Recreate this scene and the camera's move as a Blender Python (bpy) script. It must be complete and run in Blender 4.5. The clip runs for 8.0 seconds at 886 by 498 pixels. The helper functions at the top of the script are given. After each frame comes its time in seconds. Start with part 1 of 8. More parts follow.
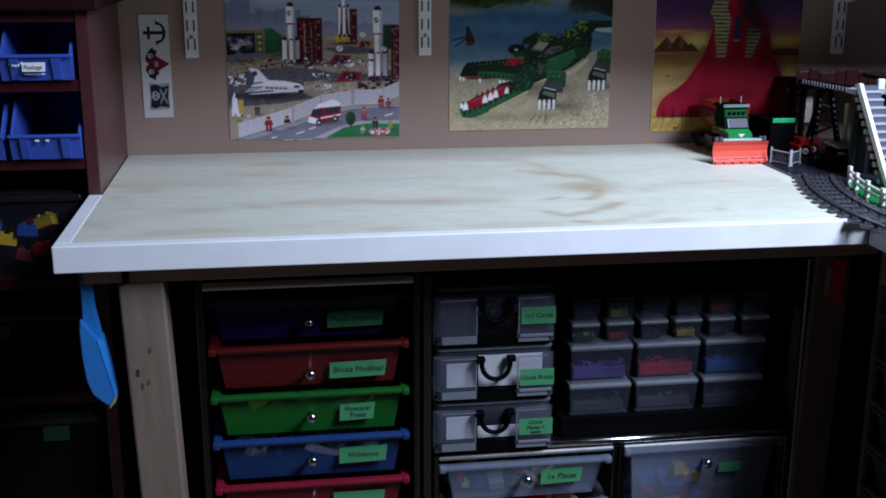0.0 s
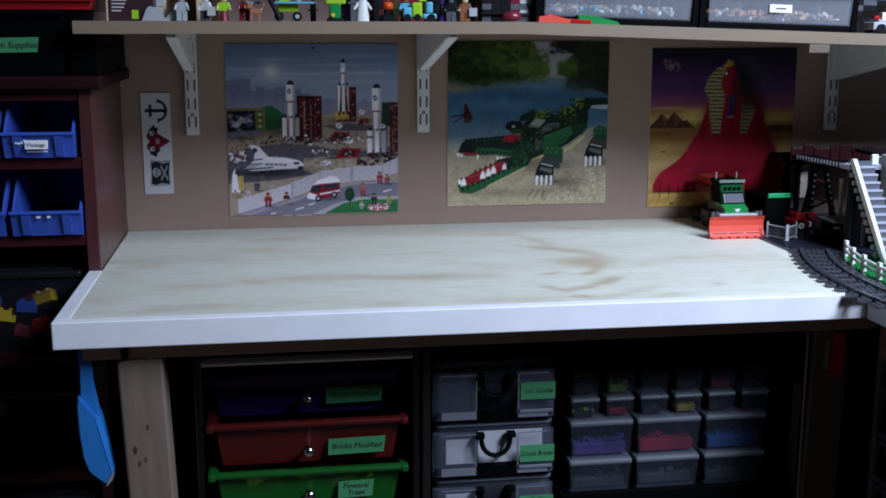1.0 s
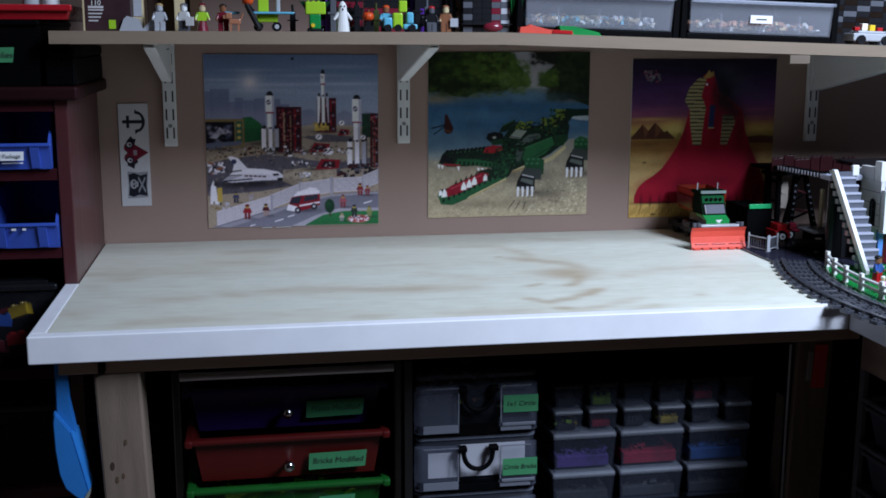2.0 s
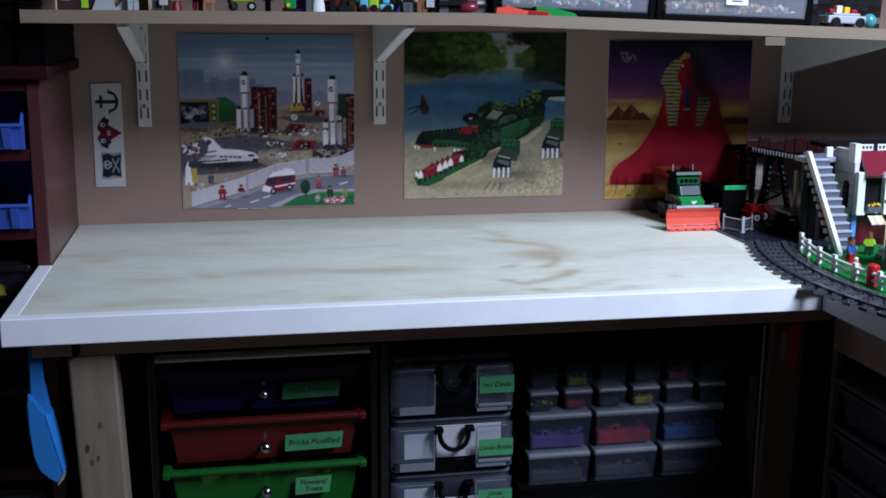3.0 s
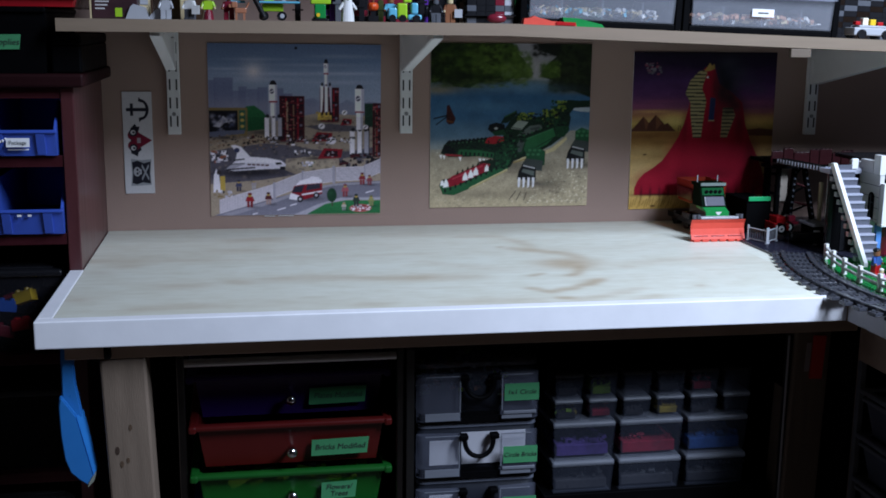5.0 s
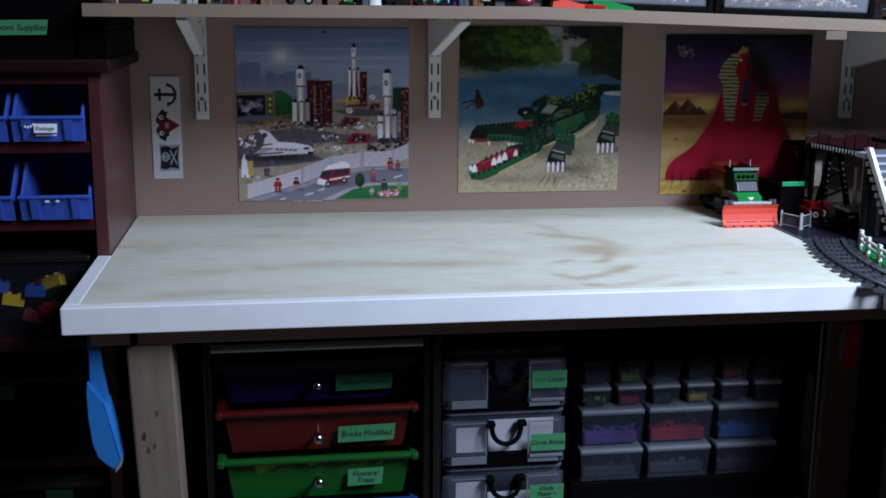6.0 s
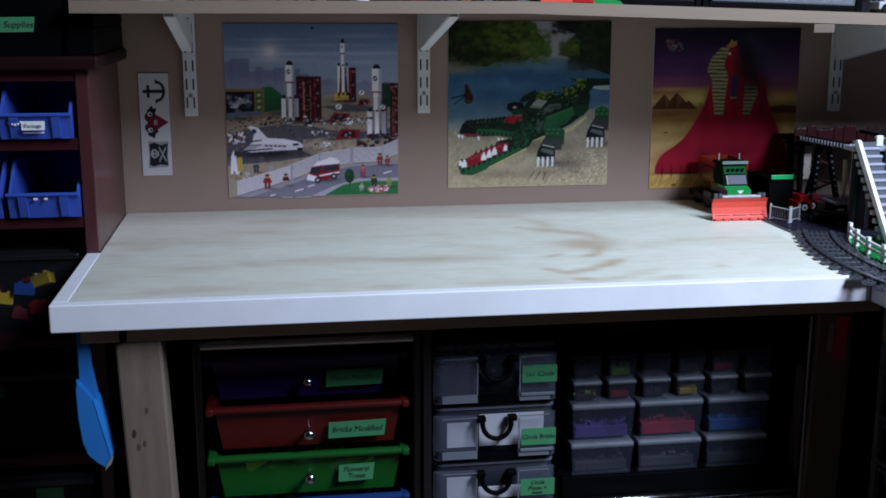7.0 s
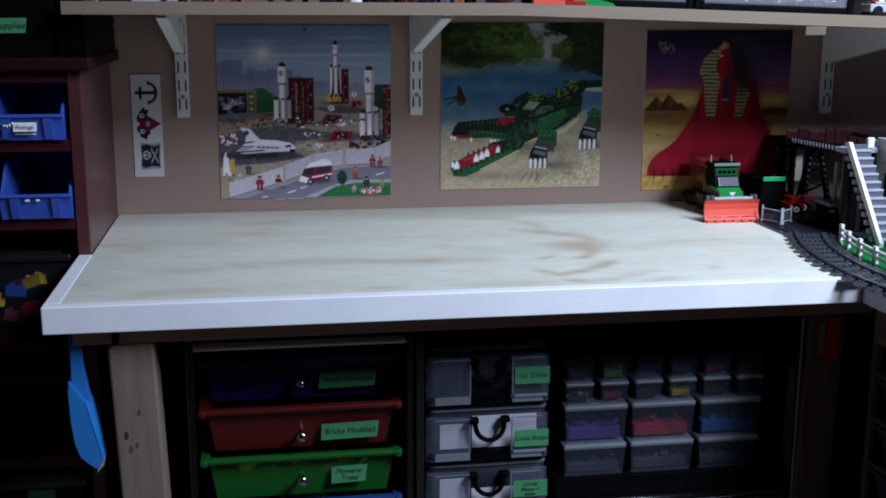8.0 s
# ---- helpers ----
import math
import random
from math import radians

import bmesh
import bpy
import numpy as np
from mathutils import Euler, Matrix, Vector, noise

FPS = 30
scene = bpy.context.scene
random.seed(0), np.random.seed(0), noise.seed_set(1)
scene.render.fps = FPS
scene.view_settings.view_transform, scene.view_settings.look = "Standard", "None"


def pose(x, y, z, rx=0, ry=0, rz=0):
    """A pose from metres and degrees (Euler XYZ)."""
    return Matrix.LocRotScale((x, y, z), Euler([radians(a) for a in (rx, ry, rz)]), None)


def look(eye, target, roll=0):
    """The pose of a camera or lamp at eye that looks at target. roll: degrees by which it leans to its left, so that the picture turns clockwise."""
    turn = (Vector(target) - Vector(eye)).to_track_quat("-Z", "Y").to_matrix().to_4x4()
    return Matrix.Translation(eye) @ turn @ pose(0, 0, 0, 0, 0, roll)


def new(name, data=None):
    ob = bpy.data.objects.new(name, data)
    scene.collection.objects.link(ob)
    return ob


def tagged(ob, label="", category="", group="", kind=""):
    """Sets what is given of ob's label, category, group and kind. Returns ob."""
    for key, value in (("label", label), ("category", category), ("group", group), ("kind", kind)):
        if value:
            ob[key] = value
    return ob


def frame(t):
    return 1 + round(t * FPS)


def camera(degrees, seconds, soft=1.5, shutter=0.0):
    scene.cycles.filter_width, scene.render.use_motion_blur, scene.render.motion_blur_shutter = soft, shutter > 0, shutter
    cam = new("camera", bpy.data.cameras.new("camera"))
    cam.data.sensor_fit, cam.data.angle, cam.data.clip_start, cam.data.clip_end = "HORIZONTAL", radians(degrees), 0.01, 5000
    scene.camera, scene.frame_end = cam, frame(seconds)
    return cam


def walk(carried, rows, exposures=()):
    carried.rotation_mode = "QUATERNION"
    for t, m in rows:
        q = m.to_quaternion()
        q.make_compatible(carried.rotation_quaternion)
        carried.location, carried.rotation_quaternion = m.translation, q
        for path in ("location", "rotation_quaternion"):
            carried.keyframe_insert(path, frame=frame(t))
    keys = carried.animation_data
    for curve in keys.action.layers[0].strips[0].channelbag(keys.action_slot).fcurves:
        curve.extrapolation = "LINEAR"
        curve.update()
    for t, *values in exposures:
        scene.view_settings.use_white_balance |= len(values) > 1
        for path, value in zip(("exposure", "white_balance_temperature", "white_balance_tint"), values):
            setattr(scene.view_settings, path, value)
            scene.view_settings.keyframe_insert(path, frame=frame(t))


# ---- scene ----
cam = camera(43.0, 8.0, soft=1.7)
PATH = [
    (0, (0.086, -2.051, 1.283), (0.373, -0.141, 0.764), 0.2),
    (0.2, (0.086, -2.053, 1.283), (0.366, -0.154, 0.799), 0.1),
    (0.5, (0.085, -2.055, 1.283), (0.371, -0.126, 0.84), -0.0),
    (1, (0.082, -2.055, 1.285), (0.379, -0.116, 0.895), 0.1),
    (1.5, (0.08, -2.043, 1.283), (0.392, -0.102, 0.915), 0.1),
    (1.7, (0.080, -2.042, 1.283), (0.396, -0.122, 0.920), 0.1),
    (2.8, (0.080, -2.040, 1.284), (0.450, -0.135, 0.889), 0.4),
    (3, (0.08, -2.04, 1.285), (0.456, -0.117, 0.88), 0.4),
    (3.5, (0.072, -2.071, 1.286), (0.461, -0.15, 0.889), 0.5),
    (4, (0.065, -2.071, 1.285), (0.454, -0.148, 0.9), 0.9),
    (4.2, (0.065, -2.070, 1.284), (0.441, -0.164, 0.907), 0.9),
    (5.3, (0.069, -2.046, 1.282), (0.383, -0.129, 0.897), 0.7),
    (5.5, (0.071, -2.043, 1.282), (0.369, -0.105, 0.884), 0.7),
    (6, (0.077, -2.04, 1.284), (0.362, -0.104, 0.869), 0.4),
    (6.5, (0.079, -2.039, 1.284), (0.366, -0.106, 0.861), 0.2),
    (7, (0.082, -2.041, 1.283), (0.379, -0.109, 0.861), 0.1),
    (7.5, (0.081, -2.043, 1.283), (0.385, -0.112, 0.863), 0.2),
    (8, (0.08, -2.041, 1.283), (0.392, -0.111, 0.864), 0.2),
]
walk(cam, [(t, look(eye, target, roll)) for t, eye, target, roll in PATH],
     [(0.0, 0.12), (0.5, 0.04), (1.0, 0.0), (8.0, 0.0)])

# ---------------------------------------------------------------- light
world = bpy.data.worlds.new("world")
world.use_nodes = True
world.node_tree.nodes["Background"].inputs[0].default_value = (0.75, 0.85, 1.0, 1)
world.node_tree.nodes["Background"].inputs[1].default_value = 0.004
scene.world = world


def area_lamp(name, eye, target, sx, sy, watts, color, spread):
    data = bpy.data.lights.new(name, "AREA")
    data.shape, data.size, data.size_y, data.energy, data.color = "RECTANGLE", sx, sy, watts, color
    data.spread = radians(spread)
    ob = new(name, data)
    ob.matrix_world = look(eye, target)
    return ob


area_lamp("ceiling_lamp", (1.52, -1.80, 2.47), (1.30, -0.5, 0.9), 0.55, 1.05, 69, (0.655, 0.775, 1.0), 140)

# ---------------------------------------------------------------- materials
MATS = {}


def mat(name, color, rough=0.5, metal=0.0, vary=0.12, scale=40.0, bump=0.0, bump_scale=300.0, stain=0.0, clear=0.0, stretch=(1, 1, 1), coat=0.0, spec=0.5):
    """A surface with two scales of variation and fine relief."""
    if name in MATS:
        return MATS[name]
    m = bpy.data.materials.new(name)
    m.use_nodes = True
    nt = m.node_tree
    bsdf, out = nt.nodes["Principled BSDF"], nt.nodes["Material Output"]
    co = nt.nodes.new("ShaderNodeTexCoord")
    mp = nt.nodes.new("ShaderNodeMapping")
    mp.inputs["Scale"].default_value = stretch
    nt.links.new(co.outputs["Object"], mp.inputs[0])
    n1, n2 = nt.nodes.new("ShaderNodeTexNoise"), nt.nodes.new("ShaderNodeTexNoise")
    n1.inputs["Scale"].default_value, n1.inputs["Detail"].default_value = scale, 6
    n2.inputs["Scale"].default_value, n2.inputs["Detail"].default_value = scale * 0.13, 3
    for n in (n1, n2):
        nt.links.new(mp.outputs[0], n.inputs["Vector"])
    lo = tuple(max(0.0, c * (1 - vary)) for c in color) + (1,)
    hi = tuple(min(1.0, c * (1 + vary)) for c in color) + (1,)
    mix = nt.nodes.new("ShaderNodeMix")
    mix.data_type = "RGBA"
    mix.inputs[6].default_value, mix.inputs[7].default_value = lo, hi
    nt.links.new(n1.outputs[0], mix.inputs[0])
    mix2 = nt.nodes.new("ShaderNodeMix")
    mix2.data_type, mix2.blend_type = "RGBA", "MULTIPLY"
    mix2.inputs[7].default_value = (1 - stain - vary * 0.5,) * 3 + (1,)
    ramp = nt.nodes.new("ShaderNodeMapRange")
    ramp.inputs[1].default_value, ramp.inputs[2].default_value = 0.45, 0.7
    nt.links.new(n2.outputs[0], ramp.inputs[0])
    nt.links.new(ramp.outputs[0], mix2.inputs[0])
    nt.links.new(mix.outputs[2], mix2.inputs[6])
    nt.links.new(mix2.outputs[2], bsdf.inputs["Base Color"])
    rr = nt.nodes.new("ShaderNodeMapRange")
    rr.inputs[3].default_value, rr.inputs[4].default_value = max(0.03, rough - 0.08), min(1, rough + 0.08)
    nt.links.new(n1.outputs[0], rr.inputs[0])
    nt.links.new(rr.outputs[0], bsdf.inputs["Roughness"])
    bsdf.inputs["Metallic"].default_value = metal
    bsdf.inputs["Coat Weight"].default_value = coat
    bsdf.inputs["Specular IOR Level"].default_value = spec
    if bump:
        n3, b = nt.nodes.new("ShaderNodeTexNoise"), nt.nodes.new("ShaderNodeBump")
        n3.inputs["Scale"].default_value = bump_scale
        nt.links.new(mp.outputs[0], n3.inputs["Vector"])
        b.inputs["Strength"].default_value, b.inputs["Distance"].default_value = bump, 0.001
        nt.links.new(n3.outputs[0], b.inputs["Height"])
        nt.links.new(b.outputs[0], bsdf.inputs["Normal"])
    if clear:
        tr, ms = nt.nodes.new("ShaderNodeBsdfTransparent"), nt.nodes.new("ShaderNodeMixShader")
        ms.inputs[0].default_value = clear
        nt.links.new(bsdf.outputs[0], ms.inputs[1])
        nt.links.new(tr.outputs[0], ms.inputs[2])
        nt.links.new(ms.outputs[0], out.inputs["Surface"])
    MATS[name] = m
    return m


def toy(name, color):
    return mat("toy " + name, color, 0.24, vary=0.04, scale=90, spec=0.22 if max(color) < 0.03 else 0.45)


def ink(name, color):
    return mat("ink " + name, tuple(min(0.84, c * 1.35) for c in color), 0.45, vary=0.22, scale=160, stain=0.06, spec=0.18)


def plywood():
    """White-washed plywood: the tan figure laid on the veneer shows under thin white paint."""
    m = bpy.data.materials.new("whitewashed plywood")
    m.use_nodes = True
    nt = m.node_tree
    bsdf = nt.nodes["Principled BSDF"]
    co, at = nt.nodes.new("ShaderNodeTexCoord"), nt.nodes.new("ShaderNodeAttribute")
    at.attribute_name = "ink"

    def noise(scale, detail, stretch):
        mp, nz = nt.nodes.new("ShaderNodeMapping"), nt.nodes.new("ShaderNodeTexNoise")
        mp.inputs["Scale"].default_value = stretch
        nz.inputs["Scale"].default_value, nz.inputs["Detail"].default_value = scale, detail
        nt.links.new(co.outputs["Object"], mp.inputs[0])
        nt.links.new(mp.outputs[0], nz.inputs["Vector"])
        return nz.outputs[0]

    def blend(kind, fac, first, second):
        mix = nt.nodes.new("ShaderNodeMix")
        mix.data_type, mix.blend_type = "RGBA", kind
        nt.links.new(fac, mix.inputs[0])
        if isinstance(first, tuple):
            mix.inputs[6].default_value = first
        else:
            nt.links.new(first, mix.inputs[6])
        mix.inputs[7].default_value = second
        return mix.outputs[2]

    def span(value, lo, hi):
        r = nt.nodes.new("ShaderNodeMapRange")
        r.inputs[1].default_value, r.inputs[2].default_value = lo, hi
        nt.links.new(value, r.inputs[0])
        return r.outputs[0]

    grain = noise(16, 7, (1, 5, 1))
    c = blend("MIX", at.outputs["Fac"], (0.725, 0.738, 0.650, 1), (0.46, 0.35, 0.23, 1))
    c = blend("MULTIPLY", span(grain, 0.35, 0.75), c, (0.925, 0.915, 0.89, 1))
    c = blend("MULTIPLY", span(noise(30, 8, (1, 2, 1)), 0.42, 0.70), c, (0.93, 0.915, 0.885, 1))
    nt.links.new(c, bsdf.inputs["Base Color"])
    bsdf.inputs["Roughness"].default_value = 0.5
    b = nt.nodes.new("ShaderNodeBump")
    b.inputs["Strength"].default_value, b.inputs["Distance"].default_value = 0.25, 0.0006
    nt.links.new(grain, b.inputs["Height"])
    nt.links.new(b.outputs[0], bsdf.inputs["Normal"])
    return m


WALL = mat("tan wall paint", (0.336, 0.228, 0.187), 0.75, vary=0.05, scale=18, bump=0.35, bump_scale=420, stain=0.05)
FLOOR = mat("brown floor", (0.165, 0.13, 0.105), 0.6, vary=0.25, scale=12, stain=0.15)
DIM = mat("dark unseen wall", (0.07, 0.06, 0.055), 0.8, vary=0.1)
CEIL = mat("ceiling grey", (0.22, 0.22, 0.22), 0.9, vary=0.05)
PLY = plywood()
RIMW = mat("white painted rim", (0.85, 0.85, 0.885), 0.45, vary=0.08, scale=25, bump=0.1, bump_scale=160, stain=0.08)
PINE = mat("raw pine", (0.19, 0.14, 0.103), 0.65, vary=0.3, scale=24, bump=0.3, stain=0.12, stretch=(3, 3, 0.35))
# apron pine twice as pale as the legs, making up for missing bounced light
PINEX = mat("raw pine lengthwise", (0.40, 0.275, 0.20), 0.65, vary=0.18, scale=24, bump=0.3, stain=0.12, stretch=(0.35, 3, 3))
KNOT2 = mat("pine pin knot", (0.10, 0.06, 0.035), 0.7, vary=0.3, scale=200)
KNOT = mat("pine knot", (0.05, 0.028, 0.018), 0.7, vary=0.4, scale=200)
MDF = mat("tan shelf board", (0.222, 0.162, 0.112), 0.6, vary=0.1, scale=50, stain=0.05, stretch=(0.3, 3, 3))
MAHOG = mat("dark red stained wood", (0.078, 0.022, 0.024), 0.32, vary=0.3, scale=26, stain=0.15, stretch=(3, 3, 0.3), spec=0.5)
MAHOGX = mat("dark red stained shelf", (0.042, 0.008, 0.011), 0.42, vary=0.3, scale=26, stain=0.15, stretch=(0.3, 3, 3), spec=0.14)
STEELW = mat("white enamelled steel", (0.76, 0.76, 0.76), 0.4, vary=0.05, scale=60)
SLOT = mat("slot shadow gap", (0.03, 0.03, 0.03), 0.8)
CHROME = mat("chrome", (0.62, 0.62, 0.64), 0.16, 1.0, vary=0.08, scale=70)
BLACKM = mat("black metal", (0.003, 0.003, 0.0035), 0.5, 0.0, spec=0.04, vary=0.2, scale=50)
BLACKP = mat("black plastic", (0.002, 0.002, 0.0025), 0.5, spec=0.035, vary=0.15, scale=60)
CLEAR = mat("clear frosted plastic", (0.26, 0.28, 0.38), 0.35, vary=0.1, scale=40, clear=0.905, spec=0.3)
CLEARD = mat("clear plastic wall", (0.21, 0.235, 0.32), 0.35, vary=0.12, scale=40, clear=0.93, spec=0.3)
FROST = mat("frosted lilac plastic", (0.42, 0.44, 0.50), 0.35, vary=0.15, scale=14, clear=0.80)
LIDW = mat("milky lid plastic", (0.135, 0.145, 0.172), 0.4, vary=0.1, scale=40)
TAPE = mat("green masking tape", (0.038, 0.215, 0.085), 0.7, vary=0.1, scale=90, bump=0.3, bump_scale=600)
PEN = mat("marker pen", (0.02, 0.03, 0.025), 0.6, vary=0.1)
PAPER = mat("white paper", (0.75, 0.75, 0.76), 0.7, vary=0.05, scale=60)
BINB = mat("blue bin plastic", (0.045, 0.10, 0.48), 0.32, vary=0.08, scale=40)
PANB = mat("sky blue plastic", (0.025, 0.18, 0.52), 0.3, vary=0.08, scale=40)

# ---------------------------------------------------------------- mesh helpers
WORLD_AT = {}


def bx(bm, x0, x1, y0, y1, z0, z1, mi=0, bevel=0.0):
    """A box, with its edges rounded a little where bevel is given."""
    r = bmesh.ops.create_cube(bm, size=1.0, matrix=Matrix.Translation(((x0 + x1) / 2, (y0 + y1) / 2, (z0 + z1) / 2)) @ Matrix.Diagonal((abs(x1 - x0), abs(y1 - y0), abs(z1 - z0), 1)))
    faces = {f for v in r["verts"] for f in v.link_faces}
    for f in faces:
        f.material_index = mi
    if bevel:
        edges = {e for v in r["verts"] for e in v.link_edges}
        bmesh.ops.bevel(bm, geom=list(edges), offset=bevel, segments=2, affect="EDGES", profile=0.5, material=mi)


def cyl(bm, p, q, r, mi=0, seg=12, r2=None):
    """A round bar from p to q."""
    p, q = Vector(p), Vector(q)
    d = q - p
    m = Matrix.Translation((p + q) / 2) @ d.to_track_quat("Z", "Y").to_matrix().to_4x4()
    res = bmesh.ops.create_cone(bm, cap_ends=True, segments=seg, radius1=r, radius2=r if r2 is None else r2, depth=d.length, matrix=m)
    for f in {f for v in res["verts"] for f in v.link_faces}:
        f.material_index = mi


def ball(bm, c, r, mi=0, sx=1, sy=1, sz=1, u=12, v=8):
    res = bmesh.ops.create_uvsphere(bm, u_segments=u, v_segments=v, radius=r, matrix=Matrix.Translation(c) @ Matrix.Diagonal((sx, sy, sz, 1)))
    for f in {f for w in res["verts"] for f in w.link_faces}:
        f.material_index, f.smooth = mi, True


def prism(bm, pts, axis, a, b, mi=0):
    """A slab with the outline pts, drawn across one axis from a to b."""
    def place(p, d):
        return {"x": (d, p[0], p[1]), "y": (p[0], d, p[1]), "z": (p[0], p[1], d)}[axis]
    va, vb = [bm.verts.new(place(p, a)) for p in pts], [bm.verts.new(place(p, b)) for p in pts]
    n, fs = len(pts), []
    fs.append(bm.faces.new(va))
    fs.append(bm.faces.new(vb[::-1]))
    for i in range(n):
        fs.append(bm.faces.new((va[i], vb[i], vb[(i + 1) % n], va[(i + 1) % n])))
    for f in fs:
        f.material_index = mi
    bmesh.ops.recalc_face_normals(bm, faces=fs)


def tub(bm, x0, x1, y0, y1, z0, z1, taper=0.0, wall=0.002, mi=0, faces="x"):
    """An open tray with sloped walls and real thickness."""
    def ring(d, z):
        return [bm.verts.new(p) for p in ((x0 + d, y0 + d, z), (x1 - d, y0 + d, z), (x1 - d, y1 - d, z), (x0 + d, y1 - d, z))]
    o_top, o_bot, i_top, i_bot = ring(0, z1), ring(taper, z0), ring(wall, z1), ring(taper + wall, z0 + wall)
    fs = []
    for i in range(4):
        j = (i + 1) % 4
        fs.append(bm.faces.new((o_bot[i], o_bot[j], o_top[j], o_top[i])))
        fs.append(bm.faces.new((o_top[i], o_top[j], i_top[j], i_top[i])))
        fs.append(bm.faces.new((i_top[i], i_top[j], i_bot[j], i_bot[i])))
    fs.append(bm.faces.new(o_bot[::-1]))
    fs.append(bm.faces.new(i_bot))
    for f in fs:
        f.material_index = mi


def studs(bm, x0, y0, z, nx, ny, mi=0, pitch=0.008):
    for i in range(nx):
        for j in range(ny):
            cx, cy = x0 + (i + 0.5) * pitch, y0 + (j + 0.5) * pitch
            cyl(bm, (cx, cy, z), (cx, cy, z + 0.0017), 0.0024, mi, 8)


def thing(name, at, label, category="", group="", kind=""):
    ob = new(name)
    ob.empty_display_size = 0.05
    ob.location = at
    WORLD_AT[ob] = Vector(at)
    return tagged(ob, label, category, group, kind)


def part(name, bm, mats, parent=None, label="", category="", group="", kind="", at=None, smooth=False):
    """Links a bmesh, drawn in the place's metres, as ONE mesh object under its thing or part."""
    if at is None:
        xs = [v.co for v in bm.verts]
        at = Vector(((min(c.x for c in xs) + max(c.x for c in xs)) / 2, (min(c.y for c in xs) + max(c.y for c in xs)) / 2, min(c.z for c in xs)))
    at = Vector(at)
    bmesh.ops.translate(bm, verts=bm.verts, vec=-at)
    me = bpy.data.meshes.new(name)
    bm.to_mesh(me)
    bm.free()
    for m in (mats if isinstance(mats, (list, tuple)) else [mats]):
        me.materials.append(m)
    if smooth:
        for p in me.polygons:
            p.use_smooth = True
    ob = new(name, me)
    ob.location = at - WORLD_AT[parent] if parent else at
    if parent:
        ob.parent = parent
    WORLD_AT[ob] = at
    return tagged(ob, label, category, group, kind)


def bar(name, x0, x1, y0, y1, z0, z1, m, parent=None, label="", bevel=0.0, category="", group="", kind=""):
    bm = bmesh.new()
    bx(bm, x0, x1, y0, y1, z0, z1, 0, bevel)
    return part(name, bm, m, parent, label, category, group, kind)


def writing(text, x, y, z, size, m, parent, face="y", slant=0.0, name="writing"):
    """Flat lettering that stands on a front face, its middle at x, z."""
    cu = bpy.data.curves.new(name, "FONT")
    cu.body, cu.size, cu.align_x, cu.align_y, cu.extrude, cu.shear = text, size, "CENTER", "CENTER", 0.0001, slant
    cu.offset, cu.resolution_u = 0.0, 3
    tmp = new("lettering", cu)
    me = bpy.data.meshes.new_from_object(tmp.evaluated_get(bpy.context.evaluated_depsgraph_get()))
    bpy.data.objects.remove(tmp)
    me.materials.clear()
    me.materials.append(m)
    me.transform(Matrix.Rotation(radians(90), 4, "X") if face == "y" else Matrix.Rotation(radians(-90), 4, "Z") @ Matrix.Rotation(radians(90), 4, "X"))
    ob = new(name, me)
    ob.location = Vector((x, y, z)) - (WORLD_AT[parent] if parent else Vector((0, 0, 0)))
    if parent:
        ob.parent = parent
    return ob


def tape(text, x0, x1, z0, z1, y, parent, size=0.012, skew=0.0, lines=None):
    """A strip of green tape with pen writing, stuck on a front."""
    bm = bmesh.new()
    prism(bm, [(x0, z0), (x1 - 0.003, z0 + skew), (x1, z1 + skew), (x0 + 0.001, z1)], "y", y, y - 0.0006)
    part("tape_label", bm, TAPE, parent, "green tape label with pen writing")
    for i, t in enumerate(lines or [text]):
        n = len(lines or [text])
        zz = (z0 + z1) / 2 + skew / 2 + ((n - 1) / 2 - i) * size * 0.95
        writing(t, (x0 + x1) / 2, y - 0.0012, zz, size, PEN, parent, slant=0.15)


# ---------------------------------------------------------------- room shell
bar("floor", -1.6, 2.2, -3.3, 0.1, -0.1, 0.0, FLOOR, kind="structure", label="plain brown floor in deep shade")
bar("wall_north", -1.6, 2.2, 0.0, 0.12, 0.0, 2.85, WALL, kind="structure", label="plain tan painted wall behind the bench")
# these walls and the ceiling stay unseen, dark so little light bounces back
bar("wall_east", 2.2, 2.32, -3.3, 0.12, 0.0, 2.85, DIM, kind="structure", label="plain dark unseen wall")
bar("wall_west", -1.72, -1.6, -3.3, 0.12, 0.0, 2.85, DIM, kind="structure", label="plain dark unseen wall")
bar("wall_south", -1.72, 2.32, -3.42, -3.3, 0.0, 2.85, DIM, kind="structure", label="plain dark unseen wall")
bar("ceiling", -1.72, 2.32, -3.42, 0.12, 2.85, 2.95, CEIL, kind="structure", label="plain grey ceiling")

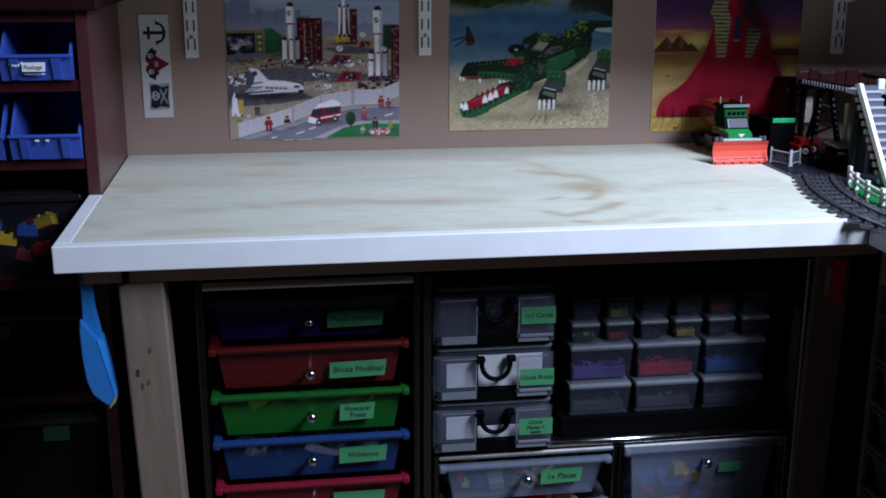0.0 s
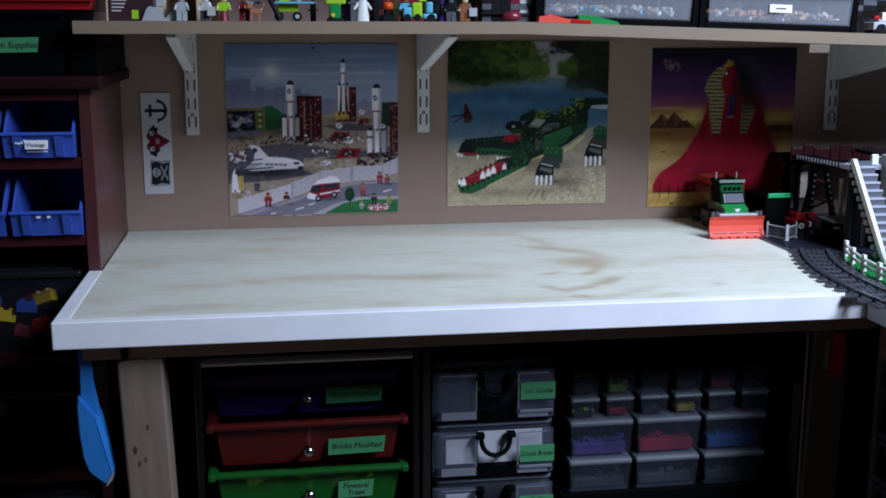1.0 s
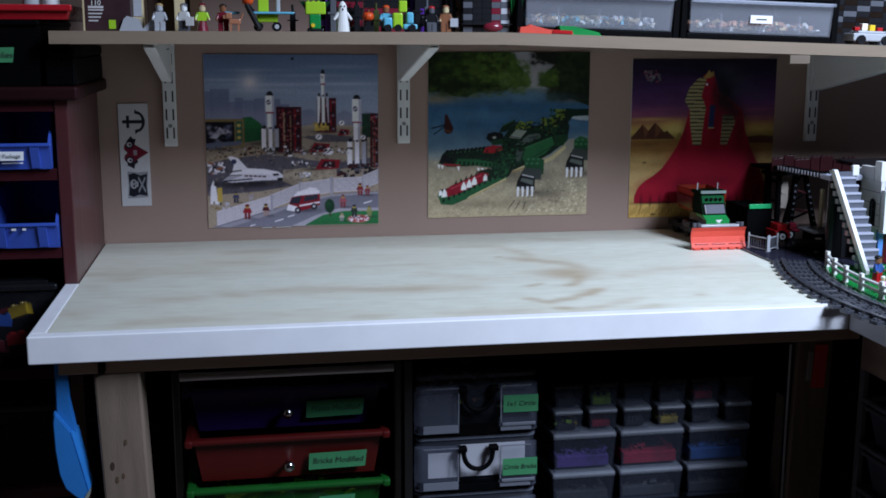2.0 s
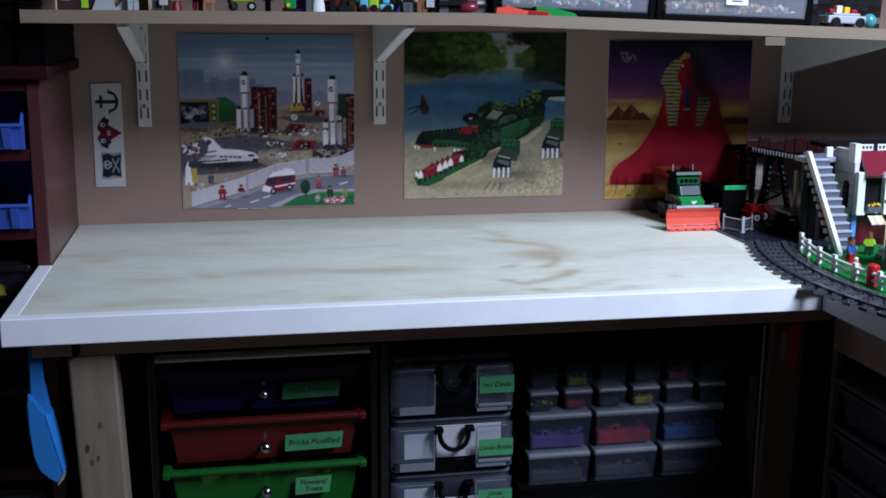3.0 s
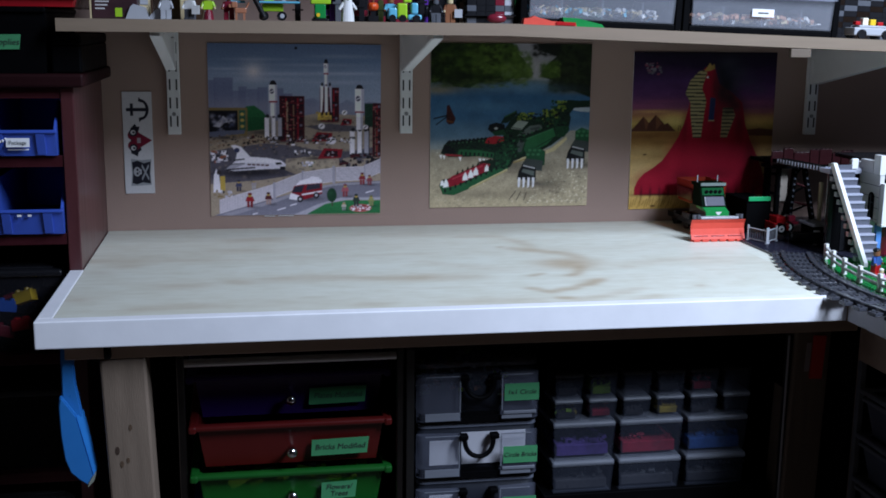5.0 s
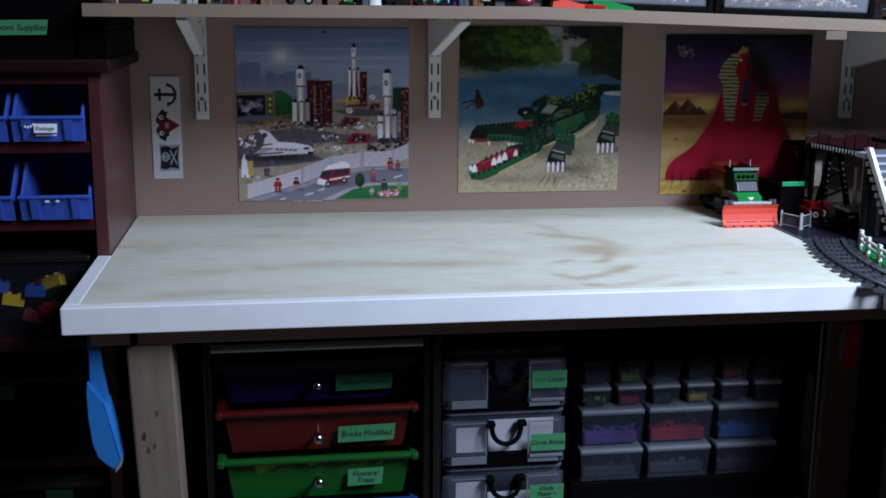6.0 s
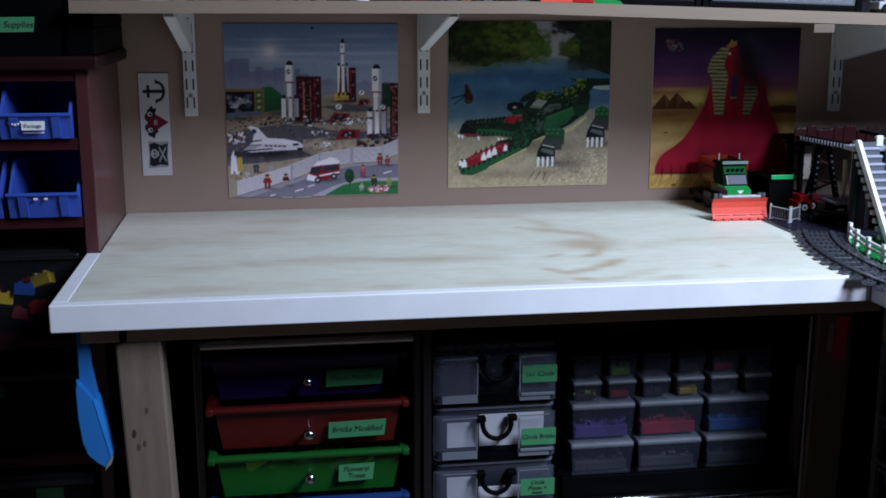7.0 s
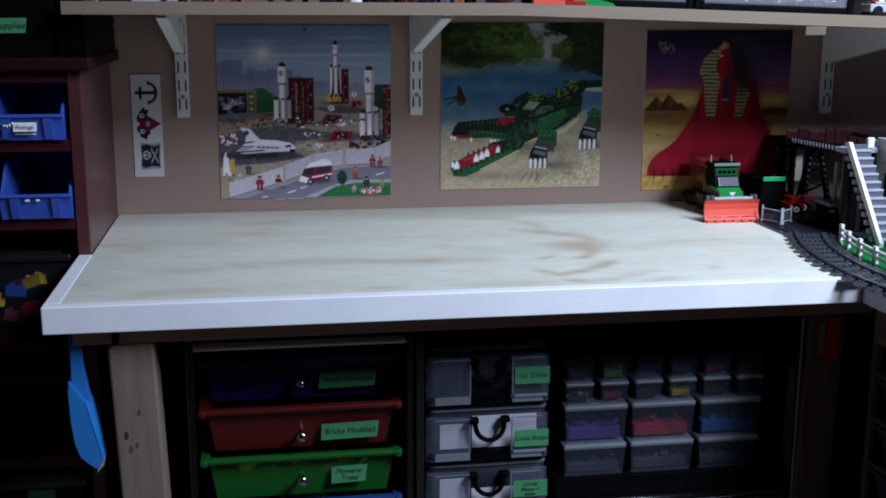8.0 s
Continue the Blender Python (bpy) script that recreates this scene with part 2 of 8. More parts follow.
# ---------------------------------------------------------------- printed and veneered faces
def paint_material():
    """Printed paper: the colour laid on the sheet, with a fine halftone grain and a dull gloss."""
    m = bpy.data.materials.new("printed paper")
    m.use_nodes = True
    nt = m.node_tree
    bsdf = nt.nodes["Principled BSDF"]
    at, co, nz = nt.nodes.new("ShaderNodeAttribute"), nt.nodes.new("ShaderNodeTexCoord"), nt.nodes.new("ShaderNodeTexNoise")
    mix = nt.nodes.new("ShaderNodeMix")
    at.attribute_name = "ink"
    nz.inputs["Scale"].default_value, nz.inputs["Detail"].default_value = 420, 4
    mix.data_type, mix.blend_type = "RGBA", "MULTIPLY"
    mix.inputs[7].default_value = (0.86, 0.86, 0.87, 1)
    nt.links.new(co.outputs["Object"], nz.inputs["Vector"])
    nt.links.new(nz.outputs[0], mix.inputs[0])
    nt.links.new(at.outputs["Color"], mix.inputs[6])
    nt.links.new(mix.outputs[2], bsdf.inputs["Base Color"])
    bsdf.inputs["Roughness"].default_value = 0.45
    bsdf.inputs["Specular IOR Level"].default_value = 0.15
    return m


PRINTED = paint_material()


class Print:
    """A flat printed sheet: inks are laid one over another on a fine grid, in percent of its width and height."""

    def __init__(self, x, z, w, h, tilt=0.0, cell=0.0011, seed=1):
        self.x, self.z, self.w, self.h, self.tilt = x, z, w, h, tilt
        self.nu, self.nv = int(w / cell), int(h / cell)
        self.u, self.v = np.meshgrid(np.linspace(0, 100, self.nu), np.linspace(0, 100, self.nv))
        self.c = np.full((self.nv, self.nu, 3), 0.7)
        self.rng = np.random.default_rng(seed)

    def window(self, u0, v0, u1, v1):
        """The part of the grid inside a box."""
        a, b = max(0, int(u0 / 100 * self.nu) - 2), min(self.nu, int(u1 / 100 * self.nu) + 3)
        c, d = max(0, int(v0 / 100 * self.nv) - 2), min(self.nv, int(v1 / 100 * self.nv) + 3)
        return slice(c, max(c, d)), slice(a, max(a, b))

    def lay(self, s, cover, color):
        k = cover[..., None]
        self.c[s] = self.c[s] * (1 - k) + np.asarray(color) * k

    def inside(self, s, pts):
        """How much of each grid cell lies inside a polygon."""
        du, dv = 100 / self.nu, 100 / self.nv
        cover = np.zeros(self.u[s].shape)
        for ou, ov in ((-0.25, -0.25), (0.25, -0.25), (-0.25, 0.25), (0.25, 0.25)):
            uu, vv = self.u[s] + ou * du, self.v[s] + ov * dv
            odd = np.zeros(uu.shape, bool)
            for (a, b), (c, d) in zip(pts, pts[1:] + pts[:1]):
                if b != d:
                    odd ^= ((b > vv) != (d > vv)) & (uu < (c - a) * (vv - b) / (d - b) + a)
            cover += odd * 0.25
        return cover

    def poly(self, color, *pts, top=None, grain=0.0, a=1.0):
        """A filled outline; with top, its colour runs from color below to top above."""
        pts = list(pts)
        us, vs = [p[0] for p in pts], [p[1] for p in pts]
        s = self.window(min(us), min(vs), max(us), max(vs))
        col = np.asarray(color, float)
        if top is not None:
            k = np.clip((self.v[s] - min(vs)) / max(0.01, max(vs) - min(vs)), 0, 1)[..., None]
            col = col * (1 - k) + np.asarray(top) * k
        if grain:
            col = col * (1 + grain * self.rng.standard_normal(self.u[s].shape)[..., None])
        self.lay(s, self.inside(s, pts) * a, np.clip(col, 0, 1))

    def rect(self, color, u0, v0, u1, v1, **k):
        self.poly(color, (u0, v0), (u1, v0), (u1, v1), (u0, v1), **k)

    def disc(self, color, u, v, r, ry=None, a=1.0):
        ry = r if ry is None else ry
        s = self.window(u - r, v - ry, u + r, v + ry)
        d = np.hypot((self.u[s] - u) / r, (self.v[s] - v) / ry)
        self.lay(s, np.clip((1 - d) * min(r, ry) / 0.4 + 0.5, 0, 1) * a, color)

    def soft(self, color, u, v, r, ry, a=0.5):
        """A blurred spot that fades out towards its edge."""
        s = self.window(u - 2.2 * r, v - 2.2 * ry, u + 2.2 * r, v + 2.2 * ry)
        d = ((self.u[s] - u) / r) ** 2 + ((self.v[s] - v) / ry) ** 2
        self.lay(s, a * np.exp(-d), color)

    def line(self, color, u0, v0, u1, v1, t, a=1.0):
        d = math.hypot(u1 - u0, v1 - v0)
        nx, ny = -(v1 - v0) / d * t / 2, (u1 - u0) / d * t / 2
        self.poly(color, (u0 + nx, v0 + ny), (u1 + nx, v1 + ny), (u1 - nx, v1 - ny), (u0 - nx, v0 - ny), a=a)

    def dabs(self, colors, u0, v0, u1, v1, count, r, seed, flat=0.8, a=1.0):
        """Small uneven dabs strewn over a box."""
        rnd = random.Random(seed)
        for _ in range(count):
            s = r * (0.5 + rnd.random())
            self.soft(colors[rnd.randrange(len(colors))], u0 + (u1 - u0) * rnd.random(), v0 + (v1 - v0) * rnd.random(), s, s * flat * (0.6 + 0.8 * rnd.random()), a)

    def bricks(self, colors, u0, v0, u1, v1, count, r, seed):
        """Small hard-edged pieces strewn over a box."""
        rnd = random.Random(seed)
        for _ in range(count):
            u, v, a, b = u0 + (u1 - u0) * rnd.random(), v0 + (v1 - v0) * rnd.random(), r * (0.4 + rnd.random()), r * (0.3 + 0.6 * rnd.random())
            k = 0.3 * (rnd.random() - 0.5)
            self.poly(colors[rnd.randrange(len(colors))], (u - a, v - b - k), (u + a, v - b + k), (u + a, v + b + k), (u - a, v + b - k))

    def sweep(self, stops):
        """A ground whose colour runs up the sheet through the given stops."""
        at = [q[0] for q in stops]
        for i in range(3):
            self.c[..., i] = np.interp(self.v, at, [q[1][i] for q in stops])

    def cloudy(self, size, amount, su=1.0, region=None):
        """Uneven tone over the sheet, blotches of about the given size."""
        total = np.zeros((self.nv, self.nu))
        for octave in range(3):
            n = max(2, int(100 / size * 2 ** octave))
            m = max(2, int(100 / size / su * 2 ** octave))
            g = self.rng.standard_normal((n + 2, m + 2))
            a, b = self.v / 100 * n, self.u / 100 * m
            i, j = a.astype(int), b.astype(int)
            f, k = a - i, b - j
            total += (g[i, j] * (1 - f) * (1 - k) + g[i + 1, j] * f * (1 - k) + g[i, j + 1] * (1 - f) * k + g[i + 1, j + 1] * f * k) * 0.6 ** octave
        if region is not None:
            total = total * self.inside((slice(0, self.nv), slice(0, self.nu)), region)
        self.c = np.clip(self.c * (1 + amount * total[..., None]), 0, 1)

    def done(self, thing_ob, gain=(1, 1, 1), contrast=1.0, label=""):
        """Links the sheet's printed face."""
        c = np.pad(self.c, ((1, 1), (1, 1), (0, 0)), "edge")
        c = 0.64 * c[1:-1, 1:-1] + 0.09 * (c[:-2, 1:-1] + c[2:, 1:-1] + c[1:-1, :-2] + c[1:-1, 2:])
        c = np.clip(c * (1 + 0.05 * self.rng.standard_normal(c.shape[:2])[..., None]) * np.asarray(gain), 0.003, 0.85)
        c = c * (np.clip(c.mean(-1, keepdims=True), 0.01, 1) / 0.28) ** (0.12 + contrast - 1.0)
        dx, dz = self.u / 100 * self.w, self.v / 100 * self.h
        co = np.stack([self.x + dx - dz * self.tilt, np.full(dx.shape, -0.0022), self.z + dz + dx * self.tilt], -1)
        return self.face("print", co, c, PRINTED, thing_ob, label)

    def face(self, name, co, c, m, thing_ob, label):
        """One fine grid of faces that carries the colours c."""
        i = (np.arange(self.nv - 1)[:, None] * self.nu + np.arange(self.nu - 1)).ravel()
        quads = np.stack([i, i + 1, i + self.nu + 1, i + self.nu], -1)
        me = bpy.data.meshes.new(name)
        me.from_pydata((co.reshape(-1, 3) - np.array(WORLD_AT[thing_ob])).tolist(), [], quads.tolist())
        layer = me.color_attributes.new("ink", "FLOAT_COLOR", "POINT")
        layer.data.foreach_set("color", np.concatenate([c.reshape(-1, 3), np.ones((c.shape[0] * c.shape[1], 1))], 1).astype(np.float32).ravel())
        me.materials.append(m)
        ob = new(name, me)
        ob.parent = thing_ob
        return tagged(ob, label)


def sheet(name, x, z, w, h, label, tilt):
    t = thing(name, (x + w / 2, -0.001, z), label, "poster" if name == "poster" else "sign")
    bm = bmesh.new()
    prism(bm, [(x, z), (x + w, z + w * tilt), (x + w - h * tilt, z + h + w * tilt), (x - h * tilt, z + h)], "y", -0.0005, -0.0020)
    part("sheet", bm, PAPER, t)
    return t


# ---------------------------------------------------------------- the two workbenches
TOP, FRONT, LEFT, RIGHT = 0.92, -0.645, -0.195, 0.893


def veneer(w):
    """The panel's face, with the rotary-cut figure of its grain: long faint bands and one hooked figure."""
    p = Print(LEFT + 0.0205, 0, RIGHT - LEFT - 0.0205, -FRONT - 0.0225, cell=0.003, seed=21)
    p.c[:] = 0.08
    p.cloudy(14, 0.8, 3.0)
    p.cloudy(5, 0.4, 6.0)
    tan = (1.0, 1.0, 1.0)
    # left end tinted darker and warmer, the lamp's falloff put into the veneer colour
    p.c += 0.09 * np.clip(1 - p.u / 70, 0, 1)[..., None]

    def stroke(k, r, *pts):
        for (a, b), (c, d) in zip(pts, pts[1:]):
            n = max(2, int(math.hypot(c - a, (d - b) * 0.6) / (r * 0.5)))
            for i in range(n):
                f = i / n
                wob = math.sin((a + (c - a) * f) * 1.9) * 0.6
                p.soft(tan, a + (c - a) * f, b + (d - b) * f + wob, r * 1.35, r * 2.0, min(0.45, k * 1.0))

    # hooked figure
    stroke(0.10, 1.0, (56.4, 78.8), (63.6, 79.7), (66.8, 67.8), (66.4, 58))
    stroke(0.20, 1.1, (63.5, 61.5), (66.5, 57.5), (69.7, 54.4), (71.8, 50.9), (72.3, 45.6))
    stroke(0.22, 2.6, (67.0, 40), (69.6, 43), (70.6, 40), (69.4, 37), (67.6, 38.6))
    stroke(0.22, 0.7, (70.6, 36), (69.2, 30), (66.9, 25))
    stroke(0.20, 0.5, (61.5, 27.6), (64.2, 28.8))
    stroke(0.22, 0.7, (59.4, 14.6), (61.9, 10.2), (65.5, 13.2), (68.5, 17.1), (71.3, 21.6))
    stroke(0.16, 1.2, (68.8, 19), (71, 21))
    stroke(0.26, 0.7, (62, 5.2), (63.8, 2.8))
    stroke(0.10, 1.0, (63.6, 2.4), (67.8, 4.4), (71.5, 7.9), (74.8, 11.1))
    stroke(0.09, 1.0, (71.4, 0.8), (76.4, 4.2))
    stroke(0.12, 1.1, (76.6, 33.6), (78.4, 34.2))
    stroke(0.22, 0.7, (83, 11.4), (83.8, 12))
    stroke(0.05, 1.3, (78.9, 37), (87, 42.1), (93, 43))
    stroke(0.25, 0.4, (61.8, 63.8), (62.6, 64.2))
    stroke(0.07, 1.1, (71, 90), (78.6, 85.3))
    # long bands
    stroke(0.06, 1.5, (47.9, 46.5), (53.9, 39.5), (60, 34.8))
    stroke(0.10, 1.7, (44.3, 27.2), (50, 28), (55.8, 27.5))
    stroke(0.11, 1.5, (19.8, 80.6), (24, 82), (28.8, 81.9))
    stroke(0.07, 1.4, (17.3, 67.7), (25.9, 66.4))
    stroke(0.14, 1.5, (4.4, 49.2), (7.9, 51))
    stroke(0.08, 1.4, (1, 43.2), (4.4, 43.1))
    stroke(0.11, 1.4, (10.8, 25.4), (14, 26.4), (17.7, 25.4))
    stroke(0.18, 1.3, (20.8, 28.9), (23.2, 28))
    stroke(0.11, 1.5, (25.6, 30.5), (30, 32), (34.8, 31.3), (40.9, 28.6), (48.8, 29.2))
    stroke(0.15, 1.4, (0.6, 15), (2.8, 16))
    stroke(0.10, 1.3, (8.4, 5.4), (14, 7), (19.8, 6.4))
    stroke(0.09, 1.1, (35.7, 3.5), (39.9, 3.5))
    stroke(0.07, 1.4, (47.7, 3.1), (54, 3.6), (60.7, 2.5))
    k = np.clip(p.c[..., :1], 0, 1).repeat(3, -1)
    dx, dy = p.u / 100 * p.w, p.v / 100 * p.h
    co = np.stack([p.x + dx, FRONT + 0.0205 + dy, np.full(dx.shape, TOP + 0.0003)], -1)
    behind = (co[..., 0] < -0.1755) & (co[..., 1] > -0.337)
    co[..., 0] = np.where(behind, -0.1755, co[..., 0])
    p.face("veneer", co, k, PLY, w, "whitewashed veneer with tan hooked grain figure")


def workbench():
    w = thing("workbench", (0.35, -0.33, 0), "whitewashed plywood workbench with white rim on pine legs", "workbench")
    bm = bmesh.new()
    prism(bm, [(LEFT + 0.0205, FRONT + 0.0205), (RIGHT, FRONT + 0.0205), (RIGHT, -0.001), (-0.1755, -0.001), (-0.1755, -0.337), (LEFT + 0.0205, -0.337)], "z", TOP - 0.012, TOP)
    part("tabletop", bm, PLY, w)
    veneer(w)
    bar("front_rim", LEFT, RIGHT, FRONT, FRONT + 0.02, TOP - 0.034, TOP + 0.0012, RIMW, w, "white painted front rim", bevel=0.0015)
    bar("side_rim", LEFT, LEFT + 0.02, FRONT + 0.0205, -0.337, TOP - 0.034, TOP + 0.0012, RIMW, w, "white painted side rim", bevel=0.0015)
    bar("apron", -0.165, 0.93, FRONT + 0.03, FRONT + 0.068, TOP - 0.058, TOP - 0.0125, PINEX, w, "unpainted pine apron board", bevel=0.002)
    bm = bmesh.new()
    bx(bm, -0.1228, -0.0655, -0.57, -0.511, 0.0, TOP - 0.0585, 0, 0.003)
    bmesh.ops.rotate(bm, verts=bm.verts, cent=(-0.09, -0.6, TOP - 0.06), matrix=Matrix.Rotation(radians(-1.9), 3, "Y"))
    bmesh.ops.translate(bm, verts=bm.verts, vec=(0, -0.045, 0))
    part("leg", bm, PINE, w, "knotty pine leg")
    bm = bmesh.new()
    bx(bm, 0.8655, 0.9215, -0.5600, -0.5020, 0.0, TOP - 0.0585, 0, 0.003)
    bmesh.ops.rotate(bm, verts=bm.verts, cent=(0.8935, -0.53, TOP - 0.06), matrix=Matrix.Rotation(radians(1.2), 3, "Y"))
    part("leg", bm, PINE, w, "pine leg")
    for x, z, r, m in ((-0.1050, 0.738, 0.0034, KNOT), (-0.1000, 0.719, 0.0028, KNOT2), (-0.0920, 0.724, 0.0024, KNOT2), (-0.0875, 0.769, 0.0026, KNOT2)):
        bm = bmesh.new()
        cyl(bm, (x, -0.6130, z), (x, -0.6156, z), r, 0, 10)
        bmesh.ops.scale(bm, verts=bm.verts, vec=(0.8, 1, 1.7), space=Matrix.Translation((-x, 0, -z)))
        part("knot", bm, m, w)
    # two black boards added where there is only shade under the bench
    bar("end_board", 0.9375, 0.9440, -0.598, -0.02, 0.0, TOP - 0.013, BLACKM, w, "added black board in place of shade by the leg")
    bar("back_board", -0.17, 0.93, -0.019, -0.012, 0.0, TOP - 0.013, BLACKM, w, "added black board in place of shade under the bench")
    bar("hook", -0.115, -0.1065, -0.63, -0.616, 0.8655, 0.8845, BLACKM, w, "small black metal hook", bevel=0.002)
    return w


def side_bench():
    w = thing("side_bench", (1.2, -1.0, 0), "second workbench with painted rim meeting the first", "workbench")
    bm = bmesh.new()
    prism(bm, [(RIGHT + 0.0205, -1.9), (1.748, -1.9), (1.748, -0.001), (RIGHT + 0.0003, -0.001), (RIGHT + 0.0003, FRONT + 0.0003), (RIGHT + 0.0205, FRONT + 0.0003)], "z", TOP - 0.012, TOP - 0.0002)
    part("tabletop", bm, PLY, w)
    bar("front_rim", RIGHT + 0.0005, RIGHT + 0.02, -1.9, FRONT - 0.0005, TOP - 0.034, TOP + 0.001, RIMW, w, "white painted rim", bevel=0.0015)
    bar("apron", RIGHT + 0.04, RIGHT + 0.075, -1.9, -0.62, TOP - 0.10, TOP - 0.0125, PINEX, w, "unpainted pine apron board")
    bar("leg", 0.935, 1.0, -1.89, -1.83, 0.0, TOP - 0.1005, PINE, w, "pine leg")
    return w


workbench()
side_bench()


# ---------------------------------------------------------------- wall shelf with slotted standards
def sag(x):
    """How far the shelf board has dropped at x."""
    return -0.030 * max(0.0, x - 0.460)


def settle(first):
    """Lets the things put up since then stand on the sagging board."""
    for ob in list(bpy.data.objects):
        if ob not in first and ob.parent is None and ob.location.z > 1.2:
            ob.location.z += sag(ob.location.x - 0.020)
            if ob.location.x > 0.5:
                ob.rotation_euler.y = 0.030


def wall_shelf():
    s = thing("wall_shelf", (0.5, -0.15, 1.27), "tan board shelf on white slotted wall standards", "shelf")
    # the upper board is unseen, added to shade the wall behind the shelf toys
    for z0, z1, low in ((1.2725, 1.2906, 1), (1.53, 1.5475, 0)):
        bm = bmesh.new()
        xs = [-0.191, 0.39, 0.43, 0.460, 0.50, 0.54, 1.745]
        top = [(x, z1 + low * sag(x)) for x in xs]
        bottom = [(x, z0 + low * sag(x)) for x in xs[::-1]]
        prism(bm, top + bottom, "y", -0.375, -0.012)
        part("shelf_board", bm, MDF, s)
    for x, z0 in ((-0.0545, 1.093), (0.3585, 1.093), (1.154, 1.087)):
        d = sag(x)
        bm = bmesh.new()
        bx(bm, x - 0.0112, x + 0.0112, -0.012, -0.001, z0, 1.70, 0, 0.0012)
        up = part("standard", bm, STEELW, s, "white steel slotted standard")
        z = z0 + 0.014
        while z < 1.26 + d:
            for dx in (-0.0058, 0.0058):
                bm = bmesh.new()
                bx(bm, x + dx - 0.0014, x + dx + 0.0014, -0.0127, -0.0118, z, z + 0.019)
                part("slot", bm, SLOT, up)
            z += 0.032
        bm = bmesh.new()
        cyl(bm, (x, -0.0138, z0 + 0.036), (x, -0.0118, z0 + 0.036), 0.0036, 0, 10)
        part("screw_head", bm, mat("dull screw", (0.30, 0.30, 0.31), 0.4, 0.8), up)
        side = [(-0.0135, 1.2724 + d), (-0.362, 1.2724 + d), (-0.362, 1.267 + d), (-0.03, 1.206 + d), (-0.0135, 1.206 + d)]
        bm = bmesh.new()
        for a in (x - 0.0095, x + 0.0034):
            prism(bm, side, "x", a, a + 0.0018)
        bx(bm, x - 0.0075, x + 0.0032, -0.362, -0.0135, 1.2704 + d, 1.2722 + d)
        prism(bm, [(-0.362, 1.2672 + d), (-0.03, 1.2062 + d), (-0.03, 1.208 + d), (-0.362, 1.269 + d)], "x", x - 0.0075, x + 0.0032)
        br = part("bracket", bm, STEELW, s, "white folded steel shelf bracket")
        # pressed ribs along the plate's edges
        for e in (x - 0.0107, x + 0.0053):
            bm = bmesh.new()
            prism(bm, [(-0.355, 1.2675 + d), (-0.03, 1.2070 + d), (-0.03, 1.2150 + d), (-0.31, 1.2675 + d)], "x", e, e + 0.0011)
            prism(bm, [(-0.0275, 1.2070 + d), (-0.016, 1.2070 + d), (-0.016, 1.2715 + d), (-0.0275, 1.2715 + d)], "x", e, e + 0.0011)
            prism(bm, [(-0.300, 1.2680 + d), (-0.032, 1.2660 + d), (-0.032, 1.2715 + d), (-0.300, 1.2715 + d)], "x", e, e + 0.0011)
            part("rib", bm, STEELW, br)
        bm = bmesh.new()
        bx(bm, x + 0.0053, x + 0.0058, -0.110, -0.050, 1.2615 + d, 1.2630 + d)
        part("slit", bm, SLOT, br)
    bm = bmesh.new()
    bx(bm, 0.919, 0.953, -0.3745, -0.366, 1.2435, 1.2570, 0, 0.001)
    part("cleat", bm, mat("dull tan cleat", (0.13, 0.095, 0.068), 0.7, vary=0.15, scale=60), s, "small tan wooden cleat under the board")
    return s


wall_shelf()


# ---------------------------------------------------------------- posters
I_WHITE, I_BLACK, I_RED, I_DRED, I_YELLOW = (0.74, 0.74, 0.77), (0.02, 0.02, 0.028), (0.30, 0.014, 0.028), (0.085, 0.012, 0.020), (0.55, 0.40, 0.08)
I_PALE, I_GREEN, I_HEDGE, I_SAND = (0.47, 0.47, 0.52), (0.03, 0.20, 0.065), (0.02, 0.13, 0.045), (0.43, 0.36, 0.25)


def rocket(p, c, base, top, w, fat, fat_top):
    """A white toy rocket with a black nose, rounded by its own printed shading."""
    shade = (0.40, 0.41, 0.47)
    for k in (-0.5, 0.0, 0.5):
        p.rect(I_WHITE if k < 0.3 else shade, c + fat * (k - 0.17), base, c + fat * (k + 0.16) if k < 0.4 else c + fat * 0.62, fat_top - (1.4 if k else 0))
    p.rect((0.26, 0.26, 0.31), c - fat * 0.19, base, c - fat * 0.14, fat_top - 1)
    p.rect((0.22, 0.22, 0.27), c + fat * 0.15, base, c + fat * 0.19, fat_top - 1)
    for k in (-0.45, 0.02, 0.42):
        p.rect(I_BLACK, c + fat * (k - 0.12), base - 1.6, c + fat * (k + 0.12), base + 0.5)
        p.disc(I_BLACK, c + fat * k, fat_top - 0.6, fat * 0.13, 1.1)
    mid = fat_top + (top - fat_top) * 0.36
    p.rect(I_WHITE, c - w * 0.36, fat_top - 0.6, c + w * 0.36, mid)
    p.rect(shade, c + w * 0.12, fat_top - 0.6, c + w * 0.36, mid)
    p.rect(I_RED, c - w * 0.5, mid, c + w * 0.5, mid + 0.9)
    p.rect(I_WHITE, c - w / 2, mid + 0.9, c + w / 2, top - 2.6)
    p.rect(shade, c + w * 0.22, mid + 0.9, c + w / 2, top - 2.6)
    p.disc((0.06, 0.07, 0.12), c - w * 0.16, mid + (top - mid) * 0.5, w * 0.26, w * 0.3)
    p.line(I_WHITE, c - w * 0.35, mid + (top - mid) * 0.47, c + w * 0.05, mid + (top - mid) * 0.53, 0.5)
    p.poly(I_BLACK, (c - w * 0.46, top - 2.7), (c + w * 0.46, top - 2.7), (c + w * 0.28, top - 0.6), (c, top), (c - w * 0.28, top - 0.6))


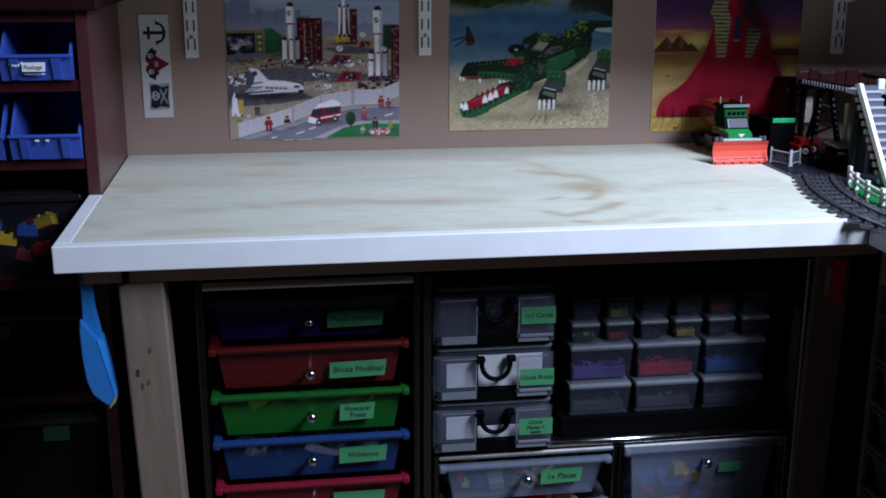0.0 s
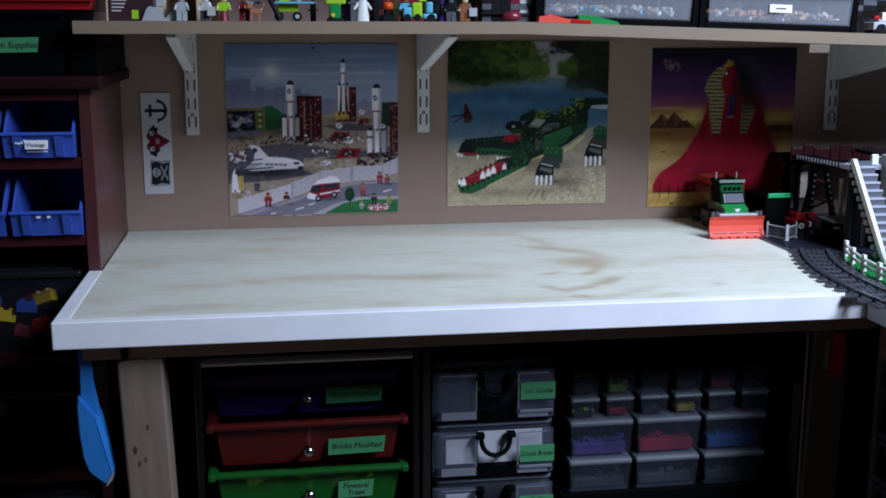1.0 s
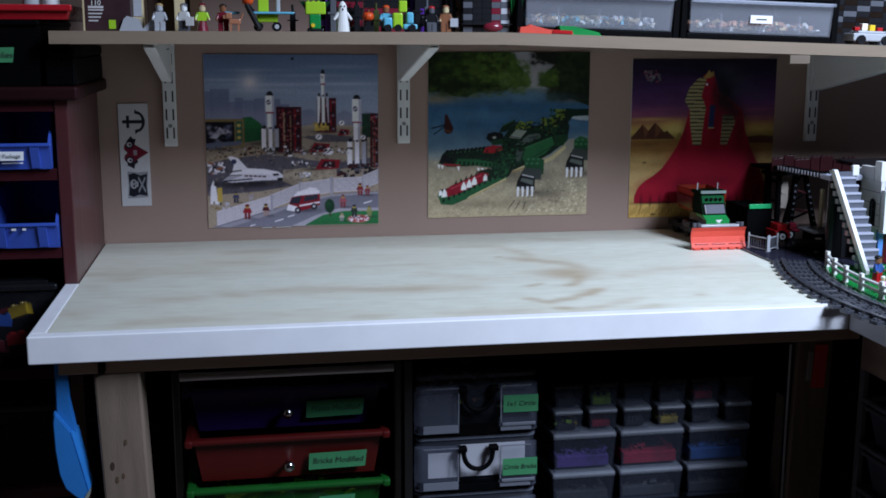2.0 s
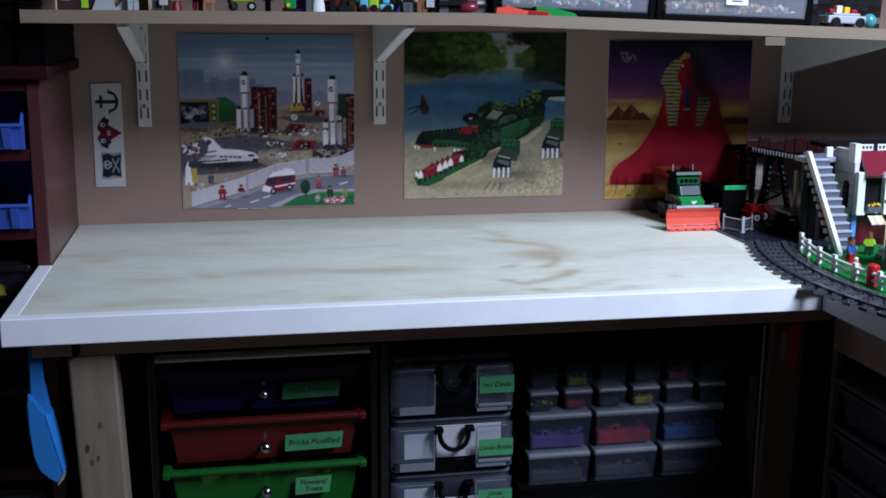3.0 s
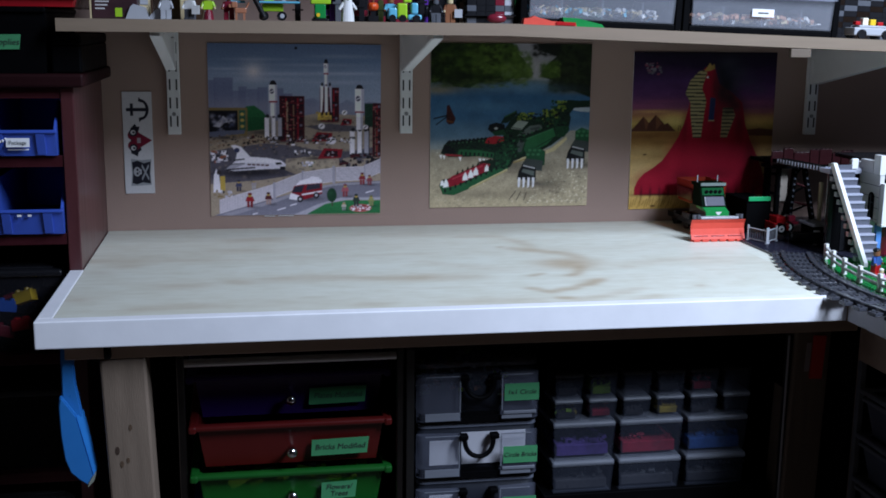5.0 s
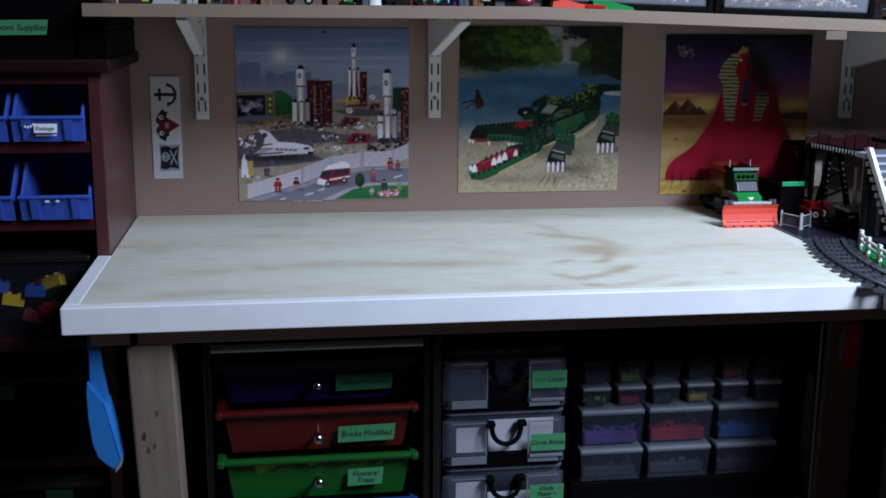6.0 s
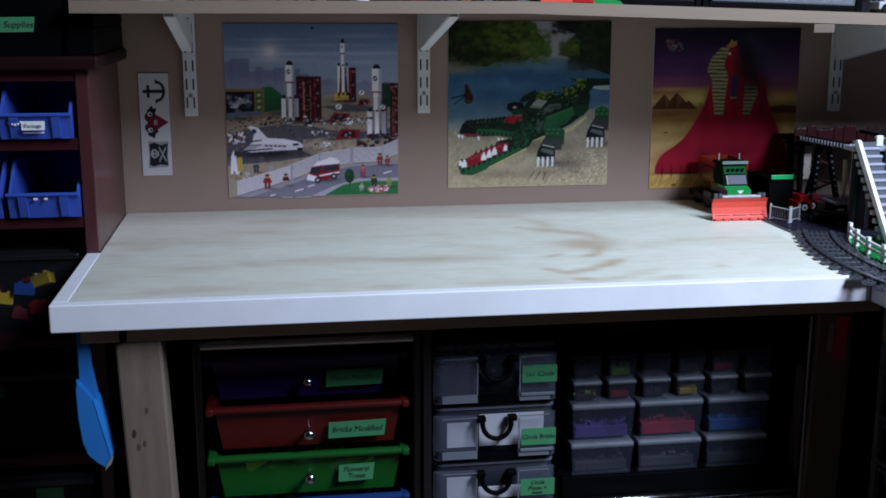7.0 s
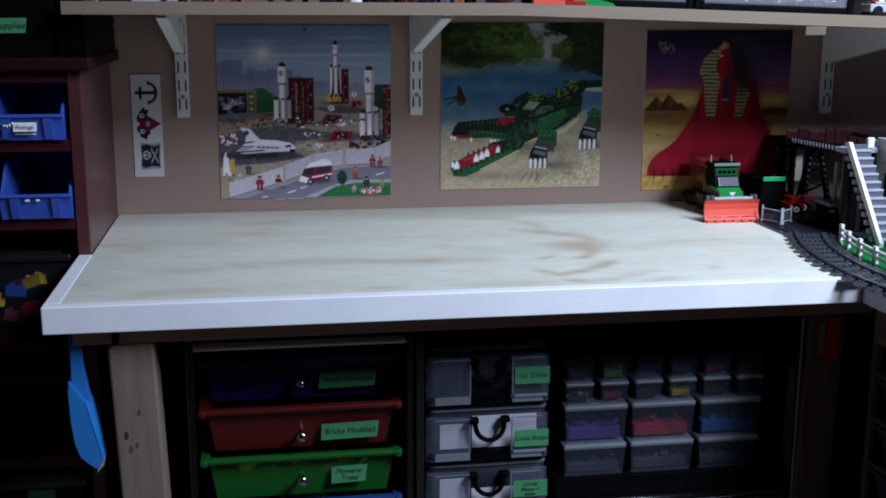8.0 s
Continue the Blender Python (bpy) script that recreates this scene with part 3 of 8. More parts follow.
def gantry(p, u0, v0, u1, v1, n, seed):
    """A red lattice service tower."""
    p.rect((0.045, 0.014, 0.022), u0, v0, u1, v1)
    for k in range(n + 1):
        u = u0 + (u1 - u0) * k / n
        p.line(I_RED if k % 2 else I_DRED, u, v0, u, v1 - 1.2 * (k % 2), 0.95)
    rows = max(2, int((v1 - v0) / 3.4))
    for r in range(rows + 1):
        v = v0 + (v1 - v0) * r / rows
        p.line(I_DRED if r % 2 else (0.17, 0.012, 0.025), u0, v, u1, v - 0.5, 0.55)
        if r % 2 == 0 and r < rows:
            p.disc((0.20, 0.19, 0.25), u1 - (u1 - u0) / n * 0.45, v + 1.6, 0.75)
    p.rect((0.33, 0.24, 0.16), u0 + (u1 - u0) * 0.26, v0, u0 + (u1 - u0) * 0.33, v1 - 3)
    p.rect((0.30, 0.20, 0.12), u0 + (u1 - u0) * 0.55, v0, u0 + (u1 - u0) * 0.59, v1 - 5)
    p.bricks([I_BLACK, I_DRED, (0.02, 0.02, 0.03), (0.34, 0.10, 0.10)], u0, v0, u1, v1, int((u1 - u0) * (v1 - v0) * 0.22), 0.7, seed)


def toy_person(p, u, v, h, top, low):
    p.rect(low, u - h * 0.2, v, u - h * 0.03, v + h * 0.42)
    p.rect(low, u + h * 0.03, v, u + h * 0.2, v + h * 0.42)
    p.poly(top, (u - h * 0.32, v + h * 0.42), (u + h * 0.32, v + h * 0.42), (u + h * 0.2, v + h * 0.75), (u - h * 0.2, v + h * 0.75))
    p.disc((0.5, 0.36, 0.08), u, v + h * 0.84, h * 0.13, h * 0.12)
    p.disc((top[0] * 0.6, top[1] * 0.6, top[2] * 0.6), u, v + h * 0.93, h * 0.15, h * 0.09)
    p.soft((0.03, 0.03, 0.04), u + h * 0.3, v, h * 0.4, h * 0.1, 0.5)


def space_poster():
    x, z, w, h = 0.0045, 0.9445, 0.3075, 0.3085
    t = sheet("poster", x, z, w, h, "poster of a toy spaceport with rockets and shuttle", -0.003)
    p = Print(x, z, w, h, -0.003, seed=3)
    p.sweep([(0, I_SAND), (57, (0.36, 0.33, 0.29)), (60, (0.28, 0.32, 0.40)), (70, (0.26, 0.33, 0.42)), (82, (0.215, 0.29, 0.39)), (90, (0.135, 0.205, 0.305)), (100, (0.105, 0.155, 0.235))])
    p.cloudy(16, 0.045, 5.0)
    for u, v, r, ry, k in ((12, 85.5, 16, 0.8, 0.4), (40, 82.8, 26, 1.0, 0.45), (80, 83.2, 20, 0.9, 0.5), (30, 79.5, 24, 1.4, 0.35), (75, 78, 22, 1.3, 0.35), (28, 91, 18, 0.8, 0.25), (78, 93, 18, 1.0, 0.22), (60, 88, 26, 0.8, 0.25)):
        p.soft((0.42, 0.48, 0.55), u, v, r, ry, k)
    p.soft((0.46, 0.48, 0.50), 25.8, 84, 6.5, 5.5, 0.7)
    p.soft((0.60, 0.59, 0.56), 25.8, 84, 3.2, 2.8, 0.8)
    # hazy far town and hills
    far, far2 = (0.105, 0.125, 0.225), (0.15, 0.18, 0.285)
    for i, (a, b, top) in enumerate(((0, 4, 79), (3, 14, 80.5), (13, 21, 73), (17, 22, 75.5), (22, 29, 74), (28, 34, 75), (38, 43, 74.5), (42, 48, 71.5), (48, 54, 69), (56, 62, 68))):
        p.rect(far if i % 2 else far2, a, 52, b, top, top=far2, a=0.8)
        for k in range(3):
            p.line(far2, a + (b - a) * (k + 0.5) / 3, 60, a + (b - a) * (k + 0.5) / 3, top - 2, 0.35, a=0.5)
    p.poly((0.14, 0.165, 0.25), (50, 57), (50, 62), (55, 68), (60, 69), (66, 66), (73, 64), (80, 68), (87, 65), (93, 67), (100, 66), (100, 57), top=(0.20, 0.24, 0.34), a=0.8)
    for u, v, r, ry in ((10, 64, 16, 5), (34, 63, 16, 5), (60, 62, 16, 4), (84, 62, 18, 4)):
        p.soft((0.27, 0.29, 0.37), u, v, r, ry, 0.55)
    # sand, tarmac aprons and runways
    p.poly((0.40, 0.335, 0.235), (0, 0), (100, 0), (100, 58), (78, 59.5), (62, 60), (40, 56), (18, 50), (0, 46), top=(0.34, 0.29, 0.22), grain=0.05)
    tar = (0.125, 0.12, 0.145)
    p.poly(tar, (0, 37.5), (14, 40.5), (32, 42.5), (50, 41), (60, 38.5), (58, 34.5), (44, 33.5), (43, 27), (50, 24), (30, 21), (0, 19), (0, 30), grain=0.07)
    p.poly(tar, (55, 52.5), (70, 54), (90, 52), (86, 49.5), (66, 49.5), grain=0.07)
    p.poly(tar, (52, 40), (72, 37.5), (84, 38), (100, 41), (100, 36), (78, 33.5), (60, 35), grain=0.07)
    p.poly((0.43, 0.37, 0.26), (44, 31), (54, 34.5), (72, 33), (74, 28.5), (60, 25.5), (48, 26), grain=0.06)
    p.poly((0.36, 0.29, 0.19), (0, 41), (24, 46), (42, 46), (30, 42.5), (0, 38.5), grain=0.06)
    p.poly((0.31, 0.25, 0.17), (0, 44), (22, 49), (40, 47), (20, 46), (0, 42), grain=0.06)
    for u, v, r, ry in ((42, 44, 8, 1.6), (88, 35.5, 9, 1.8), (30, 49, 9, 1.6), (8, 46, 10, 1.2), (68, 55.5, 8, 1.2), (20, 25, 16, 2.2), (62, 33.5, 9, 1.0), (60, 44, 9, 1.2)):
        p.soft((0.025, 0.022, 0.03), u, v, r, ry, 0.75)
    p.dabs([(0.05, 0.045, 0.05), (0.30, 0.25, 0.2), (0.10, 0.09, 0.10)], 0, 20, 100, 56, 420, 0.8, 61, a=0.5)
    # hedge and billboard
    p.poly(I_HEDGE, (21, 49.5), (34, 51), (34.5, 56), (31, 61), (26, 64.5), (21, 64), top=(0.03, 0.17, 0.06), grain=0.12)
    p.soft((0.008, 0.04, 0.02), 33, 53, 3, 5, 0.5)
    p.rect((0.24, 0.18, 0.07), 0, 47, 22, 63.3, grain=0.06)
    p.rect((0.012, 0.012, 0.02), 0, 48.8, 16.4, 61.6)
    p.poly((0.46, 0.47, 0.52), (2, 52.5), (6, 56), (8, 58.5), (10, 57), (13, 57.5), (14, 55.5), (9, 54.5), (6, 51.8))
    p.dabs([(0.35, 0.36, 0.42), (0.10, 0.12, 0.2), (0.02, 0.02, 0.03)], 1, 50, 15, 60, 40, 0.9, 62, a=0.7)
    p.rect((0.04, 0.15, 0.09), 17.2, 50, 20.8, 61.8)
    for v in (52.5, 56, 59.5):
        p.disc((0.55, 0.42, 0.10), 19, v, 1.1, 0.9)
    p.poly((0.14, 0.16, 0.23), (0, 46), (20, 48.3), (20.5, 50.5), (6, 49.8), (0, 49.2))
    # gantries and rockets
    gantry(p, 41, 44, 54.5, 70, 4, 71)
    gantry(p, 64.5, 55.5, 74.8, 75, 4, 72)
    gantry(p, 95.6, 34.5, 100, 66, 2, 73)
    p.rect((0.025, 0.07, 0.045), 90.5, 52, 95.4, 66, grain=0.2)
    p.rect((0.03, 0.035, 0.045), 92.2, 34, 93.4, 53)
    rocket(p, 37, 46, 79.2, 4.8, 7.6, 59)
    p.poly(I_YELLOW, (62.5, 56), (71, 56.5), (70.5, 61), (63, 60.5), grain=0.1)
    p.bricks([(0.40, 0.28, 0.08), (0.2, 0.14, 0.05)], 62.5, 56, 71, 60.5, 12, 0.6, 74)
    rocket(p, 67.8, 60.5, 91.6, 2.9, 5.2, 77.5)
    p.line(I_DRED, 65.6, 60, 66.4, 70, 0.8), p.line(I_DRED, 70.2, 60, 69.4, 70, 0.8)
    rocket(p, 87.4, 36, 77, 5.3, 8.6, 51)
    # red launch stands, dishes, vehicles and other small pieces
    for u, v, a, b in ((59, 43.5, 12.5, 5.5), (62.5, 33.3, 15, 6.3), (76, 53, 7, 4)):
        p.poly(I_RED, (u, v), (u + a * 0.92, v + 0.4), (u + a, v + b * 0.9), (u + a * 0.25, v + b), grain=0.12)
        p.poly((0.05, 0.012, 0.02), (u + a * 0.24, v + b * 0.2), (u + a * 0.78, v + b * 0.25), (u + a * 0.8, v + b * 0.75), (u + a * 0.34, v + b * 0.78))
        p.bricks([(0.3, 0.28, 0.3), I_DRED, I_BLACK], u + a * 0.25, v + b * 0.2, u + a * 0.8, v + b * 0.7, 8, 0.7, int(u))
    for u, v, r in ((65, 52.5, 1.9), (78.5, 60.5, 1.6), (71, 44, 2.5), (91, 52, 1.5)):
        p.disc(I_WHITE, u, v, r, r * 0.85)
        p.line(I_BLACK, u - r * 0.5, v - r * 0.4, u + r * 0.4, v + r * 0.5, 0.6)
    p.bricks([I_WHITE, I_BLACK, I_PALE, tar, I_DRED, (0.05, 0.05, 0.06)], 44, 41.5, 84, 47.5, 62, 0.75, 63)
    p.bricks([I_WHITE, I_BLACK, I_PALE, tar], 49, 36, 58, 38.5, 14, 0.9, 64)
    p.bricks([I_WHITE, I_BLACK, I_PALE, (0.1, 0.16, 0.1)], 51, 28.5, 60, 31.5, 16, 0.9, 65)
    p.bricks([I_BLACK, I_DRED, tar, (0.03, 0.03, 0.04)], 76, 28.5, 99, 36, 60, 1.1, 66)
    p.bricks([I_BLACK, I_DRED, I_PALE, (0.05, 0.04, 0.04)], 22, 42.5, 50, 46.5, 45, 0.8, 67)
    p.bricks([I_WHITE, I_PALE, (0.35, 0.12, 0.06), I_BLACK, I_WHITE], 1, 31.5, 10, 38, 40, 0.9, 68)
    p.bricks([(0.12, 0.09, 0.07), I_BLACK, (0.3, 0.2, 0.12)], 0, 38.5, 40, 48, 60, 0.6, 69)
    # parked shuttle
    p.soft((0.02, 0.018, 0.026), 28, 26, 20, 2.4, 0.8)
    p.poly((0.62, 0.62, 0.66), (9, 27.4), (14, 26.4), (30, 27.3), (40, 27.6), (43.4, 28.6), (44, 30), (41, 32.4), (33, 34), (22, 34.8), (15, 33), (12, 30))
    p.poly(I_WHITE, (14, 31), (22, 34.8), (33, 34), (41, 32.4), (43.4, 30.6), (38, 30.8), (24, 31.4))
    p.poly(I_WHITE, (12, 41.4), (14.5, 41.8), (18, 40.6), (23, 35), (20, 33), (14.5, 32.6), (15.6, 37))
    p.disc((0.05, 0.06, 0.14), 15.6, 38.6, 1.5, 1.4)
    p.poly((0.40, 0.40, 0.45), (8.5, 27.2), (12, 30), (20, 30.4), (13, 27.6))
    p.line(I_BLACK, 9, 27.2, 26, 28.4, 0.8), p.line(I_BLACK, 13.5, 32.8, 20, 33.4, 0.7), p.line(I_BLACK, 12, 30.4, 20, 30.8, 0.5)
    for k in range(5):
        p.line(I_DRED, 21.5 + k * 2.6, 30.3 - k * 0.15, 23.5 + k * 2.6, 30.2 - k * 0.15, 0.9)
    p.poly(I_BLACK, (37.6, 31.2), (40.8, 31.5), (41.8, 30.3), (38.4, 29.9))
    p.rect(I_BLACK, 40.5, 27, 43.6, 28.8)
    # corner pieces, small crew
    p.poly(I_WHITE, (1.5, 14), (6, 14), (5, 24), (3.5, 28), (2, 24)), p.rect(I_YELLOW, 5.6, 15, 8.4, 23.5), p.disc((0.06, 0.05, 0.05), 5, 25.6, 1.3)
    p.bricks([I_BLACK, I_PALE, I_WHITE, (0.3, 0.22, 0.1)], 2, 11, 14, 15, 18, 0.9, 70)
    toy_person(p, 16.3, 14.5, 6.5, (0.07, 0.08, 0.16), (0.05, 0.05, 0.09)), toy_person(p, 25, 15.5, 5.6, (0.35, 0.32, 0.33), (0.4, 0.4, 0.42))
    # street, verge and white lattice fence
    p.poly((0.235, 0.24, 0.285), (2, 0), (58, 0), (66, 6.5), (78, 9.5), (100, 9.5), (100, 20), (76, 19), (40, 11), (4, 1), grain=0.04, top=(0.20, 0.205, 0.25))
    p.poly((0.40, 0.40, 0.44), (48, 0), (56, 0), (68, 6.6), (80, 8.6), (100, 8.4), (100, 10), (76, 10), (62, 6))
    p.poly((0.34, 0.34, 0.38), (6, 0.8), (37, 9.3), (54, 15.2), (72, 18.4), (100, 19.6), (100, 18.6), (72, 17.2), (55, 13.8), (37, 7.4), (12, 0))
    for a, b, c, d, lined in ((5, 1.2, 36.5, 10.2, 0), (37.5, 10.8, 53.4, 17, 1), (54, 17.2, 71.6, 19.6, 1), (73.2, 19.8, 90.5, 20.4, 1), (91, 21, 100, 25, 1)):
        hh = 8.4
        p.poly((0.60, 0.58, 0.60), (a, b), (c, d), (c, d + hh), (a, b + hh), grain=0.05)
        for k in range(1, 9):
            f = hh * k / 9
            p.line((0.34, 0.34, 0.38) if lined else (0.50, 0.485, 0.51), a, b + f, c, d + f, 0.42)
        n = int((c - a) / 1.5)
        for k in range(n):
            u = a + (c - a) * k / n
            p.line((0.46, 0.455, 0.49), u, b + (d - b) * k / n, u, b + (d - b) * k / n + hh, 0.3, a=0.7)
        p.rect((0.36, 0.36, 0.41), c - 0.4, d - 1, c + 1.2, d + hh + 1)
    for u, v, l in ((38.5, 3, 5), (46, 5.6, 4), (24, 0.6, 3), (91, 12.8, 5)):
        p.line(I_WHITE, u, v, u + l, v + l * 0.28, 0.6)
    # red and white van
    p.soft((0.03, 0.03, 0.04), 56, 9.5, 9, 1.4, 0.7)
    p.poly(I_RED, (45.8, 10.2), (48.4, 17), (52, 19.6), (65, 20), (65.2, 12.6), (60, 10.6), (52, 8.6), grain=0.06)
    p.poly(I_WHITE, (45.4, 9.6), (51.8, 8.4), (52.4, 11.2), (46.6, 13.2))
    p.poly(I_WHITE, (49, 17.4), (52, 20.4), (58, 22), (65, 21), (65, 19), (54, 18.2))
    p.poly((0.7, 0.7, 0.72), (56, 21.4), (59, 23), (63, 22.6), (64, 21))
    p.poly((0.04, 0.045, 0.07), (47, 13.4), (49.2, 17), (54.6, 17.8), (53, 13.4))
    p.poly((0.05, 0.05, 0.075), (55.4, 14.4), (56.2, 17.8), (63.8, 18.8), (64, 15.8))
    p.line(I_WHITE, 53, 12, 65, 14, 0.9)
    for u, v in ((52, 9.4), (61.6, 11.6)):
        p.disc(I_BLACK, u, v, 1.8, 1.9), p.disc((0.5, 0.5, 0.53), u, v, 0.8)
    # lawn with picnic, tree and people
    p.poly(I_GREEN, (56, 0.4), (67, 6.4), (79, 8.4), (100, 8.2), (100, 0.4), grain=0.08, top=(0.035, 0.25, 0.08))
    p.line((0.1, 0.07, 0.05), 71, 5, 71, 8.5, 0.7)
    p.disc((0.018, 0.075, 0.035), 70.8, 11.6, 2.9, 4.2), p.soft((0.035, 0.13, 0.06), 70, 13, 1.6, 2, 0.6)
    p.disc((0.48, 0.13, 0.12), 88, 3.6, 6.6, 2.4)
    p.bricks([I_WHITE, (0.34, 0.04, 0.05), I_WHITE], 82.5, 2, 93.5, 5.4, 46, 0.6, 75)
    for u, v, hh, c, low in ((22.6, 4.8, 8.6, (0.36, 0.02, 0.03), (0.25, 0.02, 0.03)), (33.4, 6.4, 7.2, (0.12, 0.02, 0.03), (0.42, 0.30, 0.25)), (78.8, 10.6, 7.5, (0.42, 0.12, 0.14), (0.3, 0.05, 0.06)), (89, 17.8, 7, (0.28, 0.03, 0.04), (0.3, 0.04, 0.05)), (93.4, 17.4, 6, (0.30, 0.07, 0.09), (0.25, 0.05, 0.06)), (85.4, 4.6, 7.4, (0.04, 0.07, 0.05), (0.05, 0.05, 0.06)), (94.4, 4.8, 6.4, (0.30, 0.33, 0.12), (0.3, 0.3, 0.12)), (78, 2.4, 5, (0.45, 0.42, 0.35), (0.3, 0.3, 0.3))):
        toy_person(p, u, v, hh, c, low)
    p.disc((0.01, 0.01, 0.01), 50.4, 97.6, 0.8)
    p.c[p.v < 58] *= 0.86
    p.done(t, (1.29, 1.19, 1.28), 1.10)
    # worn lower edge
    for a, b in ((0.31, 0.37), (0.39, 0.48)):
        bar("torn_edge", x + w * a, x + w * b, -0.0034, -0.0022, z - 0.0022, z - 0.0012, PAPER, t, "curled torn white edge")


def croc_poster():
    x, z, w, h = 0.4045, 0.953, 0.3045, 0.304
    t = sheet("poster", x, z, w, h, "poster of a brick-built toy crocodile by a lake", 0.0)
    p = Print(x, z, w, h, seed=5)
    p.sweep([(0, (0.45, 0.39, 0.27)), (30, (0.40, 0.365, 0.28)), (38, (0.22, 0.27, 0.30)), (44, (0.10, 0.175, 0.26)), (55, (0.045, 0.125, 0.24)), (68, (0.035, 0.11, 0.22)), (77, (0.085, 0.15, 0.22)), (79, (0.28, 0.28, 0.31)), (100, (0.26, 0.255, 0.30))])
    p.cloudy(7, 0.06, 4.0)
    # banks and trees
    p.soft((0.24, 0.20, 0.12), 4, 72, 12, 2.6, 0.8), p.soft((0.15, 0.14, 0.09), 18, 75, 16, 2.4, 0.8)
    p.soft((0.10, 0.13, 0.06), 48, 78, 16, 1.6, 0.8), p.soft((0.10, 0.09, 0.06), 88, 72, 12, 2.6, 0.8), p.soft((0.20, 0.19, 0.14), 76, 76.6, 8, 1.2, 0.6)
    p.poly((0.020, 0.050, 0.014), (0, 101), (0, 76), (10, 78), (14, 74), (24, 73), (30, 76.5), (46, 78.5), (60, 79.5), (64, 82), (60, 86), (57, 91), (52, 95), (50, 101))
    leaves = [(0.016, 0.034, 0.008), (0.035, 0.072, 0.012), (0.065, 0.115, 0.018), (0.009, 0.016, 0.006), (0.095, 0.155, 0.028)]
    p.dabs(leaves[:4], 0, 77, 48, 101, 900, 1.5, 21, a=0.75)
    p.dabs(leaves[1:], 26, 82, 54, 99, 380, 1.3, 22, a=0.6)
    p.dabs([leaves[2], leaves[4], (0.09, 0.14, 0.05)], 44, 79.5, 63, 88, 170, 1.2, 23, a=0.6)
    p.dabs([(0.10, 0.13, 0.05), leaves[4], leaves[1]], 0, 73.5, 60, 78.5, 150, 1.2, 24, flat=0.4, a=0.5)
    for u, v, r, ry, k in ((16, 79, 10, 5, 0.85), (6, 98, 12, 5, 0.7), (3, 86, 5, 9, 0.5), (34, 79, 8, 2.4, 0.6)):
        p.soft((0.008, 0.012, 0.006), u, v, r, ry, k)
    p.poly((0.014, 0.026, 0.012), (101, 101), (63, 101), (66, 97), (73, 95), (79, 92), (78, 88), (71, 87), (67, 83), (70, 79.5), (80, 77), (88, 72), (101, 67))
    p.dabs([(0.010, 0.012, 0.008), (0.016, 0.024, 0.010), (0.03, 0.045, 0.016)], 74, 72, 100, 100, 520, 1.5, 25, a=0.7)
    p.dabs([(0.012, 0.014, 0.010)], 62, 93, 78, 101, 90, 1.2, 26, a=0.8)
    p.dabs([leaves[2], leaves[4], leaves[1]], 68, 80, 80, 89, 140, 1.1, 27, a=0.55)
    p.poly((0.25, 0.245, 0.27), (52, 101), (64, 101), (69, 95), (78, 92.5), (72, 87.5), (67, 80.5), (64, 81), (61, 87), (56, 93), a=0.75), p.soft((0.29, 0.28, 0.29), 66, 87, 4, 5, 0.6), p.dabs([(0.012, 0.014, 0.010)], 63, 93, 80, 101, 90, 1.0, 43, a=0.8), p.dabs([leaves[2], leaves[4], leaves[1]], 50, 79.5, 62, 95, 120, 1.0, 44, a=0.55), p.dabs([leaves[2], leaves[1]], 68, 80, 76, 88, 50, 1.1, 45, a=0.6)
    # water light, shore and sand
    for u, v, r, ry, k in ((34, 62, 26, 3, 0.3), (60, 73, 24, 2.4, 0.35), (14, 46, 16, 5, 0.5), (4, 52, 8, 6, 0.35), (90, 56, 10, 3, 0.35)):
        p.soft((0.10, 0.20, 0.31), u, v, r, ry, k)
    sand = (0.41, 0.34, 0.225)
    p.poly(sand, (0, -1), (101, -1), (101, 46), (94, 47), (88, 47), (76, 37), (58, 31), (44, 30), (30, 35), (14, 36), (0, 36), grain=0.07, top=(0.30, 0.27, 0.225))
    for u, v, r, ry, k in ((8, 37, 12, 2.4, 0.6), (26, 36, 10, 2, 0.5), (97, 47, 6, 2.4, 0.6), (90, 43, 8, 4, 0.4)):
        p.soft((0.23, 0.27, 0.28), u, v, r, ry, k)
    p.poly((0.40, 0.44, 0.48), (88, 60), (92, 61.5), (100, 61.5), (100, 58.5), (94, 58.8), a=0.8)
    p.dabs([(0.46, 0.40, 0.29), (0.29, 0.24, 0.17), (0.22, 0.18, 0.13)], 0, 0, 100, 30, 800, 0.7, 28, a=0.35)
    p.bricks([(0.56, 0.50, 0.38), (0.24, 0.20, 0.15), (0.40, 0.34, 0.25)], 58, 2, 99, 22, 330, 0.5, 29)
    p.bricks([(0.20, 0.17, 0.13), (0.52, 0.46, 0.35)], 2, 1, 98, 34, 110, 0.35, 30)
    for u, v, r, ry, k in ((76, 14, 9, 6, 0.55), (66, 24, 14, 5, 0.6), (94, 30, 6, 8, 0.5), (28, 31, 18, 2.2, 0.35), (34, 8, 20, 2.5, 0.4), (52, 26, 8, 4, 0.6), (62, 8, 8, 3, 0.35)):
        p.soft((0.10, 0.085, 0.065), u, v, r, ry, k)
    dk, gn, gm, bk, cream, lime = (0.010, 0.028, 0.016), (0.020, 0.115, 0.045), (0.013, 0.060, 0.026), (0.008, 0.009, 0.012), (0.50, 0.43, 0.25), (0.12, 0.17, 0.022)
    # tail, back and flank
    p.poly(dk, (80, 62), (86, 66), (93, 65.5), (101, 65.8), (101, 61.6), (90, 61), (86, 56))
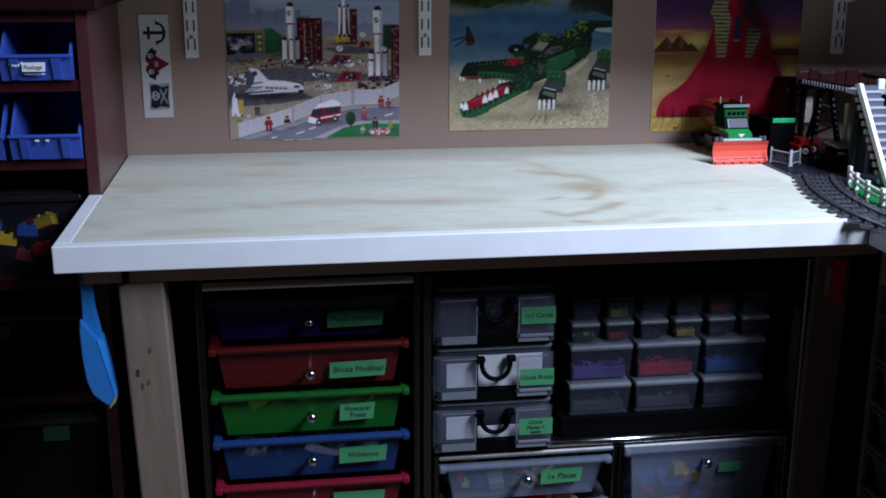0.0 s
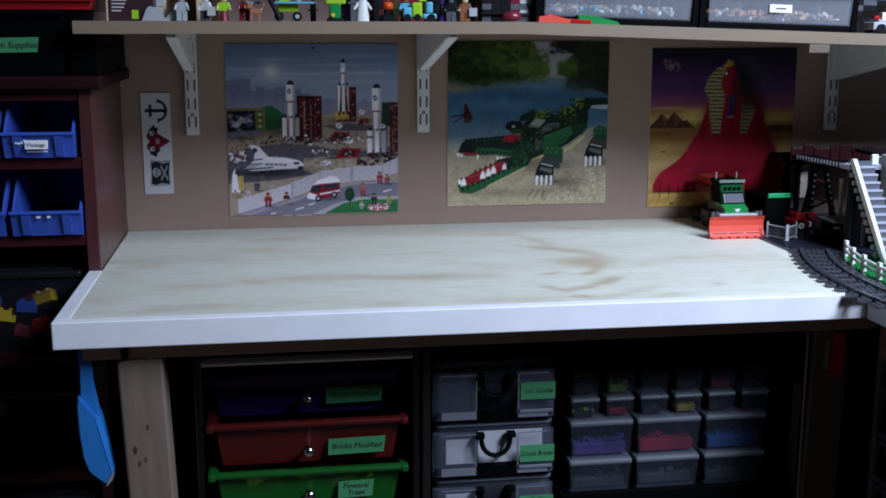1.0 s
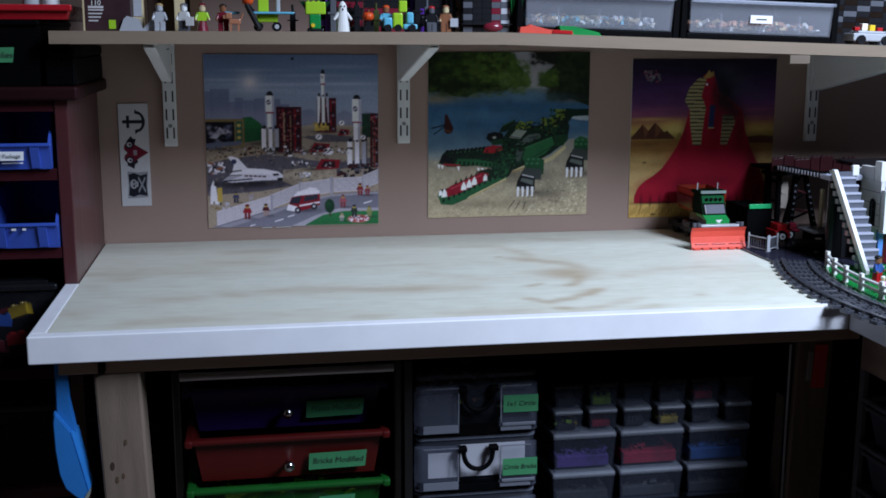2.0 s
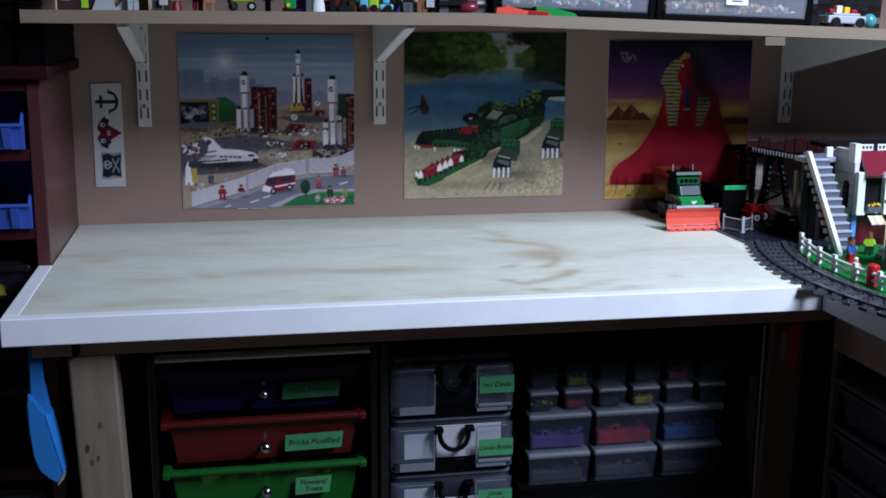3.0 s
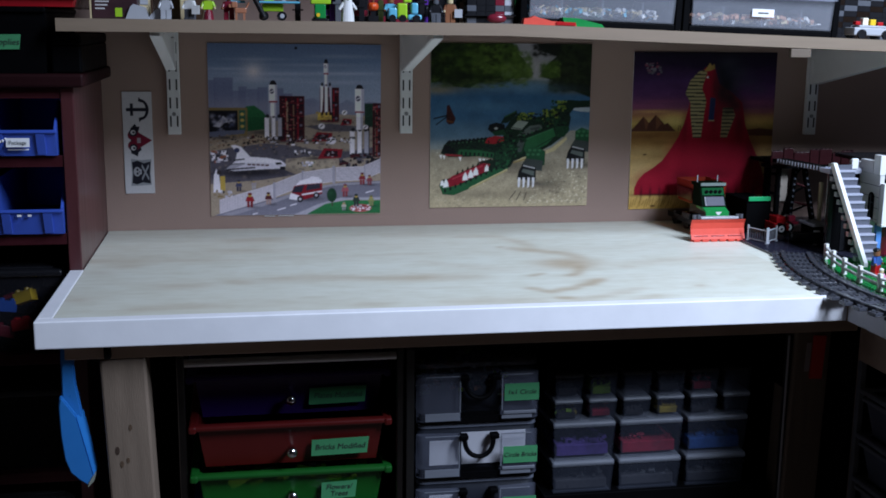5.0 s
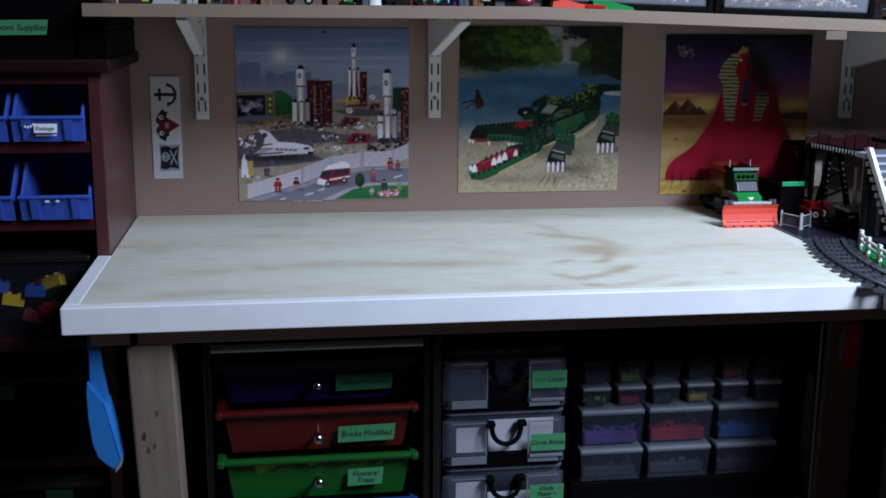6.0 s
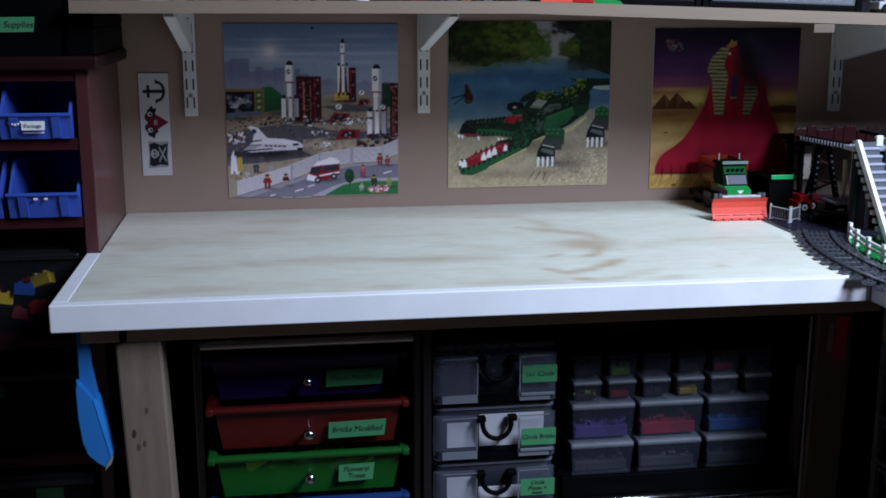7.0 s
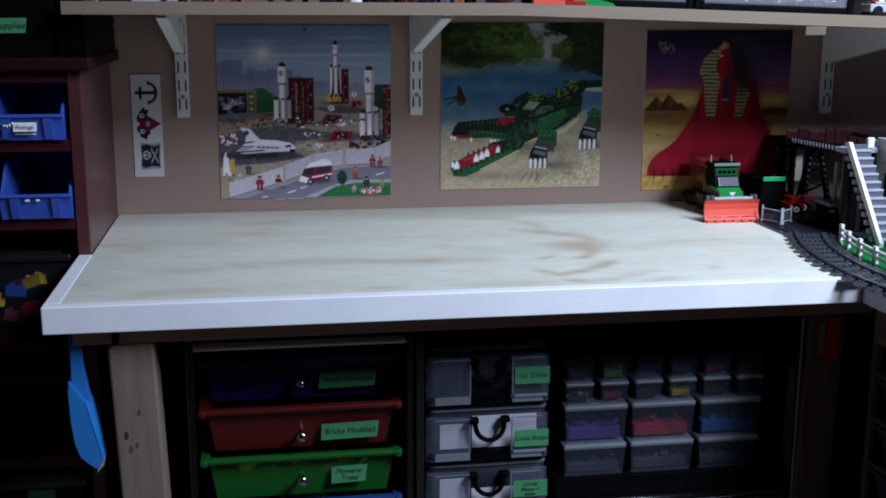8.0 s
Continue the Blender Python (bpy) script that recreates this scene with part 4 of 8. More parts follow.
    p.poly(dk, (46, 48), (50, 54), (56, 58.5), (64, 55), (74, 57), (80, 63.5), (84, 66), (88, 55), (86.5, 46), (76, 38), (62, 31), (50, 28), (44, 34), grain=0.25)
    p.poly(gn, (58, 36.5), (60, 42), (77, 48.5), (78.6, 44), (73, 38.5), (60.5, 32.5), top=(0.03, 0.165, 0.06))
    p.line(bk, 62, 34.5, 77.6, 43, 0.35), p.line((0.05, 0.20, 0.09), 60, 42, 77, 48.4, 0.6)
    p.poly(gm, (79, 43), (78, 49), (84, 53), (87.5, 48), (84, 43), grain=0.25)
    p.poly(gm, (52, 33), (56, 43.5), (60, 41), (58, 33)), p.poly((0.07, 0.09, 0.085), (52.5, 34), (55.5, 41.5), (59, 40), (57, 34))
    p.poly((0.10, 0.125, 0.12), (54, 44), (62, 50), (69, 51), (70, 48.5), (60, 44.5)), p.poly((0.055, 0.07, 0.07), (62, 48.5), (68, 49.6), (69, 48.2), (63, 47.4))
    p.poly((0.24, 0.28, 0.25), (50, 48.5), (54.6, 53.6), (61, 52.4), (56.8, 47.6)), p.line(bk, 50.6, 49.2, 56.8, 48.1, 0.4)
    p.poly(dk, (43.5, 51.5), (46, 56), (53.4, 59.6), (54, 57.4), (48, 52)), p.line((0.03, 0.10, 0.045), 46, 55.6, 53, 59, 0.7)
    p.bricks([lime, lime, gm, dk, (0.17, 0.22, 0.04)], 54.5, 53.5, 64, 58, 40, 0.9, 31)
    p.bricks([lime, dk, gm, (0.16, 0.21, 0.035), dk, lime], 70, 51.5, 80, 60, 70, 1.1, 32)
    p.bricks([lime, gm, dk, (0.16, 0.21, 0.035)], 76, 59, 84, 65.5, 34, 1.0, 33)
    p.bricks([dk, bk, gm, bk], 62, 50, 86, 58, 60, 0.9, 34)
    p.bricks([bk, dk, gm], 46, 40, 60, 47, 46, 0.8, 35)
    for i in range(9):
        p.disc((0.03, 0.13, 0.05) if i % 2 else bk, 56 + i * 2.5, 43.2 + i * 0.95, 0.7, 0.6)
    p.poly(cream, (52, 27.6), (58, 30.6), (76, 36), (85.5, 43.4), (86, 41.6), (78, 34.4), (59, 28.6)), p.line((0.28, 0.2, 0.08), 52, 27.4, 62, 30.2, 0.9)
    # upper jaw with eye
    p.poly(dk, (6.5, 33.5), (8.5, 38.5), (11, 41), (24, 41.5), (35, 43), (46, 43.5), (54, 40), (55, 33), (50, 24.5), (41.5, 24), (39, 30), (30, 31.5), (12, 31), grain=0.3)
    p.poly(gn, (17, 32.4), (18, 36), (30, 35.4), (40, 33.6), (39.4, 30.4), (30, 31.6)), p.poly(gm, (40, 33), (46, 38.5), (53, 38), (50, 27), (42, 24.5), grain=0.25)
    p.poly(bk, (7.6, 34), (9, 38.6), (15, 37.4), (15.6, 33)), p.line((0.28, 0.02, 0.03), 9, 32.6, 20, 31.8, 1.2)
    for i in range(8):
        p.rect(bk, 19 + i * 2.7, 32.4 - i * 0.18, 20 + i * 2.7, 34.4 - i * 0.18)
    for i in range(12):
        p.disc(bk, 12 + i * 2.5, 40.6 + 0.2 * i, 1.0, 0.9), p.disc((0.05, 0.15, 0.07), 12.8 + i * 2.5, 39.4 + 0.22 * i, 0.5)
    p.bricks([bk, gm, dk, bk], 10, 35.5, 44, 41.5, 70, 0.7, 36)
    p.poly((0.33, 0.014, 0.022), (34, 39.6), (35.5, 42.6), (40, 44), (45.4, 43.4), (46, 41), (40, 39)), p.bricks([bk, (0.2, 0.01, 0.02)], 36, 40, 45, 42.5, 8, 0.6, 37)
    p.poly(bk, (35.6, 48), (36.6, 51), (41, 52.2), (46, 51), (47, 46.4), (42, 45), (38, 46)), p.poly(gm, (38, 46.4), (46, 48), (47, 44.5), (40, 44)), p.disc((0.36, 0.37, 0.35), 40.8, 48.6, 1.1, 0.7)
    for u, v in ((6.6, 31.6), (18.6, 30.2), (31, 29.2), (33.4, 29), (36, 28.6), (8.6, 31.2)):
        p.poly(I_WHITE, (u - 0.9, v + 1), (u + 0.9, v + 1), (u + 0.3, v - 1.8))
    # mouth, tongue and lower jaw
    p.poly((0.05, 0.012, 0.014), (30, 28), (38, 30), (42, 25), (38, 22), (34, 23))
    p.poly(dk, (5.8, 14), (7.5, 17.4), (11, 17.8), (28, 25.5), (37, 29.5), (44, 29), (49, 28), (49, 23), (25, 11.6), (15, 7.6), (8, 8.2), grain=0.25)
    p.poly(gn, (6, 13.6), (8, 14.6), (20, 14.6), (42, 24.8), (49, 27.4), (49, 23.2), (25, 11.8), (15, 7.8), (8, 8.4))
    p.poly((0.27, 0.010, 0.026), (10, 16), (14, 19.6), (33, 27.4), (37.6, 26.6), (36, 22.6), (17, 13.8), (12, 12.8), top=(0.28, 0.010, 0.03))
    p.line((0.46, 0.05, 0.07), 14, 17.6, 33, 25.8, 0.8)
    for i in range(12):
        p.rect(bk, 9 + i * 3.2, 9.4 + i * 1.35, 10.2 + i * 3.2, 11.4 + i * 1.35)
    for i in range(6):
        p.poly(dk, (16 + i * 3.2, 20 + i * 1.35), (18 + i * 3.2, 20.9 + i * 1.35), (17.2 + i * 3.2, 22.8 + i * 1.35))
    for u, v, k in ((10, 13.4, 1.2), (22, 17.6, 1.15), (25.4, 19, 1.2), (28.6, 20.6, 1.15), (35.4, 23, 0.9), (7.6, 14.4, 0.7)):
        p.poly(I_WHITE, (u - 1.5 * k, v - 1), (u + 1.4 * k, v - 0.6), (u + 1.2 * k, v + 2), (u, v + 3.8 * k), (u - 1.2 * k, v + 1.6))
    p.bricks([bk, gn, dk, gm], 41.5, 23.5, 49.5, 29.5, 30, 0.8, 38)
    p.poly(cream, (24, 11.2), (25, 12.4), (48.4, 23.8), (48.6, 22.4)), p.line((0.34, 0.25, 0.1), 25, 11.4, 48, 22.6, 0.4)
    p.bricks([gm, bk, dk, gn], 43, 31, 55, 42, 50, 0.8, 39)
    # legs and claws
    for u, v, s in ((55, 13, 1.0), (86, 24.5, 1.0)):
        p.soft((0.06, 0.05, 0.045), u + 10 * s, v + 1, 10 * s, 2.2, 0.75)
        p.poly(gm, (u + 5 * s, v + 22 * s), (u + 9 * s, v + 24.5 * s), (u + 17.4 * s, v + 21.5 * s), (u + 17 * s, v + 12.5 * s), (u + 5 * s, v + 14.5 * s), top=gn)
        for i in range(3):
            for j in range(2):
                p.disc((0.045, 0.18, 0.08), u + (7.4 + i * 3.2 - j) * s, v + (22 - j * 2.6) * s, 1.1 * s, 0.8 * s)
        p.poly((0.05, 0.06, 0.06), (u + 2.4 * s, v + 13 * s), (u + 5 * s, v + 17 * s), (u + 16 * s, v + 15.5 * s), (u + 15.4 * s, v + 9 * s), (u + 11 * s, v + 9.5 * s))
        p.poly(bk, (u + 0.6 * s, v + 9 * s), (u + 3 * s, v + 13.4 * s), (u + 11.6 * s, v + 11.4 * s), (u + 11.6 * s, v + 2.6 * s), (u - 0.4, v + 4 * s))
        p.poly((0.11, 0.13, 0.125), (u + 2.4 * s, v + 8.6 * s), (u + 3.4 * s, v + 10.6 * s), (u + 10.6 * s, v + 9 * s), (u + 10.4 * s, v + 6 * s))
        p.line((0.42, 0.42, 0.45), u + 3.4 * s, v + 12.6 * s, u + 11 * s, v + 10.8 * s, 0.7)
        for i in range(4):
            a = u + (0.2 + i * 3.0) * s
            p.poly((0.60, 0.60, 0.66), (a, v + 5.2 * s), (a + 1.7 * s, v + 4.9 * s), (a + 1.4 * s, v - 0.6 * s), (a + 0.2 * s, v - 1.4 * s))
    for a, b, c, d in ((50, 4.4, 54.2, 10), (54.4, 3.8, 57.4, 9.4), (59.2, 3.6, 61, 8.8)):
        p.line((0.05, 0.045, 0.045), a, b, c, d, 0.45)
    # insect over the water
    p.poly((0.055, 0.014, 0.014), (9.8, 52.6), (10, 62.4), (11.6, 63), (13.6, 58.5), (15.6, 54.6), (14.4, 51.6), (11.6, 51), grain=0.3)
    p.line(bk, 2, 54.6, 10.5, 56.6, 0.8), p.line(bk, 3.4, 50.8, 10.4, 56, 0.6), p.line((0.14, 0.05, 0.02), 10, 53.4, 14, 52.4, 1.0)
    p.cloudy(5, 0.05)
    p.done(t, (1.24, 1.22, 1.16), 1.05)


def sphinx_poster():
    x, z, w, h = 0.793, 0.944, 0.288, 0.2995
    t = sheet("poster", x, z, w, h, "poster of a red toy sphinx in a desert", 0.003)
    p = Print(x, z, w, h, 0.003, seed=7)
    p.sweep([(0, (0.46, 0.285, 0.075)), (8, (0.50, 0.32, 0.10)), (16, (0.44, 0.30, 0.125)), (34, (0.41, 0.265, 0.10)), (42, (0.34, 0.185, 0.06)), (49, (0.24, 0.115, 0.035)), (50.5, (0.30, 0.20, 0.05)), (55, (0.44, 0.31, 0.09)), (60, (0.36, 0.17, 0.08)), (65, (0.19, 0.06, 0.12)), (73, (0.10, 0.034, 0.12)), (83, (0.050, 0.020, 0.080)), (92, (0.020, 0.010, 0.034)), (100, (0.012, 0.008, 0.018))])
    p.cloudy(9, 0.10, 4.5)
    p.cloudy(3, 0.06, 2.0)
    for u, v, r, ry, k in ((6, 66, 14, 1.6, 0.7), (20, 69, 12, 1.2, 0.5), (88, 68, 12, 1.6, 0.6), (92, 62, 9, 1.2, 0.5)):
        p.soft((0.22, 0.06, 0.13), u, v, r, ry, k)
    for u, v, r, ry, k in ((14, 62.6, 12, 1.0, 0.6), (30, 60, 10, 2.4, 0.5), (90, 56, 12, 3, 0.55)):
        p.soft((0.55, 0.33, 0.09), u, v, r, ry, k)
    p.soft((0.60, 0.47, 0.16), 29, 56.5, 8, 3.4, 0.75)
    # pyramids and dunes
    p.poly((0.085, 0.03, 0.02), (-1, 50), (4, 55), (8, 59.5), (12, 55.4), (16.6, 60.6), (23, 54.4), (25, 55.4), (31, 50))
    p.poly((0.15, 0.06, 0.03), (8, 59.5), (12, 55.4), (10, 50.6)), p.poly((0.15, 0.06, 0.03), (16.6, 60.6), (21, 55), (17, 50.8))
    p.poly((0.09, 0.035, 0.02), (74, 50), (90, 51.6), (101, 50.6), (101, 46.5), (76, 47))
    for u, v, r, ry, k, c in ((10, 47, 14, 1.4, 0.6, (0.16, 0.07, 0.02)), (22, 43, 10, 1.6, 0.5, (0.20, 0.10, 0.03)), (8, 37, 12, 3.0, 0.5, (0.52, 0.36, 0.15)), (6, 26, 8, 5, 0.5, (0.50, 0.36, 0.17)), (18, 34, 8, 1.6, 0.4, (0.24, 0.13, 0.04)), (92, 42, 10, 2, 0.5, (0.20, 0.09, 0.03)), (93, 33, 8, 4, 0.4, (0.34, 0.20, 0.07))):
        p.soft(c, u, v, r, ry, k)
    p.disc((0.09, 0.05, 0.02), 10, 35.2, 1.3, 0.5), p.disc((0.08, 0.04, 0.02), 17, 1.8, 1.8, 0.6)
    p.line((0.10, 0.05, 0.03), 32.6, 50, 33, 53.6, 0.5), p.line((0.10, 0.05, 0.03), 34.4, 50, 34, 54, 0.5)
    for i in range(26):
        u = 0.6 + i * 1.7
        p.line((0.20, 0.105, 0.02), u, 0.4 + (i % 3), u + 1.2 + (i % 4) * 0.4, 5 + (i * 7 % 5) * 0.9, 0.5, a=0.7)
    # body and paws, rounded by printed light
    rd, sh, lt = (0.30, 0.007, 0.024), (0.085, 0.004, 0.010), (0.40, 0.014, 0.036)
    p.poly(rd, (3.4, 9), (3.6, 14), (6, 19), (10, 23), (16, 26.5), (22, 31), (27, 37.5), (33, 46.5), (36.5, 55), (39.5, 66), (40, 76), (44, 85), (50, 90.5), (56, 91), (60, 80), (70, 74), (77, 68), (80, 54), (84, 44), (90, 33), (94, 24), (97, 14), (97, 8), grain=0.03)
    for u, v, r, ry, k in ((14, 19, 9, 5, 0.6), (30, 32, 5, 9, 0.5), (50, 33, 13, 9, 0.55), (44, 50, 5, 10, 0.35), (66, 40, 9, 10, 0.35)):
        p.soft(lt, u, v, r, ry, k)
    for u, v, r, ry, k in ((42, 12, 10, 6, 0.9), (36, 20, 6, 5, 0.55), (76, 55, 5, 12, 0.8), (85, 34, 5, 12, 0.7), (92, 15, 6, 8, 0.5), (62, 22, 14, 4, 0.4), (58, 60, 4, 12, 0.5), (37, 52, 2, 10, 0.4)):
        p.soft(sh, u, v, r, ry, k)
    for i in range(4):
        p.soft((0.05, 0.003, 0.008), 8.5 + i * 6.4, 10.6, 0.9, 3.6, 0.75), p.soft((0.05, 0.003, 0.008), 70 + i * 6.2, 10, 0.9, 3.4, 0.6)
    p.soft((0.04, 0.006, 0.008), 20, 9.2, 17, 0.8, 0.9)
    # striped headcloth
    tan, st = (0.36, 0.31, 0.17), (0.020, 0.024, 0.018)
    cloth = [(36.5, 74), (39.5, 82), (45, 87.6), (49.4, 89), (51, 86.8), (48.4, 79), (48.2, 76), (51.6, 70.6), (50.4, 62), (48.8, 45.6), (43.2, 45.6), (40.8, 60), (40.2, 68), (39, 70.4)]
    p.poly(tan, *cloth, top=(0.32, 0.27, 0.13))
    fall = [(62.6, 45.6), (67.2, 45.6), (72.4, 60), (70.4, 65), (63.4, 65)]
    p.poly((0.27, 0.23, 0.12), *fall)
    whole = (slice(0, p.nv), slice(0, p.nu))
    for area, lo, hi in ((cloth, 45.6, 89), (fall, 45.6, 65)):
        cover = p.inside(whole, area) * (((p.v - lo + 0.02 * (p.u - 44)) % 2.35) < 0.85)
        p.lay(whole, cover * 0.92, st)
    p.poly((0.34, 0.22, 0.06), (48.8, 87.8), (51, 90.8), (52.6, 93.2), (54.2, 91.4), (55.8, 92.6), (56.4, 89.6), (53, 88.2))
    p.poly(rd, (51, 70), (49, 76), (49.4, 82), (52, 87.6), (56.6, 87.6), (58.6, 78), (57, 70)), p.soft(sh, 57, 78, 2.4, 8, 0.7)
    p.disc(I_WHITE, 51.6, 84.2, 0.8, 0.6), p.disc(I_BLACK, 52.6, 84.3, 0.6, 0.6)
    p.poly((0.022, 0.030, 0.10), (53.4, 57), (57.4, 57), (58, 71), (54.2, 71.4)), p.line(tan, 53.4, 56.6, 57.6, 56.6, 0.7)
    # dark smoke drifting off to the side
    for u, v, r, ry, k in ((62, 88, 5, 8, 0.9), (66, 80, 7, 8, 0.95), (68, 71, 7, 6, 0.9), (62, 74, 4, 7, 0.8), (72, 66, 6, 4, 0.7), (70, 90, 6, 7, 0.6), (66, 62, 6, 4, 0.5)):
        p.soft((0.010, 0.011, 0.014), u, v, r, ry, k)
    for u, v, r, ry, k in ((66, 93, 7, 4, 0.5), (74, 87, 8, 4, 0.5), (81, 81, 8, 3, 0.5), (88, 76, 7, 2.4, 0.5), (72, 79, 4, 4, 0.35)):
        p.soft((0.045, 0.05, 0.075), u, v, r, ry, k)
    # small emblem in plain shapes
    p.bricks([(0.16, 0.15, 0.17), (0.20, 0.05, 0.08), (0.14, 0.07, 0.10), (0.10, 0.10, 0.11)], 8, 85.5, 19.5, 93, 30, 0.9, 41)
    p.done(t, (1.28, 1.26, 1.24))


def pirate_strip():
    x, z, w, h = -0.1435, 0.9875, 0.0505, 0.180
    t = sheet("sticker_strip", x, z, w, h, "white strip with anchor, heart and black flag", 0.0)
    p = Print(x, z, w, h, cell=0.0006, seed=9)
    navy, rd, wh, gy = (0.022, 0.022, 0.036), (0.20, 0.012, 0.036), (0.60, 0.585, 0.60), (0.32, 0.33, 0.35)
    p.c[:] = wh
    k = w / h
    # anchor lying on its side
    p.rect(navy, 14, 81.0, 84, 84.2), p.rect(navy, 26, 76.6, 36, 88.6), p.disc(navy, 17, 82.6, 5.5, 5.5 * k)
    for i in range(24):
        a = -1.35 + 2.7 * i / 23
        p.disc(navy, 58 + 26 * math.cos(a), 82.6 + 9.4 * math.sin(a), 5.5 - abs(a) * 1.2, (5.5 - abs(a) * 1.2) * k)
    for s in (-1, 1):
        p.poly(navy, (54, 82.6 + s * 8), (74, 82.6 + s * 6.4), (56, 82.6 + s * 12.4))
    # heart with a small skull
    p.poly(navy, (24, 40), (38, 38), (46, 36.6), (50, 41), (60, 43), (50, 60), (56, 66), (46, 66), (40, 69), (24, 64))
    p.disc(rd, 34, 57.6, 20, 18 * k), p.disc(rd, 34, 47.4, 20, 18 * k), p.poly(rd, (38, 42.2), (54, 45), (97, 52.5), (54, 60), (38, 62.8))
    p.disc(navy, 33, 60, 14, 13 * k), p.disc(navy, 33, 45.4, 14, 13 * k), p.disc(wh, 33, 60.4, 8.5, 8 * k), p.disc(wh, 33, 45, 8.5, 8 * k)
    p.disc(navy, 35, 60.4, 4, 4 * k), p.disc(navy, 35, 45, 4, 4 * k), p.rect((0.34, 0.30, 0.32), 46, 50, 58, 55)
    # flag with skull and bones
    p.poly(gy, (20, 7.4), (90, 8.4), (88, 20), (92, 34), (56, 33), (22, 34.4), (24, 20))
    p.poly(navy, (24, 10.5), (40, 9), (60, 11), (87, 9.8), (85, 20), (89, 31.8), (66, 30), (44, 32.6), (25, 31), (28, 20))
    p.line(gy, 58, 14, 82, 28, 3.0), p.line(gy, 58, 28, 82, 14, 3.0)
    p.disc((0.40, 0.40, 0.42), 42, 21.6, 12, 4.6), p.rect((0.40, 0.40, 0.42), 46, 19, 57, 24)
    p.disc(navy, 43, 23.6, 3.6, 1.3), p.disc(navy, 43, 19.8, 3.6, 1.3), p.disc(navy, 50, 21.6, 2, 0.8)
    p.done(t)


space_poster()
croc_poster()
sphinx_poster()
pirate_strip()


# ---------------------------------------------------------------- dark red bookcase beside the bench
def bookcase():
    b = thing("bookcase", (-0.6, -0.17, 0), "dark red stained wooden bookcase with open shelves", "bookcase")
    bar("side_panel", -0.196, -0.177, -0.335, -0.001, 0.0, 1.192, MAHOG, b, bevel=0.0015)
    bar("side_panel", -1.02, -1.0, -0.335, -0.001, 0.0, 1.192, MAHOG, b, bevel=0.0015)
    # top board's shade is put into a darker copy of the red stain
    bar("top_board", -1.035, -0.160, -0.350, -0.001, 1.1925, 1.212, mat("shade-darkened red stain", (0.018, 0.005, 0.006), 0.5, vary=0.3, scale=26, stretch=(0.3, 3, 3), spec=0.08), b, "dark red top board, darkened for shade", bevel=0.004)
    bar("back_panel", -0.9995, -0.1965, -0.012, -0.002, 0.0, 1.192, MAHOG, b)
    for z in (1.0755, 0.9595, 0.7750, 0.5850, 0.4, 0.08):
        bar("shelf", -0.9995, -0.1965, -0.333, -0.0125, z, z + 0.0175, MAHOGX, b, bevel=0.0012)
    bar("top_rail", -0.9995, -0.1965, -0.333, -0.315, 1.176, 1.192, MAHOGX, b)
    return b


bookcase()


def stack_bin(x, z, label):
    """An open-fronted stacking bin."""
    b = thing("storage_bin", (x, -0.2, z), label, "storage bin", "blue bins on the bookcase")
    y0, y1, w, h = -0.352, -0.08, 0.050, 0.078
    bm = bmesh.new()
    side = [(y0, 0.036), (y0 + 0.012, 0.038), (y0 + 0.055, h), (y1, h), (y1, 0.0), (y0 + 0.012, 0.0)]
    for s in (-1, 1):
        a, c = x + s * w, x + s * (w - 0.004)
        prism(bm, [(p, z + q) for p, q in side], "x", min(a, c), max(a, c))
    bx(bm, x - w + 0.004, x + w - 0.004, y0 + 0.012, y1, z, z + 0.004)
    bx(bm, x - w + 0.004, x + w - 0.004, y1 - 0.004, y1, z + 0.004, z + h)
    part("body", bm, BINB, b)
    bm = bmesh.new()
    prism(bm, [(y0 + 0.012, z), (y0 + 0.016, z), (y0 + 0.004, z + 0.037), (y0, z + 0.037)], "x", x - w + 0.004, x + w - 0.004)
    bx(bm, x - w - 0.002, x + w + 0.002, y0 - 0.0035, y0 + 0.003, z + 0.034, z + 0.0385, 0, 0.001)
    for s in (-1, 1):
        prism(bm, [(y0 + 0.0125, z + 0.002), (y0 + 0.0005, z + 0.033), (y0 - 0.0035, z + 0.033), (y0 + 0.0085, z + 0.002)], "x", x + s * 0.029 - 0.006, x + s * 0.029 + 0.006)
    part("front_lip", bm, BINB, b)
    bm = bmesh.new()
    bx(bm, x - w - 0.003, x - w + 0.005, y0 + 0.055, y1, z + h, z + h + 0.003, 0, 0.0008)
    bx(bm, x + w - 0.005, x + w + 0.003, y0 + 0.055, y1, z + h, z + h + 0.003, 0, 0.0008)
    part("top_edge", bm, BINB, b)
    return b


def bin_card(b, x, z):
    bm = bmesh.new()
    bx(bm, x - 0.016, x + 0.016, -0.3535, -0.3525, z + 0.014, z + 0.027)
    bmesh.ops.rotate(bm, verts=bm.verts, cent=(x, -0.353, z + 0.02), matrix=Matrix.Rotation(radians(-10), 3, "X"))
    part("paper_card", bm, PAPER, b, "white paper card")
    writing("Package", x, -0.3550, z + 0.0205, 0.0078, PEN, b)


b1 = stack_bin(-0.2530, 1.0935, "blue plastic stacking bin with white paper card")
bin_card(b1, -0.255, 1.0935)
bm = bmesh.new()
for i in range(5):
    ball(bm, (-0.288 + 0.004 * i, -0.3515 - 0.0002 * i, 1.119 - 0.0035 * math.sin(i * 0.8)), 0.0022, 0, 1, 0.3, 1, 6, 4)
part("scuff_mark", bm, PAPER, b1, "white paper remnants")
bm = bmesh.new()
bx(bm, -0.270, -0.241, -0.3485, -0.3475, 1.1025, 1.1045)
part("scuff_mark", bm, PAPER, b1)
